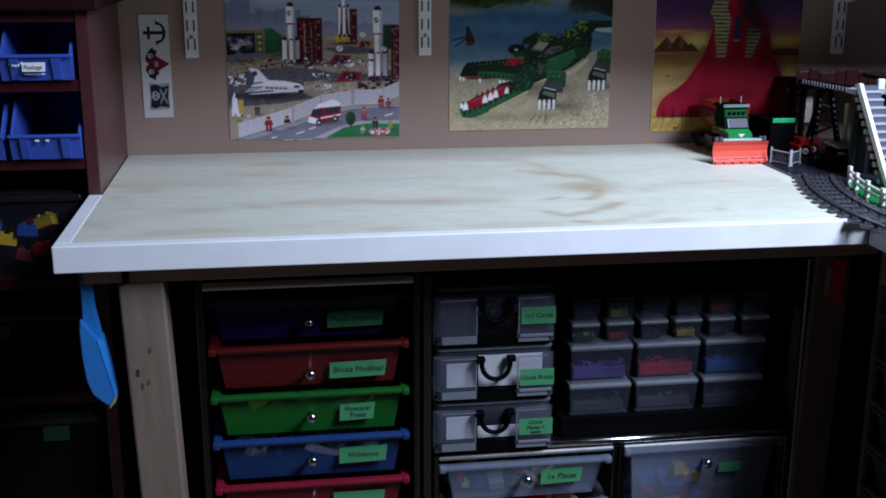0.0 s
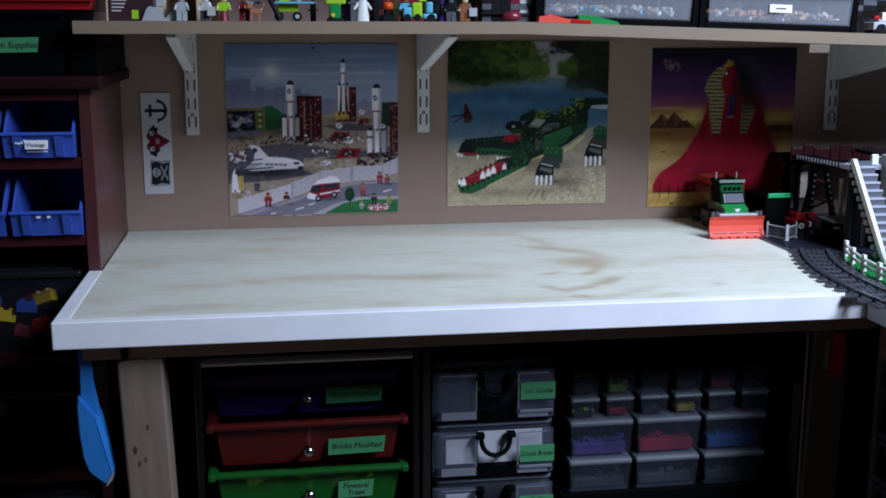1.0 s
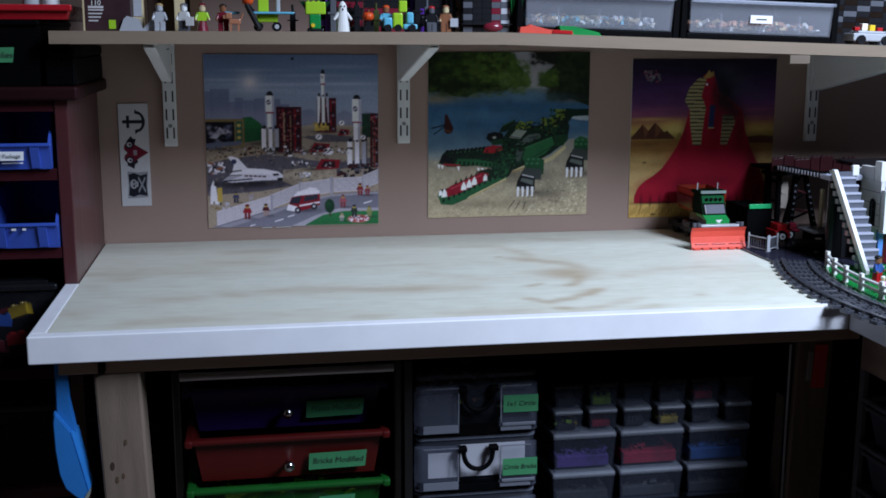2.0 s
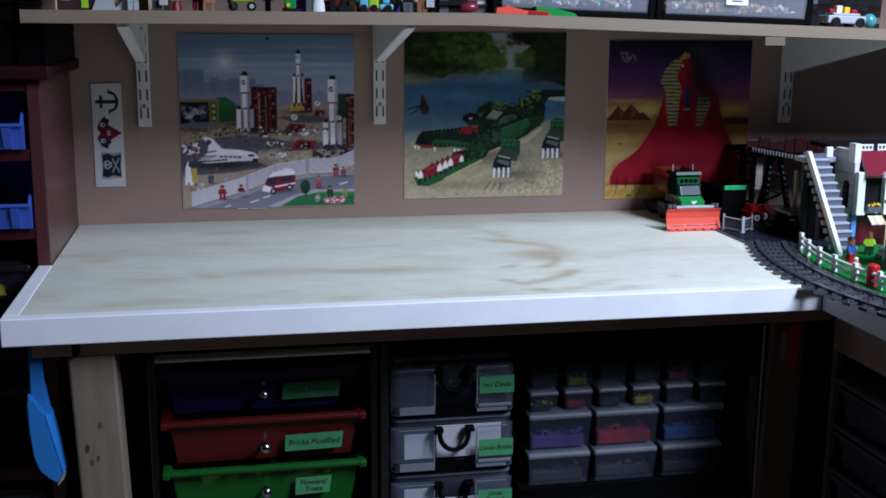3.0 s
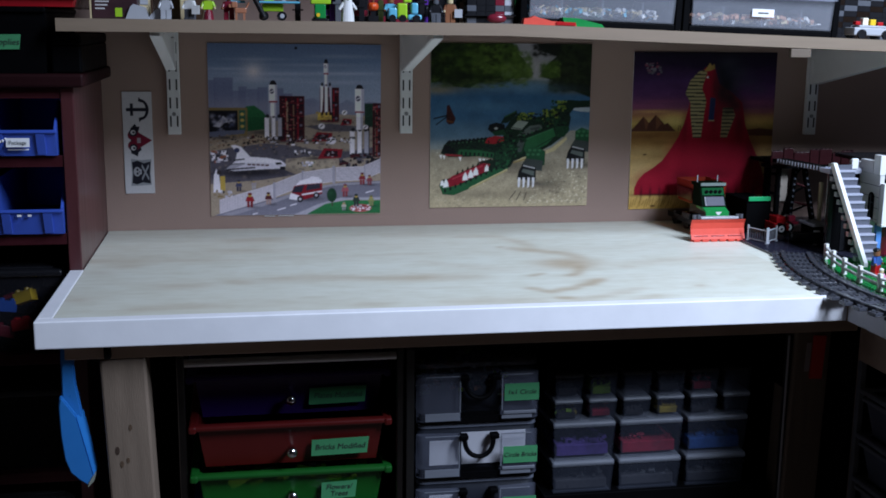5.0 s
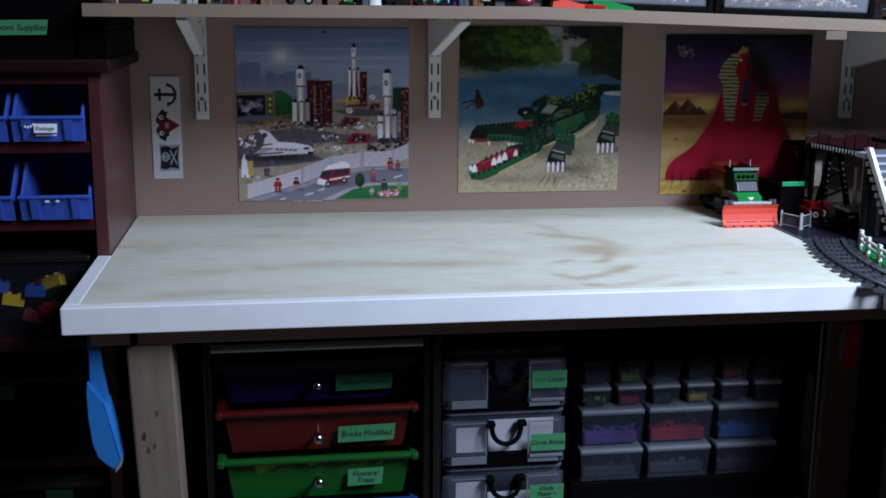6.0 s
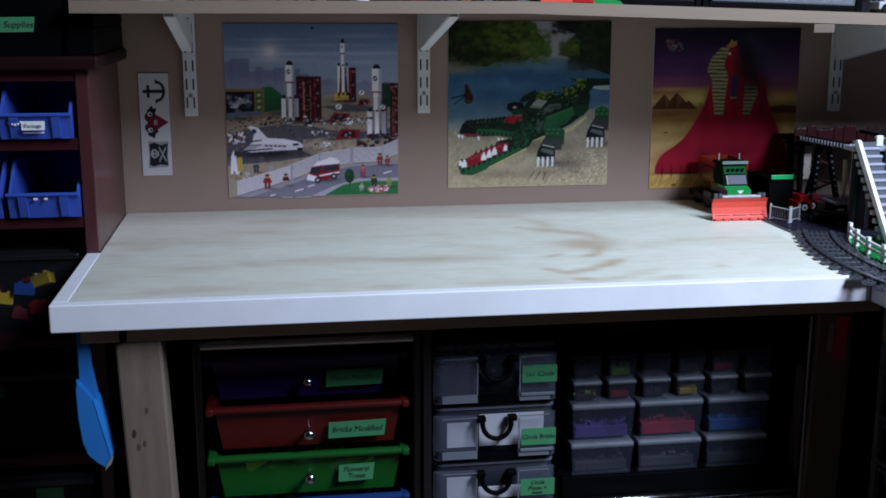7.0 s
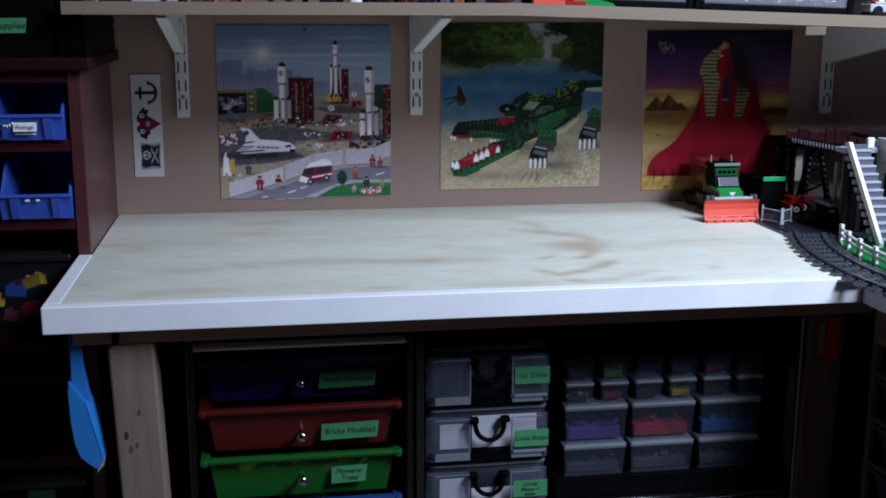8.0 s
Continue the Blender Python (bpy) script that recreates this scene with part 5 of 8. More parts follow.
b2 = stack_bin(-0.2490, 0.9775, "empty blue plastic stacking bin")
bm = bmesh.new()
bx(bm, -0.262, -0.256, -0.3545, -0.3535, 1.006, 1.009)
bx(bm, -0.247, -0.242, -0.3545, -0.3535, 1.006, 1.009)
part("scuff_mark", bm, PAPER, b2)
stack_bin(-0.3605, 1.0935, "blue plastic stacking bin")
stack_bin(-0.3590, 0.9775, "blue plastic stacking bin")


def pile(name, x0, x1, y0, y1, z, h, colors, count, seed, label, grow=1.0, bed=0.0):
    """Loose toy bricks lying in a heap."""
    rnd, bm = random.Random(seed), bmesh.new()
    for i in range(count):
        sx, sy, sz = rnd.choice((0.008, 0.016, 0.024)), rnd.choice((0.008, 0.016)), rnd.choice((0.0096, 0.0032, 0.0096))
        k = grow * min(1.0, (x1 - x0) / 0.03)
        m = Matrix.Translation((rnd.uniform(x0 + 0.006, x1 - 0.006), rnd.uniform(y0 + 0.006, y1 - 0.006), z + 0.005 + h * rnd.random() ** 1.4)) @ Euler((rnd.uniform(-0.5, 0.5), rnd.uniform(-0.5, 0.5), rnd.uniform(0, 3))).to_matrix().to_4x4() @ Matrix.Diagonal((sx * k, sy * k, sz * grow, 1))
        r = bmesh.ops.create_cube(bm, size=1.0, matrix=m)
        mi = rnd.randrange(len(colors))
        for f in {f for v in r["verts"] for f in v.link_faces}:
            f.material_index = mi
    if bed:
        bx(bm, x0 + 0.002, x1 - 0.002, y0, y1, z + 0.001, z + h * bed, 0, 0.002)
    lo = min(v.co.z for v in bm.verts)
    bmesh.ops.translate(bm, verts=bm.verts, vec=(0, 0, z - lo))
    return part(name, bm, colors, None, label, "toy bricks", kind="stuff")


T_RED, T_BLUE, T_YEL, T_GRN = toy("red", (0.40, 0.012, 0.015)), toy("blue", (0.02, 0.08, 0.36)), toy("yellow", (0.72, 0.48, 0.03)), toy("green", (0.01, 0.22, 0.05))
T_WHT, T_GRY, T_DGR, T_BLK = toy("white", (0.72, 0.72, 0.71)), toy("light grey", (0.38, 0.39, 0.42)), toy("dark grey", (0.09, 0.095, 0.11)), toy("black", (0.012, 0.012, 0.014))
T_ORG, T_LIM, T_DRD, T_TAN = toy("orange", (0.60, 0.07, 0.012)), toy("lime", (0.32, 0.55, 0.03)), toy("dark red", (0.16, 0.012, 0.025)), toy("tan", (0.55, 0.45, 0.27))
T_PUR, T_AZU, T_BRN, T_DGN = toy("purple", (0.10, 0.03, 0.28)), toy("azure", (0.12, 0.42, 0.58)), toy("brown", (0.22, 0.09, 0.045)), toy("dark green", (0.006, 0.040, 0.014))
T_ORP = mat("coral orange plastic", (0.66, 0.075, 0.048), 0.5, vary=0.12, scale=90, spec=0.25)


# bookcase boxes' walls, lids and tape carry their shade in the colour
DIMLID = mat("shade-dimmed lid", (0.03, 0.03, 0.034), 0.5, spec=0.2)
DIMBOX = mat("shade-dimmed clear plastic", (0.022, 0.022, 0.028), 0.35, vary=0.06, clear=0.75, spec=0.12)


def tote(x0, x1, y0, y1, z0, z1, label, lid=None, card=None):
    t = thing("storage_box", ((x0 + x1) / 2, (y0 + y1) / 2, z0), label, "storage box", "clear boxes in the bookcase")
    bm = bmesh.new()
    tub(bm, x0, x1, y0, y1, z0, z1 - 0.012, 0.008, 0.0025)
    part("body", bm, DIMBOX, t)
    bm = bmesh.new()
    bx(bm, x0 - 0.004, x1 + 0.004, y0 - 0.004, y1 + 0.004, z1 - 0.0118, z1 - 0.002, 0, 0.003)
    bx(bm, x0 + 0.012, x1 - 0.012, y0 + 0.012, y1 - 0.012, z1 - 0.002, z1, 0, 0.0009)
    part("lid", bm, lid or LIDW, t, "milky plastic lid")
    if card:
        bm = bmesh.new()
        bx(bm, card[0], card[1], y0 - 0.0005, y0 + 0.002, card[2], card[3])
        part("tape_label", bm, mat("shade-dimmed green tape", (0.012, 0.075, 0.028), 0.7, vary=0.15, scale=90), t, "green tape label dimmed for shade")
    return t


tote(-0.42, -0.212, -0.325, -0.05, 0.7927, 0.922, "clear plastic box of coloured toy bricks", mat("shade-dimmed clear lid", (0.012, 0.012, 0.015), 0.28, vary=0.2, clear=0.2, spec=0.6))
pile("toy_bricks", -0.41, -0.222, -0.29, -0.06, 0.7955, 0.085, [T_BLK, T_DRD, T_BLK, T_BLUE, T_BLK, T_DGR], 120, 41, "heap of dark, blue and red toy bricks", 2.2)
for bx0, bz, wide, m, turn, word in ((-0.331, 0.838, 0.032, T_YEL, 12, "yellow"), (-0.2665, 0.865, 0.032, T_YEL, -20, "yellow"), (-0.297, 0.851, 0.030, T_BLUE, 8, "blue"), (-0.274, 0.821, 0.028, T_RED, -10, "red"), (-0.305, 0.812, 0.032, T_DRD, 20, "dark red"), (-0.350, 0.860, 0.024, T_BLUE, 25, "blue")):
    bm = bmesh.new()
    bx(bm, -wide / 2, wide / 2, -0.008, 0.008, 0, 0.0175, 0, 0.0008)
    for k in range(2):
        for e in (-1, 1):
            cyl(bm, (e * wide / 4, -0.004 + 0.008 * k, 0.0175), (e * wide / 4, -0.004 + 0.008 * k, 0.0210), 0.0042, 0, 10)
    bmesh.ops.rotate(bm, verts=bm.verts, cent=(0, 0, 0), matrix=Euler((radians(-15), radians(turn), radians(turn))).to_matrix())
    bmesh.ops.translate(bm, verts=bm.verts, vec=(bx0, -0.301, bz))
    part("toy_brick", bm, m, None, "large %s toy brick lying in the clear box" % word, "toy brick")
tote(-0.46, -0.212, -0.325, -0.05, 0.6027, 0.735, "lidded plastic box darkened for shade, with green tape label", DIMLID, (-0.40, -0.3320, 0.6960, 0.7170))
tote(-0.46, -0.212, -0.325, -0.05, 0.4177, 0.560, "lidded plastic box darkened for shade, with green tape label", DIMLID, (-0.2965, -0.2560, 0.5200, 0.5450))

# black tote on the bookcase, with a red tray on it
t = thing("storage_tote", (-0.42, -0.2, 1.2125), "black plastic tote with green tape label", "storage box")
bm = bmesh.new()
tub(bm, -0.66, -0.209, -0.347, -0.05, 1.2125, 1.298, 0.004, 0.003)
part("body", bm, BLACKP, t)
bm = bmesh.new()
bx(bm, -0.668, -0.2075, -0.353, -0.043, 1.2982, 1.306, 0, 0.002)
part("lid", bm, BLACKP, t)
tape("oom Supplies", -0.315, -0.243, 1.2455, 1.2665, -0.3475, t, 0.0125, 0.001)
bb = thing("black_case", (-0.185, -0.2, 1.2125), "black plastic case under the end of the shelf", "case")
bm = bmesh.new()
bx(bm, -0.2055, -0.1635, -0.335, -0.02, 1.2125, 1.252, 0, 0.003)
part("body", bm, BLACKP, bb)
bm = bmesh.new()
bx(bm, -0.206, -0.163, -0.337, -0.018, 1.2522, 1.2685, 0, 0.004)
part("lid", bm, BLACKP, bb)
TRAYR = mat("red tray plastic", (0.42, 0.012, 0.02), 0.25, vary=0.08)
t = thing("tray", (-0.42, -0.2, 1.3065), "glossy red plastic tray on the black tote", "tray")
bm = bmesh.new()
tub(bm, -0.64, -0.165, -0.352, -0.06, 1.3065, 1.326, 0.006, 0.003)
part("body", bm, TRAYR, t)
bm = bmesh.new()
bx(bm, -0.644, -0.161, -0.356, -0.349, 1.318, 1.327, 0, 0.002)
part("front_lip", bm, TRAYR, t)
for x, m, lab in ((-0.225, T_GRY, "grey plastic bottle in the red tray"), (-0.196, PAPER, "white plastic bottle in the red tray")):
    bm = bmesh.new()
    cyl(bm, (x, -0.30, 1.3097), (x, -0.30, 1.38), 0.012, 0, 20)
    cyl(bm, (x, -0.30, 1.38), (x, -0.30, 1.395), 0.007, 0, 16)
    part("bottle", bm, m, None, lab, "bottle", smooth=False)

# blue dustpan hanging under the bench
t = thing("dustpan", (-0.157, -0.6, 0.69), "sky blue plastic dustpan hanging under the bench corner", "dustpan")
bm = bmesh.new()
outline = [(-0.1734, 0.8158), (-0.1640, 0.8020), (-0.1540, 0.7868), (-0.1448, 0.7450), (-0.1362, 0.7053), (-0.1429, 0.6905), (-0.1545, 0.6990), (-0.1655, 0.7098), (-0.1720, 0.7290), (-0.1755, 0.7620), (-0.1764, 0.8000)]
prism(bm, outline, "y", -0.614, -0.6067)
bmesh.ops.bevel(bm, geom=list(bm.edges), offset=0.0018, segments=2, affect="EDGES")
part("pan", bm, PANB, t)
bm = bmesh.new()
prism(bm, [(-0.1714, 0.884), (-0.1728, 0.8050), (-0.1650, 0.7900), (-0.1540, 0.7750), (-0.1480, 0.7864), (-0.1548, 0.8301), (-0.1561, 0.884)], "y", -0.6065, -0.597)
bmesh.ops.bevel(bm, geom=list(bm.edges), offset=0.002, segments=2, affect="EDGES")
part("handle", bm, PANB, t)
# side wall folded back from the pan's edge
edge = ((0.7855, -0.1543, -0.1480), (0.7450, -0.1452, -0.1395), (0.7060, -0.1368, -0.1335), (0.6950, -0.1420, -0.1385))
bm = bmesh.new()
ring = [[bm.verts.new(q) for q in ((a, -0.6135, z), (b, -0.592, z + 0.003), (b - 0.003, -0.590, z + 0.003), (a - 0.003, -0.6105, z))] for z, a, b in edge]
for q, r in zip(ring, ring[1:]):
    for i in range(4):
        bm.faces.new((q[i], q[(i + 1) % 4], r[(i + 1) % 4], r[i]))
bm.faces.new(ring[0][::-1]), bm.faces.new(ring[-1])
bmesh.ops.recalc_face_normals(bm, faces=bm.faces)
part("side_wall", bm, PANB, t)
bm = bmesh.new()
prism(bm, [(-0.1445, 0.6895), (-0.1362, 0.6985), (-0.1348, 0.7055), (-0.1380, 0.7040), (-0.1430, 0.6955)], "y", -0.6155, -0.600)
part("lip", bm, mat("worn lip", (0.25, 0.27, 0.22), 0.6), t, "worn pale lip")
bm = bmesh.new()
cyl(bm, (-0.164, -0.594, 0.880), (-0.164, -0.582, 0.888), 0.003, 0, 8)
part("hang_loop", bm, BLACKM, t)


# ---------------------------------------------------------------- drawer carts under the bench
def drawer(cart, x0, x1, y, z, h, depth, m, rim_m, taper=0.018, knob_x=None, knob_z=None):
    """A tapered tray with a rolled rim and a round chrome knob."""
    bm = bmesh.new()
    def ring(d, zz, yy):
        return [bm.verts.new(p) for p in ((x0 + d, y + yy, zz), (x1 - d, y + yy, zz), (x1 - d, y + depth, zz), (x0 + d, y + depth, zz))]
    a, b = ring(0.012, z - 0.006, 0.004), ring(0.012 + taper, z - h, 0.016)
    c, d = ring(0.0145, z - 0.006, 0.0065), ring(0.0145 + taper, z - h + 0.003, 0.0185)
    for i in range(4):
        j = (i + 1) % 4
        bm.faces.new((b[i], b[j], a[j], a[i]))
        bm.faces.new((c[i], c[j], d[j], d[i]))
        bm.faces.new((a[i], a[j], c[j], c[i]))
    bm.faces.new(b[::-1]), bm.faces.new(d)
    dr = part("drawer", bm, m, cart)
    bm = bmesh.new()
    bx(bm, x0, x1, y - 0.006, y + 0.008, z - 0.008, z, 0, 0.003)
    bx(bm, x0, x0 + 0.012, y + 0.008, y + depth, z - 0.007, z - 0.001, 0, 0.002)
    bx(bm, x1 - 0.012, x1, y + 0.008, y + depth, z - 0.007, z - 0.001, 0, 0.002)
    for e in (x0 - 0.0005, x1 - 0.0115):
        bx(bm, e, e + 0.011, y - 0.0075, y + 0.006, z - 0.0105, z + 0.0004, 0, 0.003)
    part("rim", bm, rim_m, dr)
    kx, kz = knob_x or (x0 + x1) / 2, knob_z or z - 0.042
    bm = bmesh.new()
    cyl(bm, (kx, y + 0.016, kz), (kx, y - 0.006, kz), 0.0032, 0, 10)
    ball(bm, (kx, y - 0.010, kz), 0.0075, 0, 1, 0.85, 1, 14, 10)
    part("knob", bm, CHROME, dr, "round chrome knob")
    return dr


DCHROME = mat("dark chrome tube", (0.085, 0.083, 0.085), 0.22, 1.0, vary=0.2, scale=40)


def cart_frame(c, x0, x1, y, depth, top, post=0.011, foot=0.0, bar_r=0.0042, drop=0.006):
    for xx in (x0, x1 - post):
        for yy in (y, y + depth - post):
            bar("post", xx, xx + post, yy, yy + post, foot, top, DCHROME, c, bevel=0.002)
    for yy in (y + 0.005, y + depth - 0.005):
        bm = bmesh.new()
        cyl(bm, (x0 + post, yy, top - drop), (x1 - post, yy, top - drop), bar_r, 0, 14)
        part("top_bar", bm, mat("dull steel bar", (0.42, 0.41, 0.41), 0.38, 0.7, vary=0.15, scale=60), c, "dull chrome top bar")
    for xx in (x0 + post / 2, x1 - post / 2):
        bm = bmesh.new()
        cyl(bm, (xx, y + post, top - 0.006), (xx, y + depth - post, top - 0.006), 0.0042, 0, 10)
        part("top_bar", bm, CHROME, c)


def plastic(name, color, clear=0.0):
    return mat("drawer " + name, color, 0.36, spec=0.3, vary=0.1, scale=30, stain=0.08, clear=clear)


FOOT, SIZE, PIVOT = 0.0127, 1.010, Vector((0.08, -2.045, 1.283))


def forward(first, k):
    """Scales things put up since then about the camera point, nearer or further in."""
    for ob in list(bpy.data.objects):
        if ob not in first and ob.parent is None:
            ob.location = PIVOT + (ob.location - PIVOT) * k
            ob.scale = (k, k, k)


count = set(bpy.data.objects)
CY = -0.562
cart = thing("drawer_cart", (0.124, -0.35, 0), "metal cart of coloured plastic drawers under the bench", "drawer cart", "drawer carts")
cart_frame(cart, -0.031, 0.279, CY, 0.40, 0.845, foot=FOOT, bar_r=0.0058, drop=0.010)
rows = (
    (0.8061, plastic("purple", (0.026, 0.008, 0.095)), "Plates Modified", 0.1487, 0.2308, 0.7558, 0.7804, None),
    (0.7470, plastic("red", (0.088, 0.0065, 0.0060)), "Bricks Modified", 0.149, 0.230, 0.6935, 0.717, None),
    (0.6760, plastic("green", (0.006, 0.078, 0.011)), "", 0.162, 0.213, 0.628, 0.653, ["Flowers/", "Trees"]),
    (0.6070, plastic("blue", (0.011, 0.034, 0.135)), "Windows", 0.160, 0.230, 0.5615, 0.586, None),
    (0.5375, plastic("crimson", (0.17, 0.007, 0.020)), "", 0.150, 0.226, 0.492, 0.516, None),
    (0.4680, plastic("purple", (0.026, 0.008, 0.095)), "", 0.150, 0.226, 0.42, 0.445, None),
    (0.3985, plastic("red", (0.088, 0.0065, 0.0060)), "", 0.150, 0.226, 0.35, 0.375, None),
)
BODY = {0.6760: plastic("green body", (0.008, 0.125, 0.014), 0.25), 0.6070: plastic("blue body", (0.015, 0.048, 0.165), 0.38)}
for z, m, text, a, b, c, d, lines in rows:
    back = 0.038 if z > 0.8 else 0.0
    wide = 0.0035 if z > 0.8 else 0.0
    dr = drawer(cart, -0.017 - wide, 0.262 + wide, CY + 0.002 + back, z, 0.066, 0.36 - back, BODY.get(z, m), m, 0.009, 0.1228 if back else 0.122, (c + d) / 2)
    if text or lines:
        tape(text, a, b, c, d, CY + 0.0055 + back, dr, 0.0112 if not lines else 0.0105, 0.0015, lines)
    else:
        tape("", a, b, c, d, CY + 0.0055, dr, 0.01)

pile("toy_bricks", 0.012, 0.235, -0.535, -0.25, 0.6135, 0.040, [T_LIM, T_GRN, T_LIM, T_GRY], 150, 55, "green toy leaves in a green drawer", 1.4)
pile("toy_bricks", 0.012, 0.235, -0.535, -0.25, 0.5445, 0.040, [T_WHT, T_BLUE, T_GRY, T_AZU], 150, 56, "toy window pieces in a blue drawer", 1.4)
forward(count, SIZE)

# two carts of clear drawers with a board on top, scaled to stand further in
count = set(bpy.data.objects)
CLR2 = plastic("clear", (0.24, 0.27, 0.37), 0.70)
for name, x0, x1, zs in (("shallow", 0.2975, 0.5765, (0.549, 0.478, 0.408)), ("deep", 0.5775, 0.8475, (0.558, 0.40))):
    c = thing("drawer_cart", ((x0 + x1) / 2, -0.35, 0), "metal cart of clear plastic drawers, " + name + " ones", "drawer cart", "drawer carts")
    cart_frame(c, x0, x1, CY, 0.40, 0.566, 0.0085, FOOT)
    for i, z in enumerate(zs):
        h = 0.066 if name == "shallow" else 0.145
        dr = drawer(c, x0 + 0.008, x1 - 0.010, CY + 0.002, z, h, 0.36, CLR2, CLR2, 0.012, 0.436 if name == "shallow" else 0.714, z - 0.028)
        if i == 0 and name == "shallow":
            tape("1x Plates", 0.459, 0.523, 0.507, 0.530, CY + 0.0055, dr, 0.0125, 0.002)
        elif i == 0:
            tape("", 0.737, 0.775, 0.508, 0.524, CY + 0.0055, dr, 0.0115)
pile("toy_bricks", 0.335, 0.545, -0.54, -0.25, 0.4855, 0.042, [T_RED, T_YEL, T_TAN, T_BLUE, T_GRY], 150, 51, "mixed toy bricks in a clear drawer", 1.4)
pile("toy_bricks", 0.335, 0.545, -0.54, -0.25, 0.4145, 0.030, [T_RED, T_BRN, T_TAN, T_GRY], 110, 52, "mixed toy bricks in a clear drawer", 1.5)
pile("toy_bricks", 0.62, 0.81, -0.535, -0.25, 0.4165, 0.115, [T_BLUE, T_YEL, T_BLUE, T_BLUE, T_RED], 220, 53, "mixed toy bricks in a deep clear drawer", 1.9)

t = thing("shelf_board", (0.57, -0.36, 0.567), "black board with chrome front edge across the carts", "shelf")
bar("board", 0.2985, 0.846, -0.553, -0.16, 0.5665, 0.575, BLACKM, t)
bm = bmesh.new()
cyl(bm, (0.2985, -0.5595, 0.5735), (0.846, -0.5595, 0.5735), 0.0052, 0, 20)
part("edge_trim", bm, CHROME, t, "chrome edge bar", smooth=True)
t = thing("shelving_frame", (0.57, -0.35, 0), "slim black metal frame with steel front posts", "frame")
for x0, x1 in ((0.2815, 0.293), (0.8495, 0.8625)):
    bar("post", x0, x1, -0.566, -0.556, FOOT, 0.845, mat("dull steel", (0.065, 0.063, 0.063), 0.3, 0.9, vary=0.2, scale=30), t, bevel=0.001)
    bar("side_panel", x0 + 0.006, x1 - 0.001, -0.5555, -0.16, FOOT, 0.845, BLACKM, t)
# pale diffuse strip painted in place of the glint down the steel post
bar("edge_strip", 0.8482, 0.8506, -0.5690, -0.5662, FOOT, 0.845, mat("pale edge glint", (0.55, 0.55, 0.58), 0.45, 0.2), t, "pale strip for the glint down the post's edge")
# back and top panels added, black in place of the recess's shade
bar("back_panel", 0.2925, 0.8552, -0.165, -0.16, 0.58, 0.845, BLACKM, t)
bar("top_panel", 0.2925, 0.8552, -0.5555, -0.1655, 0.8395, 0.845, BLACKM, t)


EDGEC = mat("clear plastic edge", (0.38, 0.41, 0.50), 0.3, vary=0.15, scale=40, clear=0.66)
CARD = mat("grey white card", (0.46, 0.46, 0.50), 0.7, vary=0.08, scale=60)


LIDC = mat("clear lid plastic", (0.20, 0.22, 0.28), 0.35, vary=0.1, clear=0.6, spec=0.3)


def rounded(x0, x1, y0, y1, r, n=5):
    """The outline of an oblong with rounded corners."""
    pts = []
    for cx, cy, a0 in ((x1 - r, y0 + r, -90), (x1 - r, y1 - r, 0), (x0 + r, y1 - r, 90), (x0 + r, y0 + r, 180)):
        pts += [(cx + r * math.cos(radians(a0 + 90 * i / n)), cy + r * math.sin(radians(a0 + 90 * i / n))) for i in range(n + 1)]
    return pts


def shell(bm, pts, z0, z1, wall):
    """An open box with thin walls and a floor over an outline."""
    mx, my = sum(p[0] for p in pts) / len(pts), sum(p[1] for p in pts) / len(pts)
    loops = [[bm.verts.new((mx + (x - mx) * k, my + (y - my) * k, z)) for x, y in pts] for k, z in ((1, z0), (1, z1), (wall, z1), (wall, z0 + 0.002))]
    n = len(pts)
    for l0, l1 in zip(loops, loops[1:]):
        for i in range(n):
            bm.faces.new((l0[i], l0[(i + 1) % n], l1[(i + 1) % n], l1[i]))
    bm.faces.new(loops[0][::-1])
    bm.faces.new(loops[3])


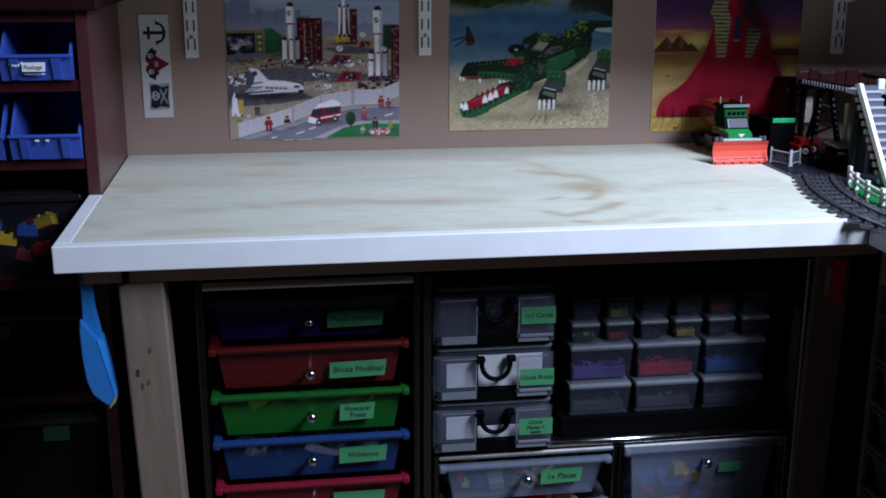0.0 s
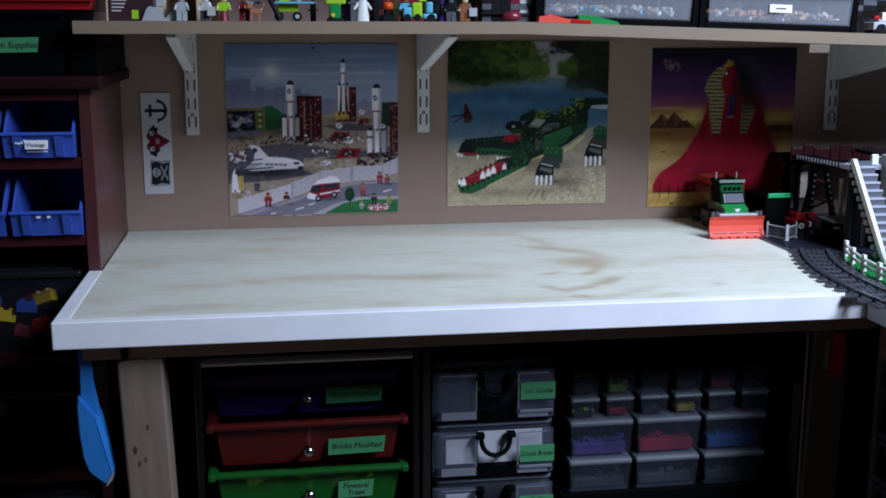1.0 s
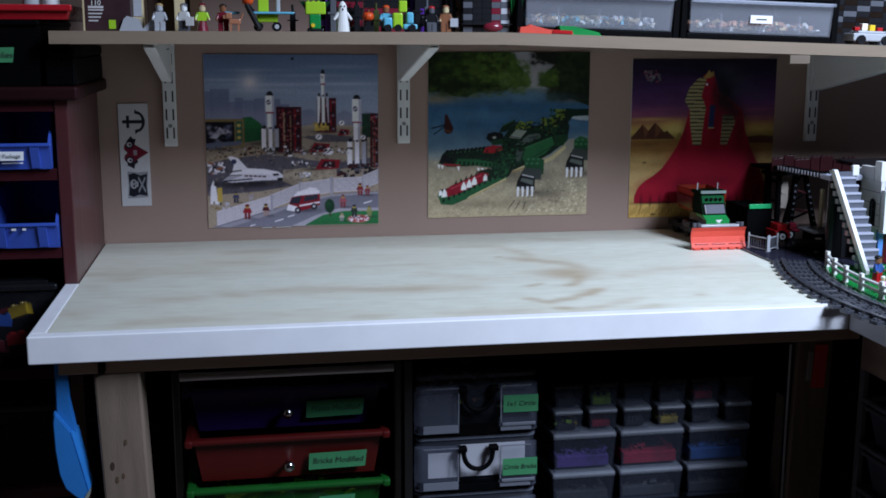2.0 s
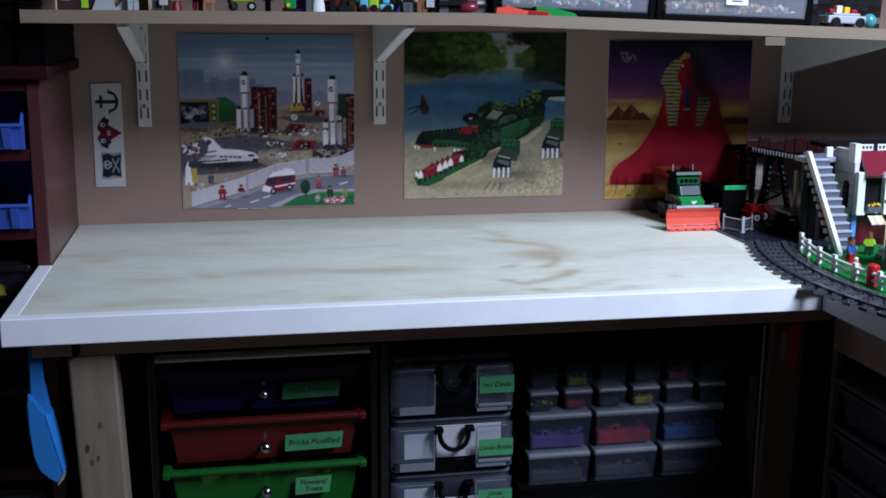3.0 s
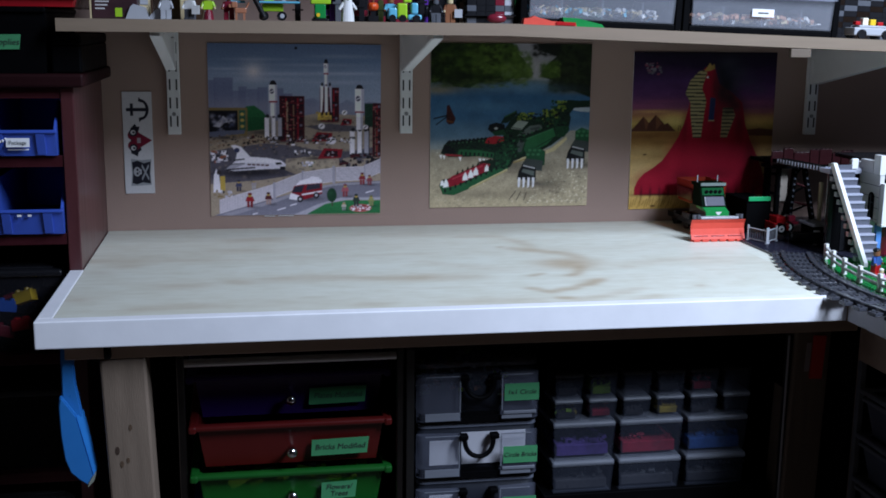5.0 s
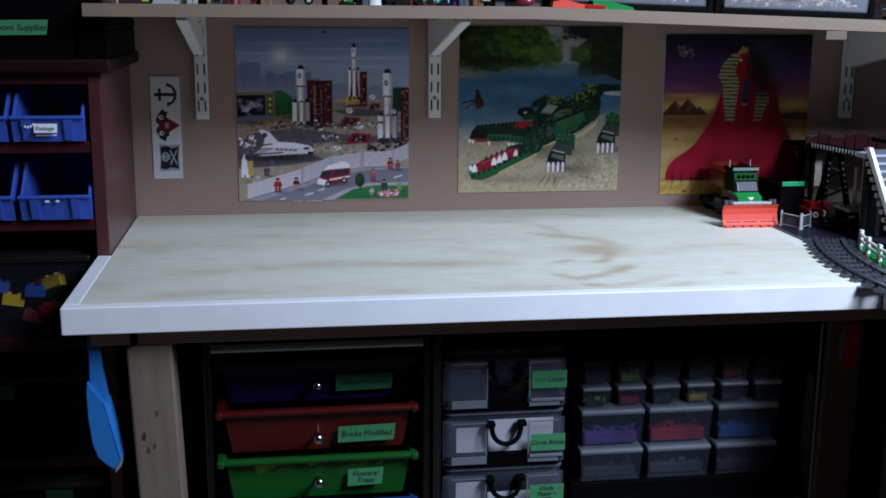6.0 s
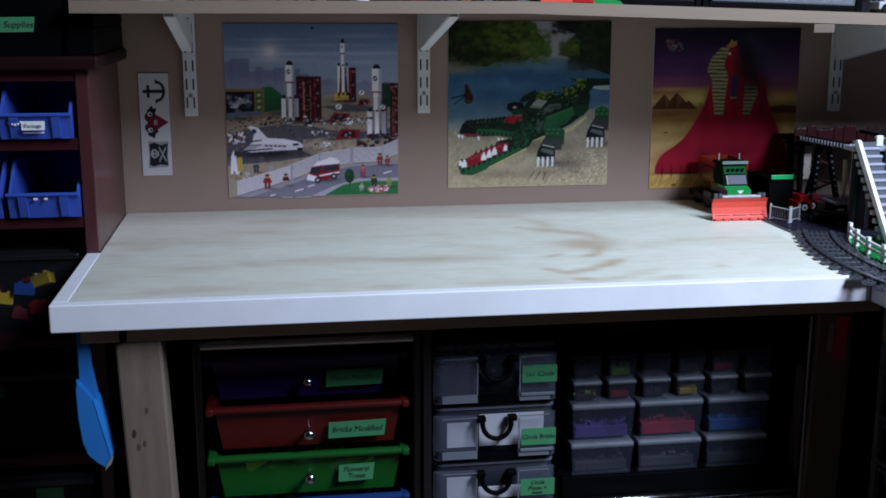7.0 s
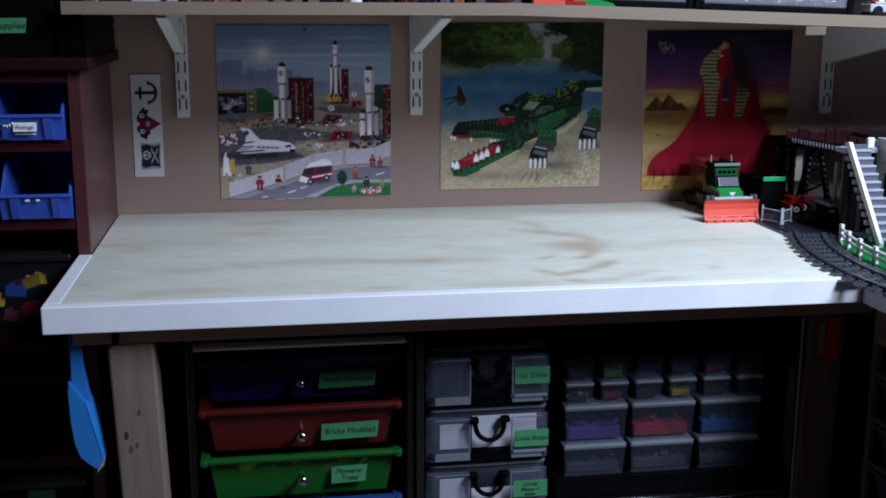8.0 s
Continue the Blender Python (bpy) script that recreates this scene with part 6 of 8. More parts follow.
def clear_case(z0, z1, text, lines, paper, lz):
    """A clear case with a hanging black handle, two raised corners and a label."""
    x0, x1, y = 0.2965, 0.4725, -0.567
    c = thing("storage_case", ((x0 + x1) / 2, -0.45, z0), "clear plastic case with black handle and green label", "storage case", "clear cases with handles")
    bm = bmesh.new()
    prism(bm, rounded(x0 + 0.001, x1 - 0.001, y + 0.0005, -0.2, 0.012), "z", z0 - 0.005, z0 + 0.004)
    prism(bm, rounded(x0 + 0.003, x1 - 0.003, y + 0.0045, -0.202, 0.010), "z", z0 + 0.0042, z0 + 0.009)
    part("base", bm, BLACKP, c, "black plastic base")
    bm = bmesh.new()
    shell(bm, rounded(x0 + 0.002, x1 - 0.002, y + 0.007, -0.205, 0.011), z0 + 0.0095, z1 - 0.0072, 0.98)
    part("body", bm, CLEARD, c, smooth=True)
    bm = bmesh.new()
    prism(bm, rounded(x0 + 0.001, x1 - 0.001, y + 0.0045, -0.204, 0.012), "z", z1 - 0.007, z1 - 0.001)
    part("lid", bm, LIDC, c, "clear lid")
    zr = z0 + (z1 - z0) * 0.80
    for left, a, b in ((True, x0, x0 + 0.062), (False, x1 - 0.056, x1)):
        outline = [q for q in rounded(x0, x1, y - 0.003, y + 0.03, 0.011) if q[1] <= y + 0.0095 and a - 1e-6 <= q[0] <= b + 1e-6]
        outline = [(b, y - 0.003), (b, y + 0.004)] + [(x0 + 0.0012, y + 0.0095)] + sorted(outline, key=lambda q: -q[1]) if left else [(a, y + 0.004), (a, y - 0.003)] + sorted(outline, key=lambda q: q[1]) + [(x1 - 0.0012, y + 0.0095)]
        bm = bmesh.new()
        prism(bm, outline, "z", z0 - 0.0005, zr)
        rc = part("raised_corner", bm, CLEAR, c)
        u0, u1 = (x0 + 0.011, b - 0.001) if left else (a + 0.001, x1 - 0.011)
        e0, e1 = (b - 0.0022, b - 0.0004) if left else (a + 0.0004, a + 0.0022)
        # milky strips along the corner's edges, highlights put in as colour
        for p0, p1, w0, w1 in ((u0, u1, z0 + 0.0002, z0 + (0.0120 if left else 0.0060)), (e0, e1, z0 + 0.0125, zr - 0.003), (u0, u1, zr - 0.0022, zr - 0.0006)):
            bm = bmesh.new()
            bx(bm, p0, p1, y - 0.0038, y - 0.0031, w0, w1, 0, 0.0003)
            part("moulded_edge", bm, LIDW, rc)
    bm = bmesh.new()
    bx(bm, x1 - 0.053, x1 - 0.005, y - 0.0055, y - 0.0033, z0 + 0.0070, z0 + 0.0120, 0, 0.0009)
    part("catch", bm, LIDW, c)
    hx, hz, n = 0.386, z0 + (z1 - z0) * 0.72, 12
    bm = bmesh.new()
    path = [Vector((hx - 0.021 * math.cos(math.pi * i / n), y - 0.001 - 0.003 * math.sin(math.pi * i / n), hz - 0.027 * math.sin(math.pi * i / n) ** 0.8)) for i in range(n + 1)]
    rings = []
    for i, q in enumerate(path):
        d = (path[min(n, i + 1)] - path[max(0, i - 1)]).normalized()
        u = d.cross(Vector((0, 1, 0))).normalized()
        rings.append([bm.verts.new(q + u * 0.0036 * math.cos(k * math.pi / 4) + d.cross(u) * 0.0036 * math.sin(k * math.pi / 4)) for k in range(8)])
    for r0, r1 in zip(rings, rings[1:]):
        for k in range(8):
            bm.faces.new((r0[k], r0[(k + 1) % 8], r1[(k + 1) % 8], r1[k]))
    bmesh.ops.recalc_face_normals(bm, faces=bm.faces)
    for s in (-1, 1):
        bx(bm, hx + s * 0.0225 - 0.0065, hx + s * 0.0225 + 0.0065, y - 0.006, y + 0.0068, hz - 0.002, hz + 0.006, 0, 0.002)
    part("handle", bm, BLACKP, c, "black hanging handle")
    if paper:
        for a, b in ((x0 + 0.020, x0 + 0.063), (x0 + 0.066, x0 + 0.16)):
            bm = bmesh.new()
            bx(bm, a, b, y + 0.0105, y + 0.0111, z0 + 0.013, z0 + (z1 - z0) * (0.64 if b < 0.4 else paper))
            part("paper_insert", bm, CARD, c, "white paper insert")
    bm = bmesh.new()
    a, b = 0.421, 0.471
    bx(bm, a, b, y - 0.0040, y - 0.0033, lz - 0.0125, lz + 0.0125)
    part("tape_label", bm, TAPE, c, "green tape label with pen writing")
    for i, s in enumerate(lines):
        writing(s, (a + b) / 2, y - 0.0046, lz + ((len(lines) - 1) / 2 - i) * 0.0085 + (0.003 if len(lines) > 1 else 0), text, PEN, c, slant=0.15)
    if len(lines) > 1:
        bar("text_bar", 0.4385, 0.4535, y - 0.0047, y - 0.0043, lz - 0.0098, lz - 0.0072, PEN, c)


clear_case(0.7395, 0.8225, 0.0100, ["1x1 Circle"], 0.0, 0.7785)
clear_case(0.6560, 0.7340, 0.0092, ["Circle Bricks"], 0.78, 0.6850)
clear_case(0.5755, 0.6505, 0.0085, ["Circle", "Plates +"], 0.42, 0.6080)
pile("toy_bricks", 0.305, 0.465, -0.53, -0.23, 0.7515, 0.012, [T_LIM, T_GRY, T_BRN, T_DGN], 120, 61, "small round toy pieces in a clear case", 0.55)


BOXC = mat("cloudy box plastic", (0.115, 0.13, 0.18), 0.4, vary=0.3, scale=45, clear=0.895, spec=0.25)


def snack_box(x0, x1, z0, z1, y, depth, lid, fill, seed, label):
    b = thing("small_box", ((x0 + x1) / 2, y + depth / 2, z0), label, "storage box", "small lidded boxes")
    bm = bmesh.new()
    tub(bm, x0 + 0.001, x1 - 0.001, y + 0.0008, y + depth, z0, z1 - 0.008, 0.003 if x1 - x0 > 0.06 else 0.002, 0.0015)
    part("body", bm, BOXC, b)
    bm = bmesh.new()
    bx(bm, x0, x1, y, y + depth + 0.002, z1 - (0.0105 if x1 - x0 > 0.06 else 0.0085), z1 - 0.001, 0, 0.0035)
    bx(bm, x0 + 0.006, x1 - 0.006, y + 0.006, y + depth - 0.006, z1 - 0.001, z1, 0, 0.0004)
    part("lid", bm, lid, b, "milky plastic lid")
    if fill:
        pile("toy_bricks", x0 + 0.0065, x1 - 0.0065, y + 0.010, y + depth - 0.01, z0 + 0.0016, (z1 - z0) * 0.34, fill, 240 if x1 - x0 > 0.06 else 110, seed, "small toy pieces in a lidded box", 0.55, 0.92)


DARKLID = mat("dark lid plastic", (0.025, 0.025, 0.03), 0.45)
t = thing("tray", (0.667, -0.37, 0.5755), "black plastic tray under the small boxes", "tray")
bar("base", 0.493, 0.842, -0.542, -0.203, 0.5755, 0.5980, BLACKP, t, bevel=0.003)
for nm, a, b, c, d in (("front_rim", 0.49, 0.845, -0.5455, -0.5425), ("back_rim", 0.49, 0.845, -0.2025, -0.1995), ("side_rim", 0.4895, 0.4925, -0.542, -0.203), ("side_rim", 0.8425, 0.8455, -0.542, -0.203)):
    bar(nm, a, b, c, d, 0.5755, 0.607, BLACKP, t, bevel=0.001)
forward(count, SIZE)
count = set(bpy.data.objects)
def matte(name, color):
    return mat("dull " + name, color, 0.8, vary=0.6, scale=170, stain=0.3, spec=0.05)


M_PUR, M_RED, M_BLU, M_GRY, M_YEL, M_LIM, M_DRK = (matte(*q) for q in (("purple", (0.065, 0.04, 0.17)), ("red", (0.20, 0.014, 0.030)), ("blue", (0.020, 0.065, 0.22)), ("grey", (0.10, 0.105, 0.12)), ("yellow", (0.32, 0.24, 0.04)), ("lime", (0.15, 0.25, 0.035)), ("dark", (0.03, 0.03, 0.035))))
big = ((0.514, 0.613), (0.6185, 0.7205), (0.727, 0.8265))
fills = [[M_PUR], [M_RED, M_RED, M_RED, T_DRD], [M_BLU]]
for i, (a, b) in enumerate(big):
    snack_box(a, b, 0.5885, 0.6405, -0.50, 0.13, LIDW, [M_DRK, M_GRY, M_DRK, M_GRY] if i < 2 else [M_DRK, M_DRK, M_GRY], 70 + i, "clear lidded box with grey pieces")
    snack_box(a, b, 0.6410, 0.7025, -0.50, 0.13, LIDW, fills[i], 80 + i, "clear lidded box with %s pieces" % ("purple", "red", "blue")[i])
small = [[M_DRK, M_LIM, M_DRK, M_YEL], [M_RED], [M_DRK], [M_YEL], [M_DRK], [M_DRK]]
upper = [[M_DRK], [M_LIM, M_DRK], None, [M_DRK], [M_RED, M_DRK], None]
for i in range(6):
    a = 0.5145 + i * 0.0537
    snack_box(a, a + 0.0455, 0.7030, 0.7385, -0.50, 0.06, LIDW, small[i], 90 + i, "small clear lidded box")
    snack_box(a, a + 0.0455, 0.7390, 0.7800, -0.50, 0.06, DARKLID, upper[i], 100 + i, "small clear box with dark lid")

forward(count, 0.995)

# red tag on the far leg
t = thing("tag", (0.898, -0.5625, 0.78), "red hanging tag with a white strip", "tag")
bm = bmesh.new()
prism(bm, [(0.8885, 0.776), (0.9080, 0.775), (0.9110, 0.841), (0.8915, 0.842)], "y", -0.5636, -0.5604)
part("red_tag", bm, mat("red tag card", (0.70, 0.045, 0.04), 0.5), t)
bm = bmesh.new()
prism(bm, [(0.8800, 0.787), (0.8872, 0.787), (0.8890, 0.831), (0.8822, 0.831)], "y", -0.5630, -0.5604)
part("white_strip", bm, mat("dull pale strip", (0.34, 0.29, 0.28), 0.7), t, "dull white strip")

# cart of clear drawers under the side bench, facing the first bench's end
t = thing("drawer_cart", (1.1, -0.80, 0), "grey frame with clear drawers under the side bench", "drawer cart", "drawer carts")
GREYF = mat("grey plastic frame", (0.15, 0.155, 0.175), 0.4, vary=0.12)
DARKDR = mat("clear dark drawer", (0.10, 0.108, 0.14), 0.3, vary=0.1, clear=0.12)
for y in (-0.606, -0.99):
    bar("post", 0.945, 0.955, y, y + 0.010, 0.0, 0.815, GREYF, t, bevel=0.002)
    bar("post", 1.32, 1.332, y, y + 0.012, 0.0, 0.815, GREYF, t)
# side and back panels added, near-black to imitate the shade behind the drawers
bar("side_panel", 0.9555, 1.319, -0.604, -0.600, 0.0, 0.815, BLACKM, t)
bar("back_panel", 1.322, 1.330, -0.977, -0.607, 0.0, 0.815, BLACKM, t)
for i in range(8):
    z = 0.766 - i * 0.068
    bm = bmesh.new()
    bx(bm, 0.944, 0.954, -0.9795, -0.6065, z, z + 0.008, 0, 0.002)
    bx(bm, 0.9545, 1.31, -0.612, -0.6065, z + 0.001, z + 0.006)
    part("rail", bm, GREYF, t)
    bm = bmesh.new()
    tub(bm, 0.9475, 1.31, -0.972, -0.622, z - 0.058, z - 0.003, 0.010, 0.003)
    dr = part("drawer", bm, DARKDR, t)
    bm = bmesh.new()
    bx(bm, 0.9425, 0.9475, -0.976, -0.618, z - 0.0085, z - 0.002, 0, 0.002)
    part("rim", bm, GREYF, dr)
    bm = bmesh.new()
    ball(bm, (0.939, -0.784, z - 0.031), 0.007, 0, 0.85, 1, 1, 12, 8)
    cyl(bm, (0.952, -0.784, z - 0.031), (0.940, -0.784, z - 0.031), 0.003, 0, 8)
    part("knob", bm, CHROME, dr, "round chrome knob")


# ---------------------------------------------------------------- toys standing on the wall shelf
shelf_count = set(bpy.data.objects)
SZ = 1.2912


def figure(x, y, z, legs, torso, head, hair, label, hold=None, turn=0.0, s=1.0, skirt=False):
    """A small toy figure, kept as one plain mesh."""
    bm, mats = bmesh.new(), [legs, torso, head, hair, hold or torso]
    if skirt:
        bmesh.ops.create_cone(bm, cap_ends=True, segments=12, radius1=0.009 * s, radius2=0.006 * s, depth=0.015 * s, matrix=Matrix.Translation((0, 0, 0.0075 * s)))
    else:
        for sx in (-1, 1):
            bx(bm, sx * 0.0042 * s - 0.0037 * s, sx * 0.0042 * s + 0.0037 * s, -0.004 * s, 0.004 * s, 0, 0.0135 * s, 0, 0.0006)
            bx(bm, sx * 0.0042 * s - 0.0037 * s, sx * 0.0042 * s + 0.0037 * s, -0.006 * s, 0.004 * s, 0, 0.003 * s, 0, 0.0004)
        bx(bm, -0.008 * s, 0.008 * s, -0.004 * s, 0.004 * s, 0.0135 * s, 0.0155 * s, 0)
    prism(bm, [(-0.0078 * s, 0.0155 * s), (0.0078 * s, 0.0155 * s), (0.0055 * s, 0.0285 * s), (-0.0055 * s, 0.0285 * s)], "y", -0.004 * s, 0.004 * s, 1)
    for sx in (-1, 1):
        cyl(bm, (sx * 0.0065 * s, 0, 0.027 * s), (sx * 0.0095 * s, -0.003 * s, 0.019 * s), 0.0021 * s, 1, 8)
        ball(bm, (sx * 0.0098 * s, -0.005 * s, 0.0175 * s), 0.0021 * s, 2, u=8, v=6)
    cyl(bm, (0, 0, 0.0285 * s), (0, 0, 0.0300 * s), 0.003 * s, 2, 10)
    cyl(bm, (0, 0, 0.0300 * s), (0, 0, 0.0385 * s), 0.0051 * s, 2, 14)
    ball(bm, (0, 0.0006 * s, 0.0375 * s), 0.0058 * s, 3, 1, 1, 0.7, 12, 8)
    if hold:
        bx(bm, 0.006 * s, 0.0185 * s, -0.0085 * s, -0.0075 * s, 0.008 * s, 0.021 * s, 4)
    bmesh.ops.rotate(bm, verts=bm.verts, cent=(0, 0, 0), matrix=Matrix.Rotation(radians(turn), 3, "Z"))
    bmesh.ops.translate(bm, verts=bm.verts, vec=(x, y, z))
    return part("toy_figure", bm, mats, None, label, "toy figure", at=(x, y, z))


def ghost(x, y):
    bm = bmesh.new()
    n, prof = 16, ((0.0105, 0.0), (0.0098, 0.010), (0.0078, 0.024), (0.0068, 0.032), (0.0062, 0.039), (0.0040, 0.044), (0.0008, 0.0465))
    rings = []
    for r, zz in prof:
        rings.append([bm.verts.new((x + r * (1 + 0.08 * math.sin(5 * a) * (zz < 0.02)) * math.cos(a), y + 0.75 * r * math.sin(a), SZ + zz)) for a in [2 * math.pi * i / n for i in range(n)]])
    for a, b in zip(rings, rings[1:]):
        for i in range(n):
            bm.faces.new((a[i], a[(i + 1) % n], b[(i + 1) % n], b[i]))
    bm.faces.new(rings[0][::-1]), bm.faces.new(rings[-1])
    for s in (-1, 1):
        cyl(bm, (x + s * 0.006, y, SZ + 0.028), (x + s * 0.0135, y - 0.003, SZ + 0.018), 0.003, 0, 8, 0.002)
        ball(bm, (x + s * 0.0026, y - 0.0046, SZ + 0.0385), 0.0013, 1, u=8, v=6)
    ball(bm, (x, y - 0.0048, SZ + 0.0335), 0.0013, 1, 1, 1, 1.4, 8, 6)
    part("toy_figure", bm, [T_WHT, T_BLK], None, "white toy ghost figure standing on the shelf", "toy figure")


def shelf_toys():
    y = -0.262
    # boxed set
    b = thing("package_box", (-0.13, -0.2, SZ), "dark brown cardboard set box standing on the shelf", "box")
    bm = bmesh.new()
    bx(bm, -0.158, -0.1555, -0.265, -0.06, SZ, SZ + 0.11)
    part("side_flap", bm, T_TAN, b, "tan cardboard edge")
    bm = bmesh.new()
    bx(bm, -0.155, -0.088, -0.265, -0.06, SZ, SZ + 0.11, 0, 0.001)
    part("carton", bm, mat("printed carton", (0.045, 0.018, 0.022), 0.4, vary=0.3, scale=60, stain=0.2), b)
    writing("110", -0.139, -0.2658, SZ + 0.0405, 0.0105, T_WHT, b)
    for i, w in enumerate((0.022, 0.020, 0.018, 0.014)):
        bar("text_bar", -0.150, -0.150 + w, -0.2657, -0.2652, SZ + 0.0295 - i * 0.0052, SZ + 0.0315 - i * 0.0052, ink("carton text", (0.4, 0.38, 0.38)), b)
    bar("text_bar", -0.150, -0.128, -0.2657, -0.2652, SZ + 0.033, SZ + 0.0365, ink("carton text", (0.4, 0.38, 0.38)), b)
    bar("colour_patch", -0.121, -0.111, -0.2657, -0.2652, SZ + 0.003, SZ + 0.016, T_LIM, b)
    # stone ruin
    r = thing("toy_ruin", (-0.075, -0.24, SZ), "toy ruin with grey rock slopes and a cream column", "toy building")
    for x0, x1, yy, h, tip in ((-0.106, -0.072, -0.27, 0.022, 0.35), (-0.076, -0.044, -0.255, 0.020, 0.75)):
        bm = bmesh.new()
        prism(bm, [(x0, SZ), (x1, SZ), (x1 - (x1 - x0) * 0.15, SZ + h * 0.8), (x0 + (x1 - x0) * tip, SZ + h), (x0 + (x1 - x0) * tip * 0.6, SZ + h * 0.8)], "y", yy, yy + 0.028)
        part("rock", bm, T_GRY, r)
    bm = bmesh.new()
    bx(bm, -0.089, -0.072, -0.242, -0.225, SZ, SZ + 0.10, 0, 0.001)
    bx(bm, -0.0865, -0.0745, -0.2435, -0.242, SZ + 0.022, SZ + 0.07, 1)
    part("column", bm, [T_TAN, T_GRY], r, "cream column with grey panel")
    for i, (x0, x1, hh, c) in enumerate(((-0.086, -0.071, 0.07, (0.05, 0.028, 0.018)), (-0.0705, -0.050, 0.11, (0.035, 0.022, 0.016)), (-0.0495, -0.030, 0.10, (0.10, 0.06, 0.03)), (-0.0295, -0.006, 0.09, (0.03, 0.02, 0.016)), (-0.0055, 0.014, 0.075, (0.06, 0.035, 0.022)))):
        bm = bmesh.new()
        bx(bm, x0, x1, -0.19 + 0.006 * (i % 2), -0.172, SZ, SZ + hh, 0, 0.001)
        studs(bm, x0, -0.188, SZ + hh, 2, 1)
        part("wall_panel", bm, toy("dark stone %d" % i, c), r)
    figure(-0.047, y, SZ, T_GRY, T_GRY, T_GRY, toy("gold", (0.30, 0.20, 0.08)), "grey toy figure with brown hair")
    figure(-0.011, y - 0.002, SZ, T_DGR, T_WHT, T_WHT, T_DGR, "white toy figure holding a printed tile", hold=T_WHT, turn=-20)
    bm = bmesh.new()
    bx(bm, -0.028, -0.012, -0.215, -0.20, SZ, SZ + 0.095, 0, 0.001)
    studs(bm, -0.028, -0.215, SZ + 0.095, 2, 1)
    part("toy_pillar", bm, T_TAN, None, "cream toy pillar on the shelf", "toy building")
    figure(0.016, y, SZ, T_DRD, T_LIM, T_TAN, T_DRD, "toy figure in lime top and dark red skirt", skirt=True)
    # toy dog
    bm = bmesh.new()
    for dx in (-0.006, 0.006):
        for dy in (-0.002, 0.003):
            bx(bm, 0.064 + dx - 0.0016, 0.064 + dx + 0.0016, y + dy - 0.0014, y + dy + 0.0014, SZ, SZ + 0.011)
    bx(bm, 0.0555, 0.0735, y - 0.004, y + 0.004, SZ + 0.0105, SZ + 0.0185, 0, 0.0015)
    cyl(bm, (0.072, y, SZ + 0.016), (0.0775, y, SZ + 0.027), 0.0014, 0, 8)
    bx(bm, 0.051, 0.060, y - 0.0045, y + 0.0045, SZ + 0.0185, SZ + 0.028, 0, 0.0015)
    bx(bm, 0.0465, 0.052, y - 0.003, y + 0.003, SZ + 0.0185, SZ + 0.024, 0, 0.001)
    part("toy_dog", bm, toy("dog brown", (0.36, 0.15, 0.085)), None, "small brown toy dog standing on the shelf", "toy animal")
    figure(0.047, y + 0.012, SZ, T_DRD, T_DRD, T_BRN, T_BLK, "dark red toy figure behind the toy dog")
    # flying machine with azure wings
    m = thing("toy_aircraft", (0.12, -0.24, SZ), "lime toy flying machine with azure wings", "toy vehicle")
    for x0, x1, y0, y1, z0, z1, c, nm in ((0.098, 0.130, -0.25, -0.22, 0.014, 0.026, T_LIM, "body"), (0.084, 0.155, -0.262, -0.232, 0.0262, 0.0295, T_AZU, "wing"), (0.100, 0.116, -0.25, -0.225, 0.0297, 0.052, T_LIM, "cockpit"), (0.128, 0.134, -0.245, -0.235, 0.0297, 0.06, T_GRY, "mast"), (0.032 + 0.01, 0.062 + 0.01, -0.24, -0.225, 0.0262, 0.030, T_AZU, "wing")):
        bm = bmesh.new()
        bx(bm, x0, x1, y0, y1, SZ + z0, SZ + z1, 0, 0.0012)
        if nm == "body":
            studs(bm, x0, y0, SZ + z1, 2, 1)
        part(nm, bm, c, m)
    bm = bmesh.new()
    cyl(bm, (0.083, -0.258, SZ + 0.040), (0.101, -0.268, SZ + 0.004), 0.0042, 0, 12)
    part("exhaust_pipe", bm, T_BLK, m, "black slanting pipe")
    for wx, wy in ((0.100, -0.256), (0.128, -0.253), (0.100, -0.22), (0.128, -0.22)):
        bm = bmesh.new()
        cyl(bm, (wx, wy - 0.004, SZ + 0.0072), (wx, wy + 0.004, SZ + 0.0072), 0.0072, 0, 16)
        cyl(bm, (wx, wy - 0.0046, SZ + 0.0072), (wx, wy - 0.004, SZ + 0.0072), 0.0035, 1, 12)
        cyl(bm, (wx, wy, SZ + 0.0072), (wx, wy, SZ + 0.0138), 0.0015, 0, 8)
        part("wheel", bm, [T_BLK, T_GRY], m)
    bm = bmesh.new()
    prism(bm, [(0.098, SZ + 0.0265), (0.088, SZ + 0.040), (0.083, SZ + 0.039), (0.090, SZ + 0.0265)], "y", -0.258, -0.250)
    part("tail_arm", bm, T_BLK, m)
    bm = bmesh.new()
    ball(bm, (0.0845, -0.254, SZ + 0.0475), 0.0092, 0, u=18, v=12)
    part("globe", bm, T_ORG, m, "orange globe")
    # green walker
    m = thing("toy_robot", (0.187, -0.25, SZ), "green toy walker with lime head", "toy vehicle")
    for x0, x1, z0, z1, c, nm in ((0.174, 0.200, 0.0, 0.004, T_BLK, "foot"), (0.178, 0.195, 0.0042, 0.026, T_GRN, "body"), (0.172, 0.203, 0.0262, 0.045, T_LIM, "head")):
        bm = bmesh.new()
        bx(bm, x0, x1, -0.262, -0.238, SZ + z0, SZ + z1, 0, 0.0015)
        studs(bm, x0, -0.262, SZ + z1, int((x1 - x0) / 0.008), 2)
        part(nm, bm, c, m)
    bm = bmesh.new()
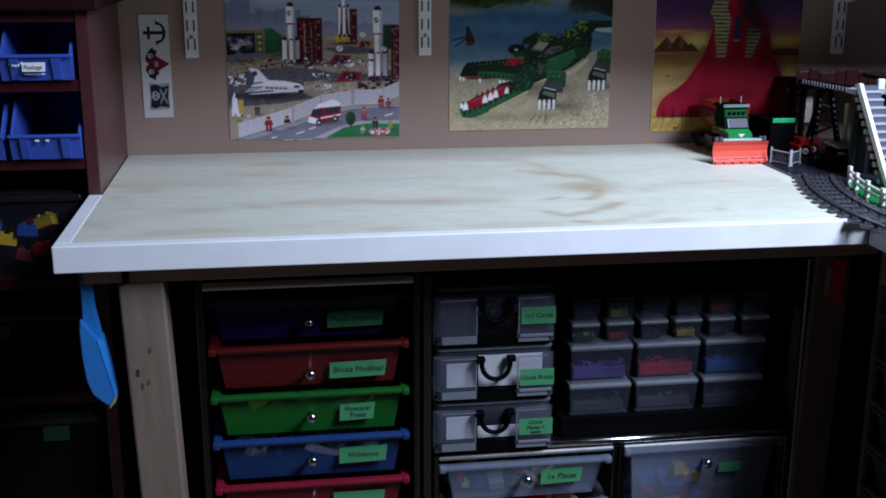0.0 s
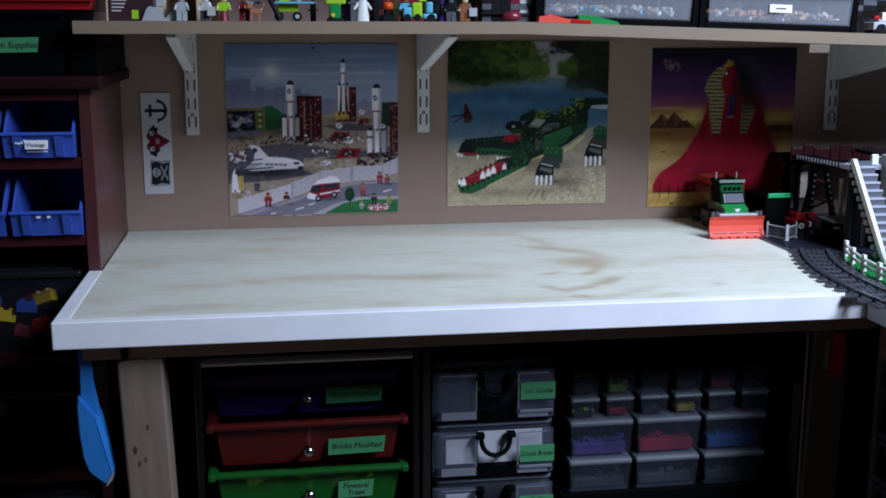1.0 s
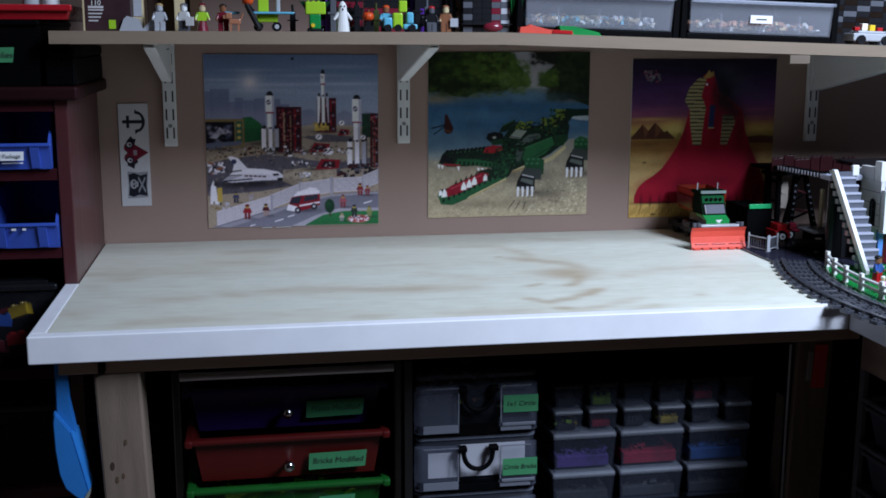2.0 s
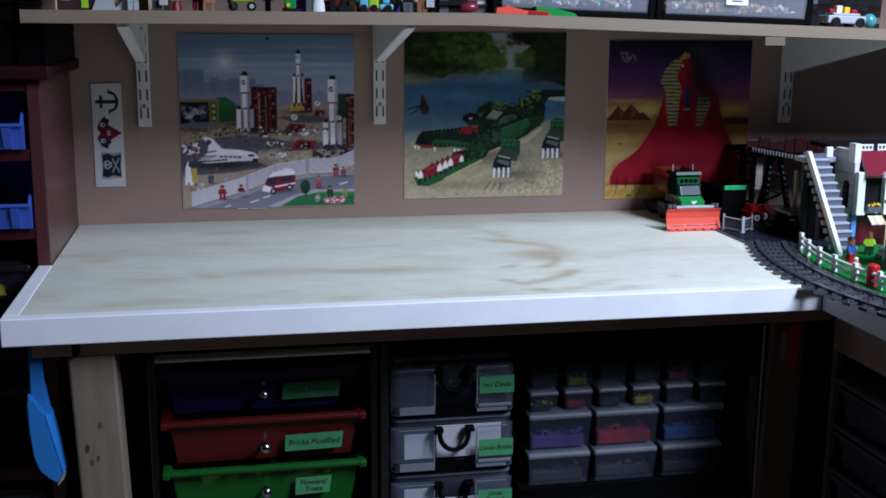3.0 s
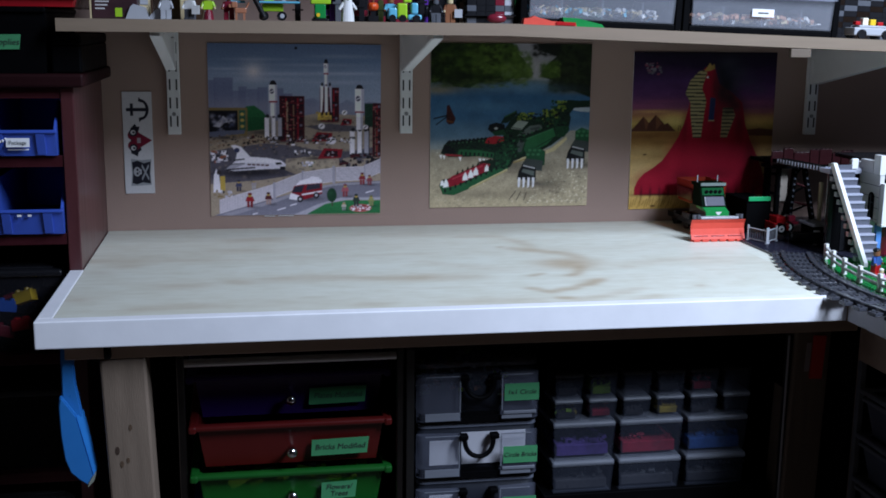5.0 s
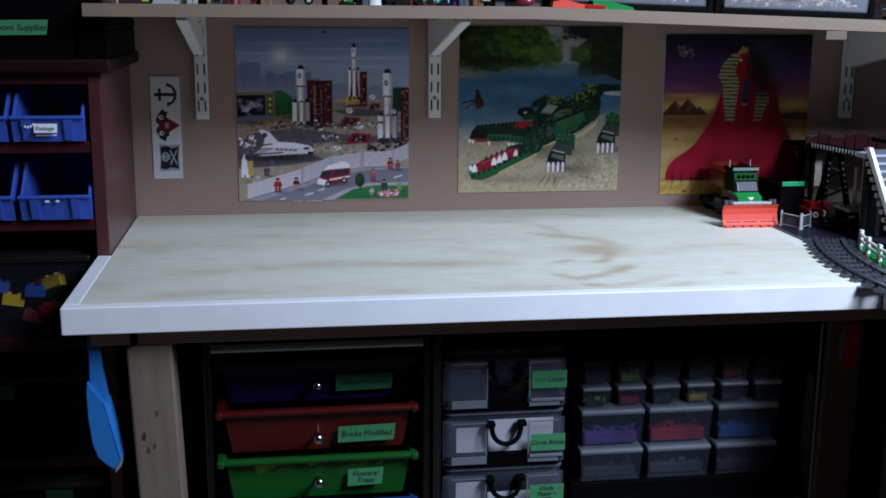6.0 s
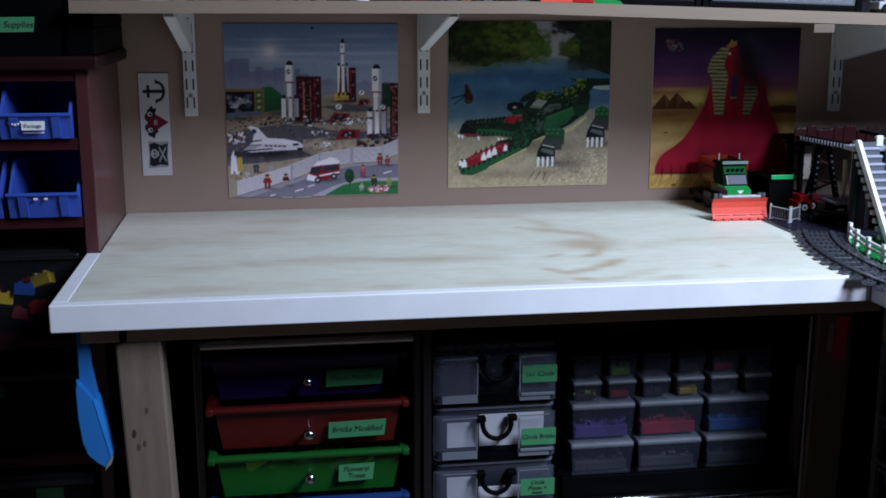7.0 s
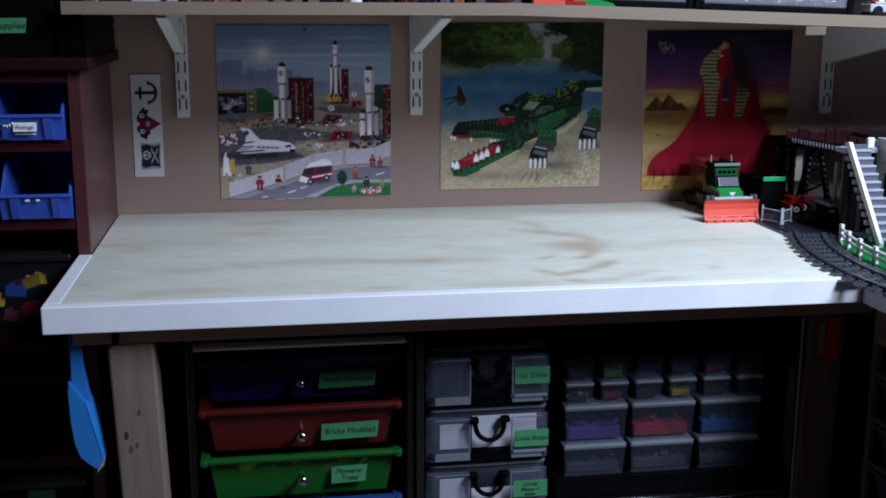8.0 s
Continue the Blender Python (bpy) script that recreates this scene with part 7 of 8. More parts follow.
    cyl(bm, (0.183, -0.2625, SZ + 0.0095), (0.183, -0.266, SZ + 0.0095), 0.003, 0, 10)
    part("lamp", bm, T_YEL, m, "yellow round lamp")
    for s in (-1, 1):
        bm = bmesh.new()
        prism(bm, [(0.1875 + s * 0.0155, SZ + 0.034), (0.1875 + s * 0.024, SZ + 0.046), (0.1875 + s * 0.0155, SZ + 0.046)], "y", -0.252, -0.246)
        part("fin", bm, T_DGN, m)
    ghost(0.229, -0.262)
    # pumpkin on a dark stand
    m = thing("toy_pumpkin", (0.270, -0.25, SZ), "orange toy pumpkin on a black stand", "toy")
    bm = bmesh.new()
    bx(bm, 0.262, 0.278, -0.258, -0.242, SZ, SZ + 0.0095, 0, 0.0006)
    bx(bm, 0.266, 0.274, -0.254, -0.246, SZ + 0.0095, SZ + 0.017)
    part("stand", bm, T_BLK, m)
    bm = bmesh.new()
    n = 10
    for i in range(n):
        a = 2 * math.pi * i / n
        ball(bm, (0.270 + 0.004 * math.cos(a), -0.25 + 0.004 * math.sin(a), SZ + 0.0235), 0.0052, 0, 1, 1, 1.25, 8, 6)
    part("gourd", bm, T_ORG, m)
    bm = bmesh.new()
    cyl(bm, (0.270, -0.25, SZ + 0.028), (0.271, -0.25, SZ + 0.034), 0.0016, 0, 8)
    part("stem", bm, T_BRN, m)
    # scooter with sidecar
    m = thing("toy_scooter", (0.32, -0.26, SZ), "azure toy scooter with a lime sidecar", "toy vehicle")
    for x0, x1, z0, z1, c, nm in ((0.306, 0.322, 0.0045, 0.029, T_LIM, "sidecar"), (0.292, 0.3055, 0.0035, 0.022, T_AZU, "body"), (0.3225, 0.345, 0.0035, 0.012, T_AZU, "body"), (0.328, 0.339, 0.0122, 0.030, T_AZU, "front_shield")):
        bm = bmesh.new()
        bx(bm, x0, x1, -0.272, -0.25, SZ + z0, SZ + z1, 0, 0.0028)
        part(nm, bm, c, m)
    for wx in (0.298, 0.314, 0.336):
        bm = bmesh.new()
        cyl(bm, (wx, -0.276, SZ + 0.0058), (wx, -0.269, SZ + 0.0058), 0.0058, 0, 14)
        part("wheel", bm, T_BLK, m)
    bm = bmesh.new()
    bx(bm, 0.317, 0.330, -0.262, -0.25, SZ + 0.0302, SZ + 0.048, 0, 0.002)
    part("rider_seat", bm, T_LIM, m)
    figure(0.299, -0.243, SZ, T_BLK, T_AZU, T_BRN, T_ORG, "azure toy figure beside the scooter")
    figure(0.391, -0.262, SZ, T_BRN, T_BRN, T_TAN, T_BRN, "brown toy figure holding a grey staff", hold=T_GRY)
    figure(0.376, -0.215, SZ, T_DGR, T_BLK, T_DGR, T_RED, "dark toy figure with a red cap")
    # haunted house behind, in coursed bricks
    h = thing("toy_house", (0.35, -0.12, SZ), "dark toy house of maroon and purple bricks", "toy building")
    for x0, x1, c, nm in ((0.195, 0.224, T_PUR, "corner_post"), (0.226, 0.268, T_DRD, "wall"), (0.270, 0.335, T_DRD, "wall"), (0.337, 0.372, T_PUR, "door"), (0.374, 0.42, T_BLK, "wall")):
        for k in range(10):
            bm = bmesh.new()
            bx(bm, x0, x1, -0.19 + (0.004 if nm == "door" else 0) + 0.0008 * (k % 2), -0.1705, SZ + k * 0.0096, SZ + k * 0.0096 + 0.0092)
            part("brick", bm, c if (k * 2 + int(x0 * 100)) % 3 == 0 else T_BLK, h)
    for k in range(10):
        for j in range(5):
            bm = bmesh.new()
            x0 = 0.425 + j * 0.0155
            bx(bm, x0, x0 + 0.0148, -0.232, -0.20, SZ + k * 0.0096, SZ + k * 0.0096 + 0.0092)
            c = T_BLK if j in (1, 2) or (j == 0 and k % 2) else (T_DRD if j == 3 and k % 2 else (toy("pale grey", (0.42, 0.43, 0.47)) if j == 4 and k % 2 else T_DGR))
            part("brick", bm, c, h)
    for x0, zz, c, lab in ((0.206, 0.0, T_PUR, "purple drape"), (0.345, 0.012, toy("violet", (0.07, 0.03, 0.30)), "violet pane"), (0.402, 0.0, T_DGR, "grey post")):
        bm = bmesh.new()
        bx(bm, x0, x0 + 0.016, -0.1965, -0.1915, SZ + zz, SZ + 0.085, 0, 0.002)
        part("panel", bm, c, h, lab)
    for i, (x0, hh) in enumerate(((0.150, 0.030), (0.214, 0.050), (0.252, 0.042), (0.283, 0.034), (0.350, 0.056), (0.366, 0.040), (0.408, 0.062))):
        bm = bmesh.new()
        bx(bm, x0, x0 + 0.009, -0.208, -0.199, SZ, SZ + hh, 0, 0.0008)
        bx(bm, x0 - 0.004, x0 + 0.013, -0.2095, -0.1975, SZ + hh * 0.55, SZ + hh * 0.62)
        cyl(bm, (x0 + 0.0045, -0.2035, SZ + hh), (x0 + 0.0045, -0.2035, SZ + hh + 0.012), 0.0022, 0, 8)
        part("lantern_post", bm, [T_BLK, T_DGR, T_BLK, toy("dull olive", (0.05, 0.06, 0.02))][i % 4], h)
    bar("floor_slab", 0.42, 0.505, -0.24, -0.17, SZ + 0.0118, SZ + 0.0136, T_BLK, h)
    bm = bmesh.new()
    for i in range(6):
        prism(bm, [(0.5 + i * 0.003, SZ + 0.09), (0.503 + i * 0.003, SZ + 0.09), (0.5025 + i * 0.003, SZ + 0.028 + 0.006 * (i % 3))], "y", -0.24 - 0.002 * i, -0.237 - 0.002 * i)
    part("vine", bm, T_GRN, h, "green hanging vine")
    bm = bmesh.new()
    ball(bm, (0.468, -0.258, SZ + 0.006), 0.0125, 0, 1.3, 0.6, 0.62, 14, 8)
    bmesh.ops.translate(bm, verts=bm.verts, vec=(0, 0, SZ - min(v.co.z for v in bm.verts)))
    part("toy_dome", bm, T_DRD, None, "dark red toy dome piece on the shelf", "toy")
    # loose parts lying at the front
    m = thing("toy_wedge_piece", (0.55, -0.275, SZ), "flat orange toy blade lying on the shelf", "toy")
    bm = bmesh.new()
    prism(bm, [(0.505, SZ), (0.592, SZ), (0.590, SZ + 0.006), (0.552, SZ + 0.0065), (0.530, SZ + 0.011), (0.522, SZ + 0.0135), (0.516, SZ + 0.010), (0.506, SZ + 0.009)], "y", -0.288, -0.272)
    part("blade", bm, T_ORP, m)
    bm = bmesh.new()
    bx(bm, 0.558, 0.590, -0.29, -0.2885, SZ + 0.001, SZ + 0.006)
    part("edge", bm, T_RED, m)
    bm = bmesh.new()
    prism(bm, [(0.578, SZ), (0.645, SZ), (0.640, SZ + 0.005), (0.600, SZ + 0.013), (0.574, SZ + 0.0135)], "y", -0.2685, -0.252)
    part("toy_ramp", bm, T_GRN, None, "flat green toy ramp lying on the shelf", "toy")


shelf_toys()


def shelf_drawers(x0, x1, label, fill, card, seed):
    """A black cabinet with one wide clear drawer."""
    d = thing("drawer_unit", ((x0 + x1) / 2, -0.15, SZ), label, "drawer unit", "drawer units on the shelf")
    y0, y1, zt = -0.25, -0.03, SZ + 0.135
    for nm, a, b, c, e in (("side_panel", x0, x0 + 0.011, SZ, zt), ("side_panel", x1 - 0.011, x1, SZ, zt), ("base", x0 + 0.0112, x1 - 0.0112, SZ, SZ + 0.010), ("divider", x0 + 0.0112, x1 - 0.0112, SZ + 0.068, SZ + 0.073)):
        bar(nm, a, b, y0, y1, c, e, BLACKP, d, bevel=0.0015)
    bar("back_panel", x0 + 0.0112, x1 - 0.0112, y1 - 0.004, y1 - 0.0005, SZ + 0.0102, zt, BLACKP, d)
    for z0, z1 in ((SZ + 0.0108, SZ + 0.0655), (SZ + 0.0735, SZ + 0.128)):
        bm = bmesh.new()
        tub(bm, x0 + 0.013, x1 - 0.013, y0 - 0.004, y1 - 0.012, z0, z1, 0.002, 0.0022)
        dr = part("drawer", bm, FROST, d)
        bm = bmesh.new()
        bx(bm, x0 + 0.0125, x1 - 0.0125, y0 - 0.014, y0 - 0.0045, z1 - 0.006, z1, 0, 0.002)
        part("pull_lip", bm, EDGEC, dr)
        for k in (0.25, 0.5, 0.75):
            bm = bmesh.new()
            xx = x0 + (x1 - x0) * k
            bx(bm, xx - 0.0010, xx + 0.0010, y0, y0 + 0.10, z0 + 0.0025, z1 - 0.022)
            part("divider", bm, EDGEC, dr)
    if card:
        bm = bmesh.new()
        bx(bm, card - 0.0195, card + 0.0195, y0 - 0.0056, y0 - 0.0046, SZ + 0.029, SZ + 0.042)
        part("paper_card", bm, PAPER, d, "white paper card")
        bar("text_bar", card - 0.009, card + 0.009, y0 - 0.0062, y0 - 0.0058, SZ + 0.0345, SZ + 0.0365, PEN, d)
    pile("toy_bricks", x0 + 0.03, x1 - 0.03, y0 + 0.004, y0 + 0.12, SZ + 0.0135, 0.010, fill, 300, seed, "small toy pieces in a clear shelf drawer", 0.62)


shelf_drawers(0.508, 0.783, "black cabinet with clear drawer of pale pieces", [T_WHT, T_TAN, T_AZU, T_GRY, T_TAN], None, 201)
shelf_drawers(0.785, 1.064, "black cabinet with clear drawer of pinkish pieces", [toy("skin", (0.55, 0.30, 0.20)), T_TAN, toy("skin", (0.55, 0.30, 0.20)), T_WHT], 0.923, 202)

m = thing("toy_car", (1.11, -0.26, SZ), "light grey toy car with red and yellow lights", "toy vehicle")
bm = bmesh.new()
bx(bm, 1.080, 1.15, -0.275, -0.24, SZ + 0.006, SZ + 0.019, 0, 0.002)
bx(bm, 1.090, 1.14, -0.272, -0.243, SZ + 0.019, SZ + 0.023, 0, 0.0015)
part("body", bm, T_GRY, m)
for wx in (1.093, 1.138):
    for wy in (-0.279, -0.240):
        bm = bmesh.new()
        cyl(bm, (wx, wy, SZ + 0.008), (wx, wy + 0.004, SZ + 0.008), 0.008, 0, 16)
        part("wheel", bm, T_BLK, m)
for x0, x1, c, h in ((1.085, 1.094, T_RED, 0.006), (1.098, 1.108, toy("pale light", (0.8, 0.75, 0.6)), 0.012), (1.112, 1.122, T_YEL, 0.010), (1.126, 1.136, T_RED, 0.006)):
    bar("light", x0, x1, -0.268, -0.258, SZ + 0.0232, SZ + 0.0232 + h, c, m, bevel=0.001)
bm = bmesh.new()
ball(bm, (1.163, -0.262, SZ + 0.012), 0.012, 0, u=16, v=10)
part("toy_globe", bm, toy("teal", (0.05, 0.25, 0.28)), None, "teal toy globe on the shelf", "toy")
h = thing("toy_shop", (1.15, -0.16, SZ), "dark toy shop front of black and brown bricks", "toy building")
for k in range(9):
    for j in range(6):
        x0 = 1.075 + j * 0.0245
        bm = bmesh.new()
        bx(bm, x0, x0 + 0.024, -0.20, -0.17, SZ + k * 0.0096, SZ + k * 0.0096 + 0.0092)
        part("brick", bm, [T_BLK, T_BLK, toy("umber", (0.012, 0.007, 0.005)), T_BLK, T_DGR, T_BLK, toy("umber", (0.012, 0.007, 0.005)), T_LIM if (j, k) in ((2, 5), (2, 6)) else T_BLK][(j * 5 + k * 3) % 8], h)


settle(shelf_count)
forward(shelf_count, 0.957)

# ---------------------------------------------------------------- toy town on the side bench
BZ = 0.9202
t = thing("base_plate", (1.2, -0.2, BZ), "black toy base plate with studs", "toy base")
bm = bmesh.new()
# carried on out of view to the far end, against bounced light
prism(bm, [(0.922, -0.40), (1.745, -0.40), (1.745, -0.004), (0.985, -0.004), (0.922, -0.12)], "z", BZ, BZ + 0.0032)
part("plate", bm, toy("navy black", (0.02, 0.02, 0.035)), t)
bm = bmesh.new()
studs(bm, 0.928, -0.396, BZ + 0.0032, 12, 20)
part("studded_top", bm, toy("navy black", (0.02, 0.02, 0.035)), t, kind="stuff")
CX, CY2, RO, RI = 1.542, -0.64, 0.683, 0.612
t = thing("base_plate", (1.2, -0.62, BZ), "green toy base plate with studs", "toy base")
bm = bmesh.new()
arc = [(CX - (RI - 0.006) * math.cos(a), CY2 - (RI - 0.006) * math.sin(a)) for a in [-0.39 + 0.88 * i / 20 for i in range(21)]]
prism(bm, [(1.25, -0.402)] + arc + [(1.25, arc[-1][1])], "z", BZ, BZ + 0.0032)
part("plate", bm, T_GRN, t)
bm = bmesh.new()
for i in range(26):
    for j in range(52):
        sx, sy = 0.94 + i * 0.008, -0.408 - j * 0.008
        if math.hypot(sx - CX, sy - CY2) < RI - 0.012 and arc[-1][1] < sy:
            cyl(bm, (sx, sy, BZ + 0.0032), (sx, sy, BZ + 0.0049), 0.0024, 0, 6)
part("studded_top", bm, T_GRN, t, kind="stuff")


# unseen plates added over the pale tabletop, so it bounces less light
t = thing("base_plate", (1.34, -1.4, BZ), "unseen dark grey plate on the side bench, added to cut bounced light", "toy base")
bar("plate", 0.955, 1.745, -1.89, arc[-1][1] - 0.001, BZ, BZ + 0.0032, toy("bounce-damping grey", (0.035, 0.036, 0.040)), t)
bar("plate", 1.2505, 1.745, arc[-1][1] - 0.0005, -0.402, BZ, BZ + 0.0032, toy("bounce-damping grey", (0.035, 0.036, 0.040)), t)


def toy_track():
    t = thing("toy_track", (0.9, -0.62, BZ), "curved dark grey toy railway track with ties", "toy track")
    rail_m = toy("track grey", (0.045, 0.047, 0.058))
    for r in (RO - 0.015, RI + 0.015):
        bm = bmesh.new()
        pts = [-0.44 + 1.02 * i / 48 for i in range(49)]
        prev = None
        for a in pts:
            c, s = math.cos(a), math.sin(a)
            q = [bm.verts.new((CX - rr * c, CY2 - rr * s, z)) for rr, z in ((r + 0.0035, BZ + 0.0032), (r + 0.0035, BZ + 0.0092), (r - 0.0035, BZ + 0.0092), (r - 0.0035, BZ + 0.0032))]
            if prev:
                for i in range(4):
                    bm.faces.new((prev[i], q[i], q[(i + 1) % 4], prev[(i + 1) % 4]))
            else:
                bm.faces.new(q)
            prev = q
        bm.faces.new(prev[::-1])
        bmesh.ops.recalc_face_normals(bm, faces=bm.faces)
        part("rail", bm, rail_m, t)
    tm = bpy.data.meshes.new("tie")
    bm = bmesh.new()
    bx(bm, -(RO - RI) / 2 - 0.002, (RO - RI) / 2 + 0.002, -0.0078, 0.0078, 0, 0.0050, 0, 0.0006)
    for sx in (-0.0310, -0.012, -0.004, 0.004, 0.012, 0.0310):
        for sy in (-0.004, 0.004):
            cyl(bm, (sx, sy, 0.0050), (sx, sy, 0.0067), 0.0024, 0, 8)
    bm.to_mesh(tm)
    bm.free()
    tm.materials.append(rail_m)
    n = 23
    for i in range(n):
        a = -0.43 + 1.0 * i / (n - 1)
        o = new("tie", tm)
        r = (RO + RI) / 2
        o.location = Vector((CX - r * math.cos(a), CY2 - r * math.sin(a), BZ + 0.0006)) - WORLD_AT[t]
        o.rotation_euler = (0, 0, a)
        o.parent = t


toy_track()


def toy_fence():
    f = thing("toy_fence", (0.97, -0.6, BZ), "white toy fence along the track", "toy fence")
    n, z = 9, BZ + 0.0036
    pts = []
    for i in range(n + 1):
        a, r = -0.395 + 0.86 * i / n, 0.602 - 0.016 * i / n
        pts.append((CX - r * math.cos(a), CY2 - r * math.sin(a)))
    for x, y in pts:
        bm = bmesh.new()
        bx(bm, x - 0.0026, x + 0.0026, y - 0.0038, y + 0.0038, z, z + 0.0255, 0, 0.0006)
        bx(bm, x - 0.003, x + 0.003, y - 0.0040, y + 0.0040, z, z + 0.003)
        part("post", bm, T_WHT, f)
    for (x0, y0), (x1, y1) in zip(pts, pts[1:]):
        for h in (0.0095, 0.0190):
            bm = bmesh.new()
            d = Vector((x1 - x0, y1 - y0, 0)).normalized() * 0.003
            cyl(bm, (x0 + d.x, y0 + d.y, z + h), (x1 - d.x, y1 - d.y, z + h), 0.0026, 0, 6)
            part("rail", bm, T_WHT, f)


toy_fence()
bm = bmesh.new()
cyl(bm, (0.9535, -0.668, BZ + 0.0049), (0.9535, -0.668, BZ + 0.032), 0.0085, 0, 20)
ball(bm, (0.9535, -0.668, BZ + 0.032), 0.0085, 0, 1, 1, 0.4, 20, 8)
part("toy_post_box", bm, T_RED, None, "red round toy post box by the fence", "toy")


DULLB = mat("dull black plastic", (0.0028, 0.0028, 0.0032), 0.7, spec=0.015)


def toy_stairs():
    s = thing("toy_stairs", (1.035, -0.43, BZ), "white toy staircase with grey steps", "toy stairs")
    x0, x1, ya, yb, za, zb, n = 1.012, 1.047, -0.470, -0.362, 0.925, 1.063, 12
    dy, dz = (yb - ya) / n, (zb - za) / n
    for i in range(n):
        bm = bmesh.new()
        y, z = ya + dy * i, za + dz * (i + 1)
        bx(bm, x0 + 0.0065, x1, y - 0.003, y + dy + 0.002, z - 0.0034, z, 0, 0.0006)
        # risers darker than the treads, shade between the steps put into their grey
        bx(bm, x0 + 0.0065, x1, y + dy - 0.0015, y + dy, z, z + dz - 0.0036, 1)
        part("step", bm, [toy("stone blue grey", (0.36, 0.37, 0.45)), toy("shaded riser grey", (0.10, 0.105, 0.13))], s)
    bm = bmesh.new()
    prism(bm, [(ya - 0.010, za), (ya - 0.003, za), (yb + 0.004, zb + 0.002), (yb + 0.004, zb + 0.011), (yb - 0.003, zb + 0.011), (ya - 0.010, za + 0.006)], "x", x0 - 0.0005, x0 + 0.006)
    part("banister", bm, T_WHT, s, "smooth white sloping banister")
    for i in range(n):
        bm = bmesh.new()
        y, z = ya + dy * i + 0.004, za + dz * i
        bx(bm, x0 + 0.0008, x0 + 0.0062, y + 0.004, y + dy + 0.004, max(za, z - 0.008), z - 0.0005)
        part("tread_block", bm, toy("pale stone", (0.30, 0.30, 0.31)), s)
    bm = bmesh.new()
    bx(bm, x0 - 0.002, x1 + 0.02, yb + 0.0045, yb + 0.036, zb - 0.008, zb, 0, 0.0008)
    studs(bm, x0, yb + 0.006, zb, 8, 3)
    part("landing", bm, toy("stone blue grey", (0.36, 0.37, 0.45)), s)
    for xx in (x0 + 0.01, x1):
        bm = bmesh.new()
        bx(bm, xx - 0.004, xx + 0.004, yb + 0.014, yb + 0.022, za, zb - 0.0085)
        part("support", bm, T_BLK, s)
    # black filler added between the supports, imitating shade under the landing
    bm = bmesh.new()
    bx(bm, x0 + 0.0145, x1 - 0.0045, yb + 0.0150, yb + 0.0210, za, zb - 0.0085)
    bx(bm, x1 + 0.0045, x1 + 0.0230, yb + 0.0150, yb + 0.0210, za, zb - 0.0085)
    part("support_panel", bm, DULLB, s, "added black panel for the shade under the landing")
    bm = bmesh.new()
    bx(bm, x1 - 0.002, x1 + 0.010, yb - 0.002, yb + 0.004, zb, zb + 0.018, 0, 0.002)
    part("newel", bm, T_WHT, s, "white round-topped newel")


toy_stairs()


def arch_window(bm, y, z, w, h, x, mi=0):
    n = 8
    pts = [(y - w / 2, z), (y + w / 2, z), (y + w / 2, z + h - w / 2)] + [(y + w / 2 * math.cos(math.pi * i / n), z + h - w / 2 + w / 2 * math.sin(math.pi * i / n)) for i in range(1, n)] + [(y - w / 2, z + h - w / 2)]
    prism(bm, pts, "x", x, x + 0.001, mi)


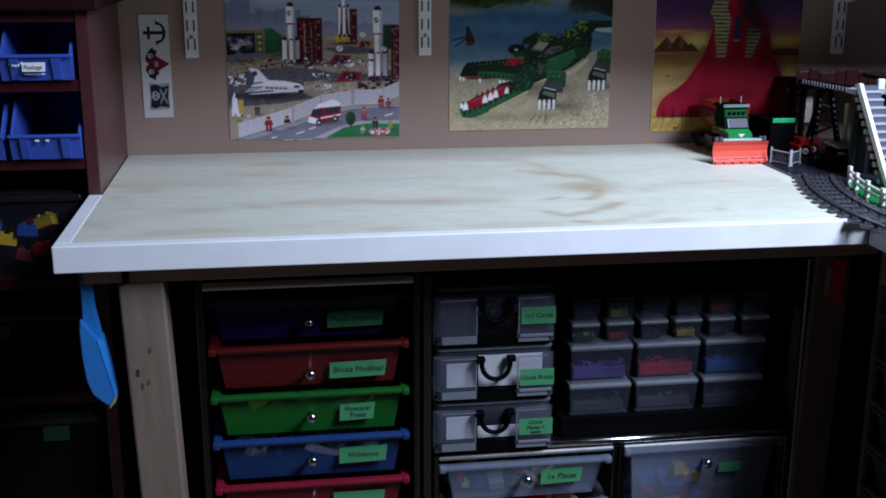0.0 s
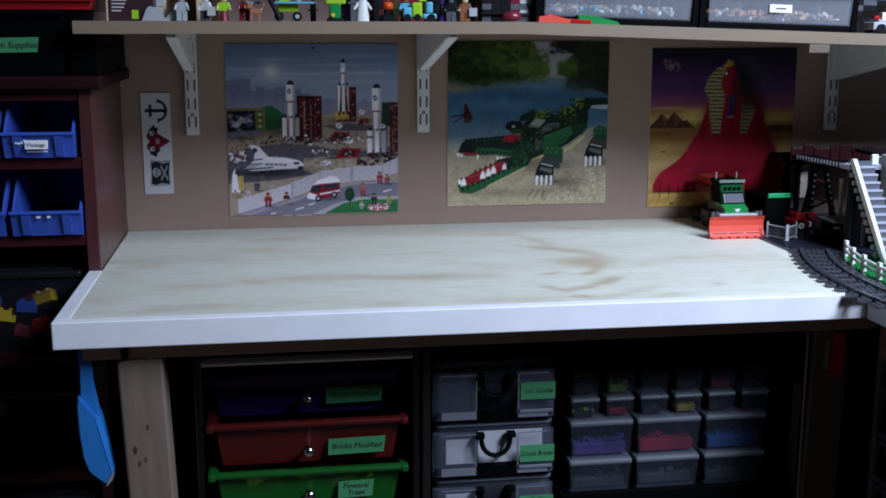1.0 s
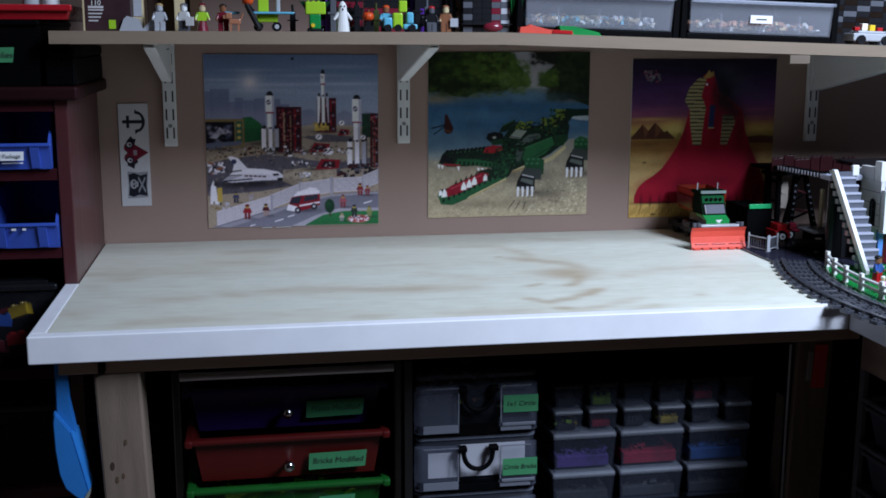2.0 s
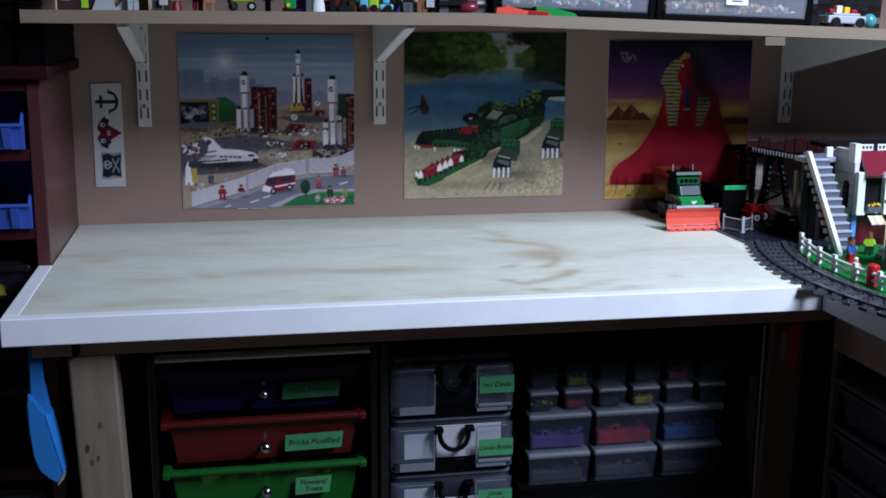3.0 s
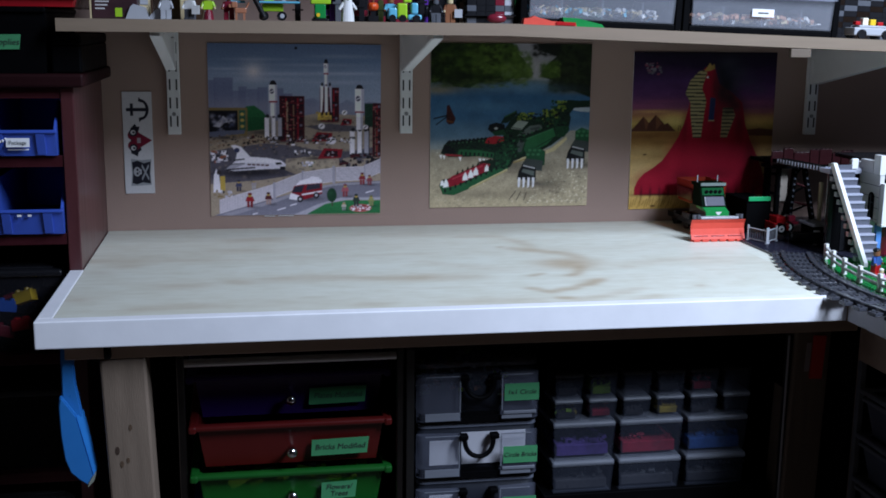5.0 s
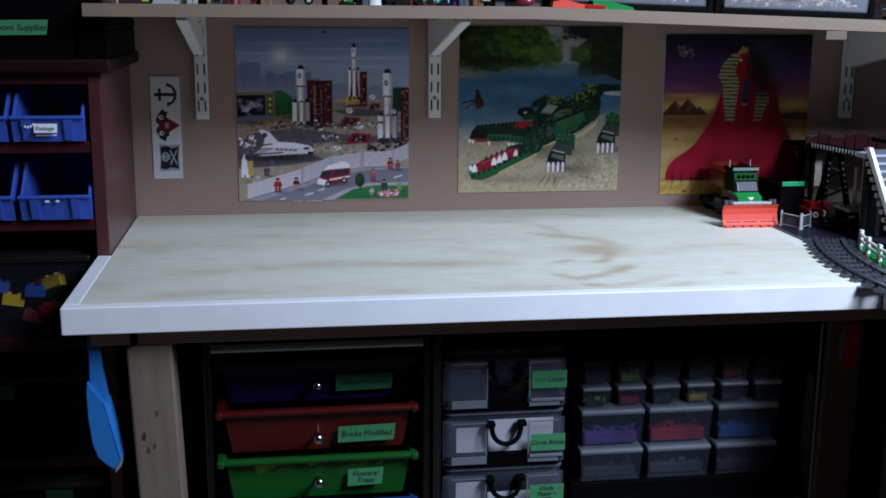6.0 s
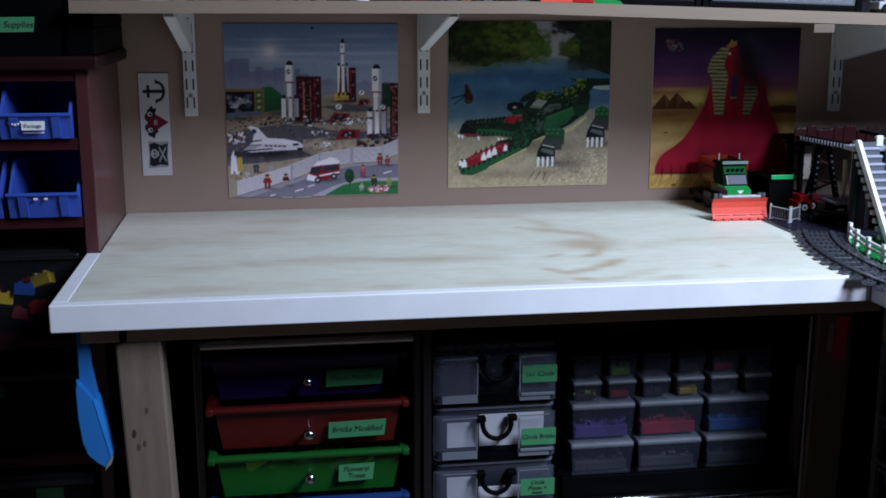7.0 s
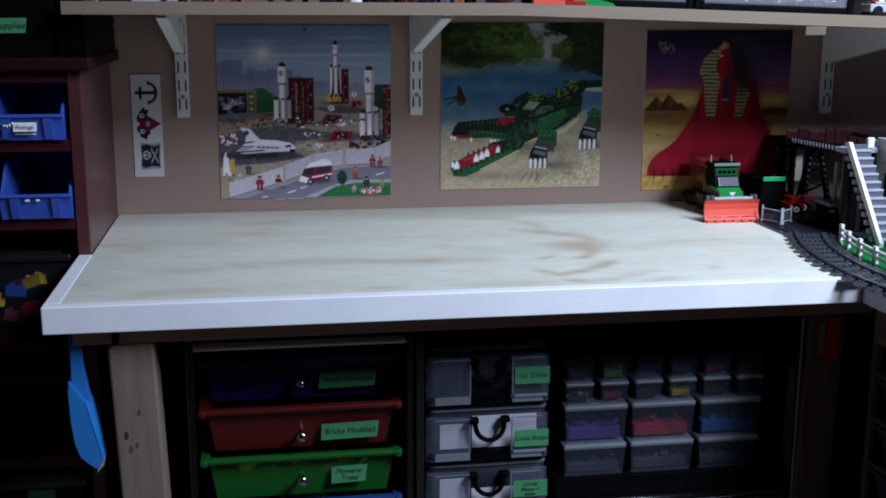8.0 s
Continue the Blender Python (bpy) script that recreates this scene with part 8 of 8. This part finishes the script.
def toy_station():
    s = thing("toy_station", (1.2, -0.36, BZ), "white toy station with dark red roof", "toy building")
    x0, x1, yf, yb, z0, zt = 1.072, 1.42, -0.418, -0.24, 0.9235, 1.070
    stone = toy("shade stone", (0.60, 0.595, 0.59))
    bm = bmesh.new()
    bx(bm, x0, x0 + 0.008, yf + 0.012, yb, z0 + 0.058, zt - 0.012)
    bx(bm, x0, x0 + 0.008, yf + 0.03, yb, z0, z0 + 0.058)
    part("side_wall", bm, stone, s, "pale grey side wall")
    for k in range(5):
        bar("joint", x0 - 0.0006, x0 - 0.0001, yf + 0.012, yb, z0 + 0.062 + k * 0.0182, z0 + 0.0628 + k * 0.0182, T_DGR, s)
    for y in (-0.386, -0.330):
        bm = bmesh.new()
        arch_window(bm, y, 0.985, 0.017, 0.044, x0 - 0.0018, 0)
        w = part("window", bm, T_BLK, s, "arched dark window")
        bm = bmesh.new()
        bx(bm, x0 - 0.0030, x0 - 0.002, y - 0.0005, y + 0.0005, 0.985, 1.025)
        bx(bm, x0 - 0.0030, x0 - 0.002, y - 0.008, y + 0.008, 1.012, 1.0132)
        part("glazing_bar", bm, T_DGR, w)
    for i, (y0, y1, h) in enumerate(((-0.405, -0.385, 0.020), (-0.384, -0.345, 0.009), (-0.344, -0.31, 0.003))):
        bm = bmesh.new()
        bx(bm, x0 - 0.001, x0 + 0.010, y0, y1, zt - 0.0118, zt + h, 0, 0.001)
        part("parapet", bm, T_WHT if i == 0 else stone, s)
    # front: white piers, dark bays
    for px in (1.072, 1.120, 1.168, 1.216, 1.264, 1.312):
        bm = bmesh.new()
        bx(bm, px, px + 0.013, yf - 0.002, yf + 0.010, z0 + 0.058, zt - 0.024, 0, 0.0008)
        bx(bm, px - 0.001, px + 0.014, yf - 0.004, yf + 0.010, z0 + 0.0535, z0 + 0.0578, 0, 0.0006)
        part("pier", bm, T_WHT, s, "white pier")
    bar("dark_bay", 1.0805, 1.325, yf + 0.0105, yf + 0.0145, z0 + 0.0585, zt - 0.0245, T_BLK, s)
    for i, px in enumerate((1.090, 1.138, 1.186, 1.234)):
        bm = bmesh.new()
        bx(bm, px, px + 0.025, yf - 0.006, yf + 0.004, z0 + 0.058, z0 + 0.066, 0, 0.0006)
        w = part("flower_box", bm, T_DGR, s, "dark window box")
        bm = bmesh.new()
        for k in range(7):
            ball(bm, (px + 0.003 + 0.0032 * k, yf - 0.002, z0 + 0.0685 + 0.002 * (k % 2)), 0.0026, k % 3, u=6, v=4)
        part("flowers", bm, [T_LIM, T_RED, T_YEL], w, "small coloured toy flowers")
        bm = bmesh.new()
        for k in range(4):
            prism(bm, [(yf - 0.0065, z0 + 0.053), (yf - 0.020, z0 + 0.0425), (yf - 0.020, z0 + 0.0405), (yf - 0.0065, z0 + 0.051)], "x", px + k * 0.0064, px + k * 0.0064 + 0.0060, k % 2)
        part("awning", bm, [T_WHT, T_TAN], s, "striped awning")
    # roof
    for k in range(4):
        bm = bmesh.new()
        a, b = k / 4, (k + 1) / 4
        prism(bm, [(yf - 0.012 + 0.034 * a, 1.042 + 0.036 * a), (yf - 0.012 + 0.034 * b, 1.042 + 0.036 * b), (yf - 0.008 + 0.034 * b, 1.038 + 0.036 * b), (yf - 0.008 + 0.034 * a, 1.038 + 0.036 * a)], "x", x0 + 0.0105, x1)
        part("roof_course", bm, T_DRD, s, "dark red roof course")
    bar("roof_slab", x0 + 0.0105, x1, yf + 0.0225, yb, 1.071, 1.0775, T_BLK, s)
    for i in range(7):
        px = 1.080 + i * 0.036
        bm = bmesh.new()
        bx(bm, px, px + 0.028, yf + 0.0225, yf + 0.0265, 1.0777, 1.0805)
        bx(bm, px, px + 0.028, yf + 0.0225, yf + 0.0265, 1.0855, 1.0880)
        for k in range(5):
            bx(bm, px + k * 0.0065, px + k * 0.0065 + 0.0018, yf + 0.0225, yf + 0.0265, 1.0805, 1.0855)
        part("cresting", bm, T_WHT, s, "white roof cresting")
    bm = bmesh.new()
    cyl(bm, (1.112, yf - 0.009, 1.038), (1.112, yf - 0.009, 1.047), 0.004, 0, 10)
    part("lamp", bm, T_GRY, s)
    # ground floor
    bar("blue_post", 1.0725, 1.081, yf + 0.0105, yf + 0.0185, z0, z0 + 0.0532, toy("mid blue", (0.10, 0.25, 0.62)), s, "mid blue corner post")
    bar("shop_wall", 1.0815, 1.40, yf + 0.034, yf + 0.040, z0, z0 + 0.0532, T_DRD, s)
    bar("floor_band", x0 + 0.0085, 1.40, yf + 0.0105, yf + 0.033, z0 + 0.0534, z0 + 0.0580, T_GRY, s)
    bm = bmesh.new()
    cyl(bm, (1.118, yf - 0.016, z0), (1.118, yf - 0.016, z0 + 0.0406), 0.0011, 0, 6)
    part("awning_pole", bm, T_TAN, s)


toy_station()
figure(0.998, -0.535, BZ + 0.0049, T_RED, toy("denim", (0.04, 0.10, 0.35)), T_BRN, T_BLK, "blue and red toy figure by the stairs", turn=30)
figure(1.066, -0.474, BZ + 0.0049, T_DGN, T_LIM, T_BRN, T_DRD, "lime toy figure by the station", turn=-20, s=0.85)
figure(0.968, -0.600, BZ + 0.0049, T_WHT, toy("pink", (0.7, 0.25, 0.4)), T_TAN, T_WHT, "small pink and white toy figure", s=0.6)
bm = bmesh.new()
bx(bm, 1.060, 1.13, -0.520, -0.500, BZ + 0.0049, BZ + 0.0125, 0, 0.001)
prism(bm, [(1.062, BZ + 0.0126), (1.084, BZ + 0.0126), (1.078, BZ + 0.024), (1.066, BZ + 0.020)], "y", -0.518, -0.503)
part("toy_rock", bm, T_DGR, None, "grey toy rocks by the station", "toy")
t = thing("toy_garden", (1.04, -0.58, BZ), "grey toy pillar with dark green foliage", "toy plant")
bm = bmesh.new()
bx(bm, 1.034, 1.080, -0.60, -0.565, BZ + 0.0049, BZ + 0.100, 0, 0.001)
part("pillar", bm, toy("olive tan", (0.16, 0.13, 0.08)), t, "dull tan pillar")
bm = bmesh.new()
bx(bm, 1.030, 1.088, -0.605, -0.56, BZ + 0.1002, BZ + 0.106, 0, 0.001)
studs(bm, 1.031, -0.604, BZ + 0.106, 7, 5)
part("cap", bm, T_GRY, t)
bm = bmesh.new()
rnd = random.Random(7)
for i in range(260):
    ball(bm, (1.036 + rnd.random() * 0.05, -0.607 - rnd.random() * 0.016, BZ + 0.006 + rnd.random() * 0.062), 0.0032, 0, 1.3, 1, 0.5, 6, 4)
part("foliage", bm, T_DGN, t, "dark green toy leaves", kind="stuff")


CABG = mat("deep green plastic", (0.002, 0.008, 0.0035), 0.6, vary=0.1, spec=0.02)


def plow_truck():
    t = thing("toy_truck", (0.88, -0.15, BZ), "green toy truck with an orange snow plow", "toy vehicle")
    z = TOP + 0.0006
    # blade: curved orange plate with lower teeth
    bm = bmesh.new()
    prof = ((-0.2405, z), (-0.2445, z + 0.004), (-0.2400, z + 0.012), (-0.2375, z + 0.022), (-0.2390, z + 0.032), (-0.2430, z + 0.0385))
    back = [(y + 0.003, zz) for y, zz in prof][::-1]
    prism(bm, list(prof) + back, "x", 0.8300, 0.9290)
    pl = part("plow", bm, T_ORP, t, "bright orange plow blade")
    for i in range(3):
        bm = bmesh.new()
        x0 = 0.836 + i * 0.031
        bx(bm, x0, x0 + 0.025, -0.2425, -0.2385, z + 0.0085, z + 0.0105, 0, 0.0006)
        part("rib", bm, toy("deep coral", (0.30, 0.022, 0.018)), pl)
    for i in range(6):
        bm = bmesh.new()
        x0 = 0.8335 + i * 0.016
        bx(bm, x0, x0 + 0.012, -0.2465, -0.2415, z, z + 0.0035, 0, 0.0006)
        part("tooth", bm, T_ORP, pl)
    bar("plow_bar", 0.848, 0.918, -0.238, -0.226, z + 0.0385, z + 0.0425, T_GRY, t, "light grey plow bar", bevel=0.0008)
    for x in (0.838, 0.846, 0.918, 0.925):
        bm = bmesh.new()
        cyl(bm, (x, -0.232, z + 0.0385), (x, -0.232, z + 0.046), 0.0035, 0, 10)
        part("lamp", bm, T_DGR, t)
    bar("chassis", 0.868, 0.926, -0.235, -0.03, z + 0.012, z + 0.022, T_BLK, t)
    for x in (0.870, 0.920):
        for y in (-0.185, -0.115, -0.06):
            bm = bmesh.new()
            cyl(bm, (x, y, z + 0.0135), (x + 0.012, y, z + 0.0135), 0.0135, 0, 20)
            cyl(bm, (x - 0.0005, y, z + 0.0135), (x + 0.0125, y, z + 0.0135), 0.006, 1, 14)
            part("wheel", bm, [T_BLK, T_BLK], t)
    bm = bmesh.new()
    prism(bm, [(-0.214, z + 0.022), (-0.135, z + 0.022), (-0.135, z + 0.052), (-0.198, z + 0.052), (-0.214, z + 0.046)], "x", 0.868, 0.912)
    part("engine_block", bm, T_BLK, t)
    bm = bmesh.new()
    prism(bm, [(-0.2155, z + 0.040), (-0.2145, z + 0.0475), (-0.198, z + 0.0535), (-0.170, z + 0.0535), (-0.170, z + 0.050), (-0.2135, z + 0.0462)], "x", 0.8665, 0.9095)
    part("hood", bm, T_GRN, t, "green hood")
    bm = bmesh.new()
    prism(bm, [(0.884, z + 0.0475), (0.896, z + 0.0475), (0.890, z + 0.0405)], "y", -0.2152, -0.2142)
    part("emblem", bm, T_WHT, t, "white triangle mark")
    bm = bmesh.new()
    prism(bm, [(-0.197, z + 0.0525), (-0.150, z + 0.0525), (-0.150, z + 0.088), (-0.180, z + 0.088)], "x", 0.867, 0.912)
    cab = part("cab", bm, CABG, t, "dark green cab")
    bm = bmesh.new()
    prism(bm, [(-0.1975, z + 0.056), (-0.1965, z + 0.056), (-0.1888, z + 0.071), (-0.1898, z + 0.071)], "x", 0.8755, 0.909)
    part("windscreen", bm, mat("smoked pane", (0.075, 0.075, 0.10), 0.5, spec=0.2), cab, "smoky pane")
    bm = bmesh.new()
    prism(bm, [(-0.1985, z + 0.056), (-0.1975, z + 0.056), (-0.1898, z + 0.071), (-0.1908, z + 0.071)], "x", 0.872, 0.8745)
    part("pillar", bm, mat("pale grey pillar", (0.26, 0.26, 0.28), 0.7, spec=0.1), cab)
    bm = bmesh.new()
    prism(bm, [(-0.1890, z + 0.0735), (-0.1867, z + 0.0735), (-0.1808, z + 0.0865), (-0.1832, z + 0.0865)], "x", 0.869, 0.910)
    for k in range(4):
        cyl(bm, (0.877 + 0.0085 * k, -0.1862, z + 0.079), (0.877 + 0.0085 * k, -0.1888, z + 0.0805), 0.0030, 1, 10)
    part("visor", bm, [mat("dull green plastic", (0.008, 0.075, 0.025), 0.7, vary=0.1, spec=0.03), DULLB], cab, "green visor with dark studs")
    bm = bmesh.new()
    bx(bm, 0.864, 0.915, -0.184, -0.146, z + 0.0882, z + 0.0945, 0, 0.001)
    studs(bm, 0.866, -0.182, z + 0.0945, 6, 2)
    part("roof", bm, CABG, cab)
    bar("roof_bar", 0.866, 0.913, -0.188, -0.1845, z + 0.0905, z + 0.0955, mat("pale green bar", (0.20, 0.24, 0.22), 0.6, spec=0.1), cab)
    for x in (0.868, 0.906):
        bm = bmesh.new()
        cyl(bm, (x, -0.165, z + 0.0945), (x, -0.165, z + 0.107), 0.0011, 0, 8)
        part("antenna", bm, T_GRY, cab)
    # hopper and its side panel hold the shelf's shadow in a darker orange
    bm = bmesh.new()
    tub(bm, 0.874, 0.936, -0.140, -0.05, z + 0.048, z + 0.089, 0.004, 0.004)
    part("hopper", bm, toy("shaded orange", (0.26, 0.026, 0.010)), t, "orange hopper")
    bar("hopper_panel", 0.8720, 0.8736, -0.132, -0.06, z + 0.055, z + 0.076, toy("shaded orange brown", (0.06, 0.014, 0.012)), t)
    bar("side_step", 0.856, 0.866, -0.165, -0.13, z + 0.026, z + 0.036, T_BLK, t, bevel=0.001)


count = set(bpy.data.objects)
plow_truck()
for ob in set(bpy.data.objects) - count:
    if ob.parent is None:
        ob.location += Vector((0.003, 0.020, 0))
# grey barriers
for i, (xa, ya, xb, yb) in enumerate(((0.932, -0.236, 0.948, -0.276), (0.953, -0.270, 0.978, -0.250))):
    f = thing("toy_barrier", ((xa + xb) / 2, (ya + yb) / 2, BZ), "grey toy lattice barrier", "toy fence", "toy barriers")
    z = BZ + 0.0036
    d = Vector((xb - xa, yb - ya, 0))
    for k in (0.0, 1.0):
        p = Vector((xa, ya, z)) + d * k
        bm = bmesh.new()
        cyl(bm, p, p + Vector((0, 0, 0.028)), 0.0018, 0, 8)
        cyl(bm, p, p + Vector((0, 0, 0.0025)), 0.0035, 0, 8)
        part("post", bm, T_GRY, f)
    for k in range(1, 8):
        p = Vector((xa, ya, z + 0.004)) + d * (k / 8)
        bm = bmesh.new()
        cyl(bm, p, p + Vector((0, 0, 0.019)), 0.0007, 0, 6)
        part("slat", bm, T_DGR, f)
    for h in (0.004, 0.023):
        bm = bmesh.new()
        cyl(bm, Vector((xa, ya, z + h)), Vector((xb, yb, z + h)), 0.0011, 0, 6)
        part("rail", bm, T_GRY, f)

# dark wagon with green name plate
t = thing("toy_wagon", (0.98, -0.15, BZ), "black toy wagon with a green plate", "toy vehicle")
z = BZ + 0.0049
bm = bmesh.new()
bx(bm, 0.955, 1.002, -0.175, -0.08, z + 0.008, z + 0.060, 0, 0.001)
studs(bm, 0.956, -0.174, z + 0.060, 5, 10)
part("body", bm, DULLB, t)
bar("plate", 0.957, 0.999, -0.1785, -0.1755, z + 0.0585, z + 0.0665, toy("mid green", (0.02, 0.34, 0.12)), t, "bright green plate", bevel=0.0006)
for x in (0.962, 0.995):
    for y in (-0.155, -0.10):
        bm = bmesh.new()
        cyl(bm, (x - 0.003, y, z + 0.008), (x + 0.003, y, z + 0.008), 0.008, 0, 14)
        part("wheel", bm, T_BLK, t)

# black trestle carrying the raised dark red walkway
t = thing("toy_bridge", (1.03, -0.22, BZ), "black toy trestle with dark red walkway", "toy bridge")
z, zt = BZ + 0.0036, 1.052
A, B = Vector((1.003, -0.130, 0)), Vector((1.032, -0.318, 0))
side = Vector((B.y - A.y, A.x - B.x, 0)).normalized() * -0.028
for x, y, w in ((1.0130, -0.130, 0.0055), (1.0285, -0.142, 0.0040)):
    bm = bmesh.new()
    bx(bm, x - w, x + w, y - 0.004, y + 0.004, z, zt, 0, 0.0008)
    for k in range(6):
        bx(bm, x - w - 0.0008, x + w + 0.0008, y - 0.0048, y + 0.0048, z + 0.004 + k * 0.0192, z + 0.0062 + k * 0.0192)
    part("post", bm, DULLB, t)
for k in range(3):
    bm = bmesh.new()
    bx(bm, 1.0190, 1.0240, -0.1445, -0.1285, z + 0.030 + k * 0.036, z + 0.034 + k * 0.036, 0, 0.0005)
    part("tie_bar", bm, DULLB, t)
bm = bmesh.new()
prism(bm, [(p.x, p.y) for p in (A, B, B + side, A + side)], "z", zt + 0.0002, zt + 0.006)
part("deck", bm, DULLB, t)
DUSK = toy("dusky red", (0.036, 0.009, 0.011))
for x, w, h in ((1.006, 0.021, 0.018), (1.0285, 0.019, 0.023), (1.049, 0.030, 0.0155), (1.0805, 0.017, 0.020), (1.099, 0.024, 0.021), (1.1245, 0.016, 0.014), (1.142, 0.024, 0.017)):
    bm = bmesh.new()
    bx(bm, x, x + w, -0.158, -0.153, zt - 0.0060, zt + 0.0012 + h, 0, 0.0008)
    for k in range(int(w / 0.008)):
        cyl(bm, (x + 0.004 + k * 0.008, -0.1555, zt + 0.0012 + h), (x + 0.004 + k * 0.008, -0.1555, zt + 0.0029 + h), 0.0022, 0, 8)
    part("side_plate", bm, DUSK, t, "dusky red side plate")
bm = bmesh.new()
bx(bm, 1.004, 1.250, -0.162, -0.120, zt - 0.012, zt - 0.0062)
# hidden rear deck added up to the wall, to shade the wall below
bx(bm, 1.036, 1.250, -0.1195, -0.006, zt - 0.012, zt - 0.0062)
part("walkway", bm, DULLB, t)
for x in (1.160, 1.240):
    bm = bmesh.new()
    bx(bm, x, x + 0.008, -0.150, -0.142, z, zt - 0.0122)
    part("post", bm, DULLB, t)
bm = bmesh.new()
for i in range(16):
    p = A.lerp(B, 0.25 + 0.72 * i / 16) - side * 0.10
    bx(bm, p.x - 0.0010, p.x + 0.0010, p.y - 0.0014, p.y + 0.0014, zt + 0.0005, zt + 0.0080)
part("baluster_row", bm, toy("peg grey", (0.17, 0.17, 0.19)), t, "row of small pale pegs", kind="stuff")
bm = bmesh.new()
bx(bm, 1.0345, 1.0525, -0.1325, -0.129, z + 0.052, z + 0.114, 0, 0.0006)
bx(bm, 1.0345, 1.0490, -0.1335, -0.1326, z + 0.078, z + 0.080)
part("pale_panel", bm, toy("stone brown", (0.30, 0.26, 0.22)), t, "pale brown panel")

# leaning lattice mast of dark studded beams under the walkway
t = thing("toy_mast", (1.085, -0.13, BZ), "leaning black toy lattice mast with pale studs", "toy building")
for xa, xb in ((1.060, 1.068), (1.112, 1.084)):
    bm = bmesh.new()
    prism(bm, [(xa - 0.0045, z + 0.0002), (xa + 0.0045, z + 0.0002), (xb + 0.004, 1.0455), (xb - 0.004, 1.0455)], "y", -0.133, -0.125)
    leg = part("beam", bm, DULLB, t)
    bm = bmesh.new()
    for k in range(11):
        f = (k + 0.5) / 11
        q = Vector((xa + (xb - xa) * f, -0.133, z + (1.0455 - z) * f))
        cyl(bm, q, q + Vector((0, -0.0018, 0)), 0.0022, 0, 8)
    part("stud_row", bm, T_DGR, leg, kind="stuff")
for k in range(6):
    f = 0.12 + k * 0.145
    q = [Vector((xa + (xb - xa) * g + o, -0.129, z + (1.0455 - z) * g)) for (xa, xb, o), g in (((1.060, 1.068, 0.004), f), ((1.112, 1.084, -0.004), f + 0.10 * (1 if k % 2 else -0.6)))]
    bm = bmesh.new()
    cyl(bm, q[0], q[1], 0.0022, 0, 8)
    part("rung", bm, DULLB if k % 2 else toy("umber red", (0.05, 0.010, 0.012)), t)

# small red loader
t = thing("toy_loader", (1.005, -0.22, BZ), "red toy loader with black tyres and white hubs", "toy vehicle")
z = BZ + 0.0049
bm = bmesh.new()
bx(bm, 0.988, 1.016, -0.232, -0.190, z + 0.010, z + 0.0235, 0, 0.001)
bx(bm, 0.994, 1.012, -0.226, -0.196, z + 0.0235, z + 0.034, 0, 0.001)
studs(bm, 0.994, -0.225, z + 0.034, 2, 3)
part("body", bm, T_RED, t)
for x, y in ((0.998, -0.2385), (1.020, -0.2225)):
    bm = bmesh.new()
    cyl(bm, (x, y, z + 0.0145), (x, y + 0.006, z + 0.0145), 0.0098, 0, 20)
    w = part("wheel", bm, DULLB, t, "black tyre")
    bm = bmesh.new()
    cyl(bm, (x, y - 0.0008, z + 0.0145), (x, y - 0.0001, z + 0.0145), 0.0056, 0, 14)
    cyl(bm, (x, y - 0.0016, z + 0.0145), (x, y - 0.0009, z + 0.0145), 0.0020, 1, 10)
    part("hub", bm, [T_WHT, DULLB], w, "white hub")
bm = bmesh.new()
prism(bm, [(1.010, z + 0.0345), (1.016, z + 0.0345), (1.026, z + 0.078), (1.021, z + 0.080)], "y", -0.214, -0.208)
part("lift_arm", bm, DULLB, t)
bm = bmesh.new()
bx(bm, 1.0225, 1.036, -0.215, -0.205, z + 0.0235, z + 0.034, 0, 0.0012)
bx(bm, 1.0165, 1.040, -0.219, -0.200, z + 0.0185, z + 0.0234, 0, 0.0008)
part("seat", bm, T_DRD, t, "dark red seat")
t.location += Vector((0.004, 0.018, 0))

t = thing("toy_platform", (1.08, -0.22, BZ), "black toy platform with a light grey top", "toy building")
bm = bmesh.new()
bx(bm, 1.058, 1.110, -0.232, -0.185, z - 0.0001, z + 0.020)
part("plinth", bm, DULLB, t)
bm = bmesh.new()
bx(bm, 1.052, 1.112, -0.238, -0.180, z + 0.0202, z + 0.0234, 0, 0.0004)
studs(bm, 1.052, -0.238, z + 0.0234, 7, 7)
part("top_plate", bm, T_GRY, t, "light grey studded plate")
bm = bmesh.new()
cyl(bm, (1.0845, -0.198, z + 0.0236), (1.0845, -0.198, z + 0.094), 0.0040, 0, 12)
part("column", bm, T_TAN, t, "cream column")
bm = bmesh.new()
bx(bm, 1.044, 1.050, -0.262, -0.256, z, z + 0.018, 0, 0.001)
bx(bm, 1.048, 1.054, -0.262, -0.256, z + 0.010, z + 0.018, 0, 0.001)
part("toy_tap", bm, T_WHT, None, "small white toy tap piece", "toy")
bm = bmesh.new()
cyl(bm, (0.992, -0.272, z + 0.010), (1.052, -0.292, z + 0.010), 0.010, 0, 20)
part("toy_pipe", bm, T_BLK, None, "dark grey toy pipe lying by the track", "toy")
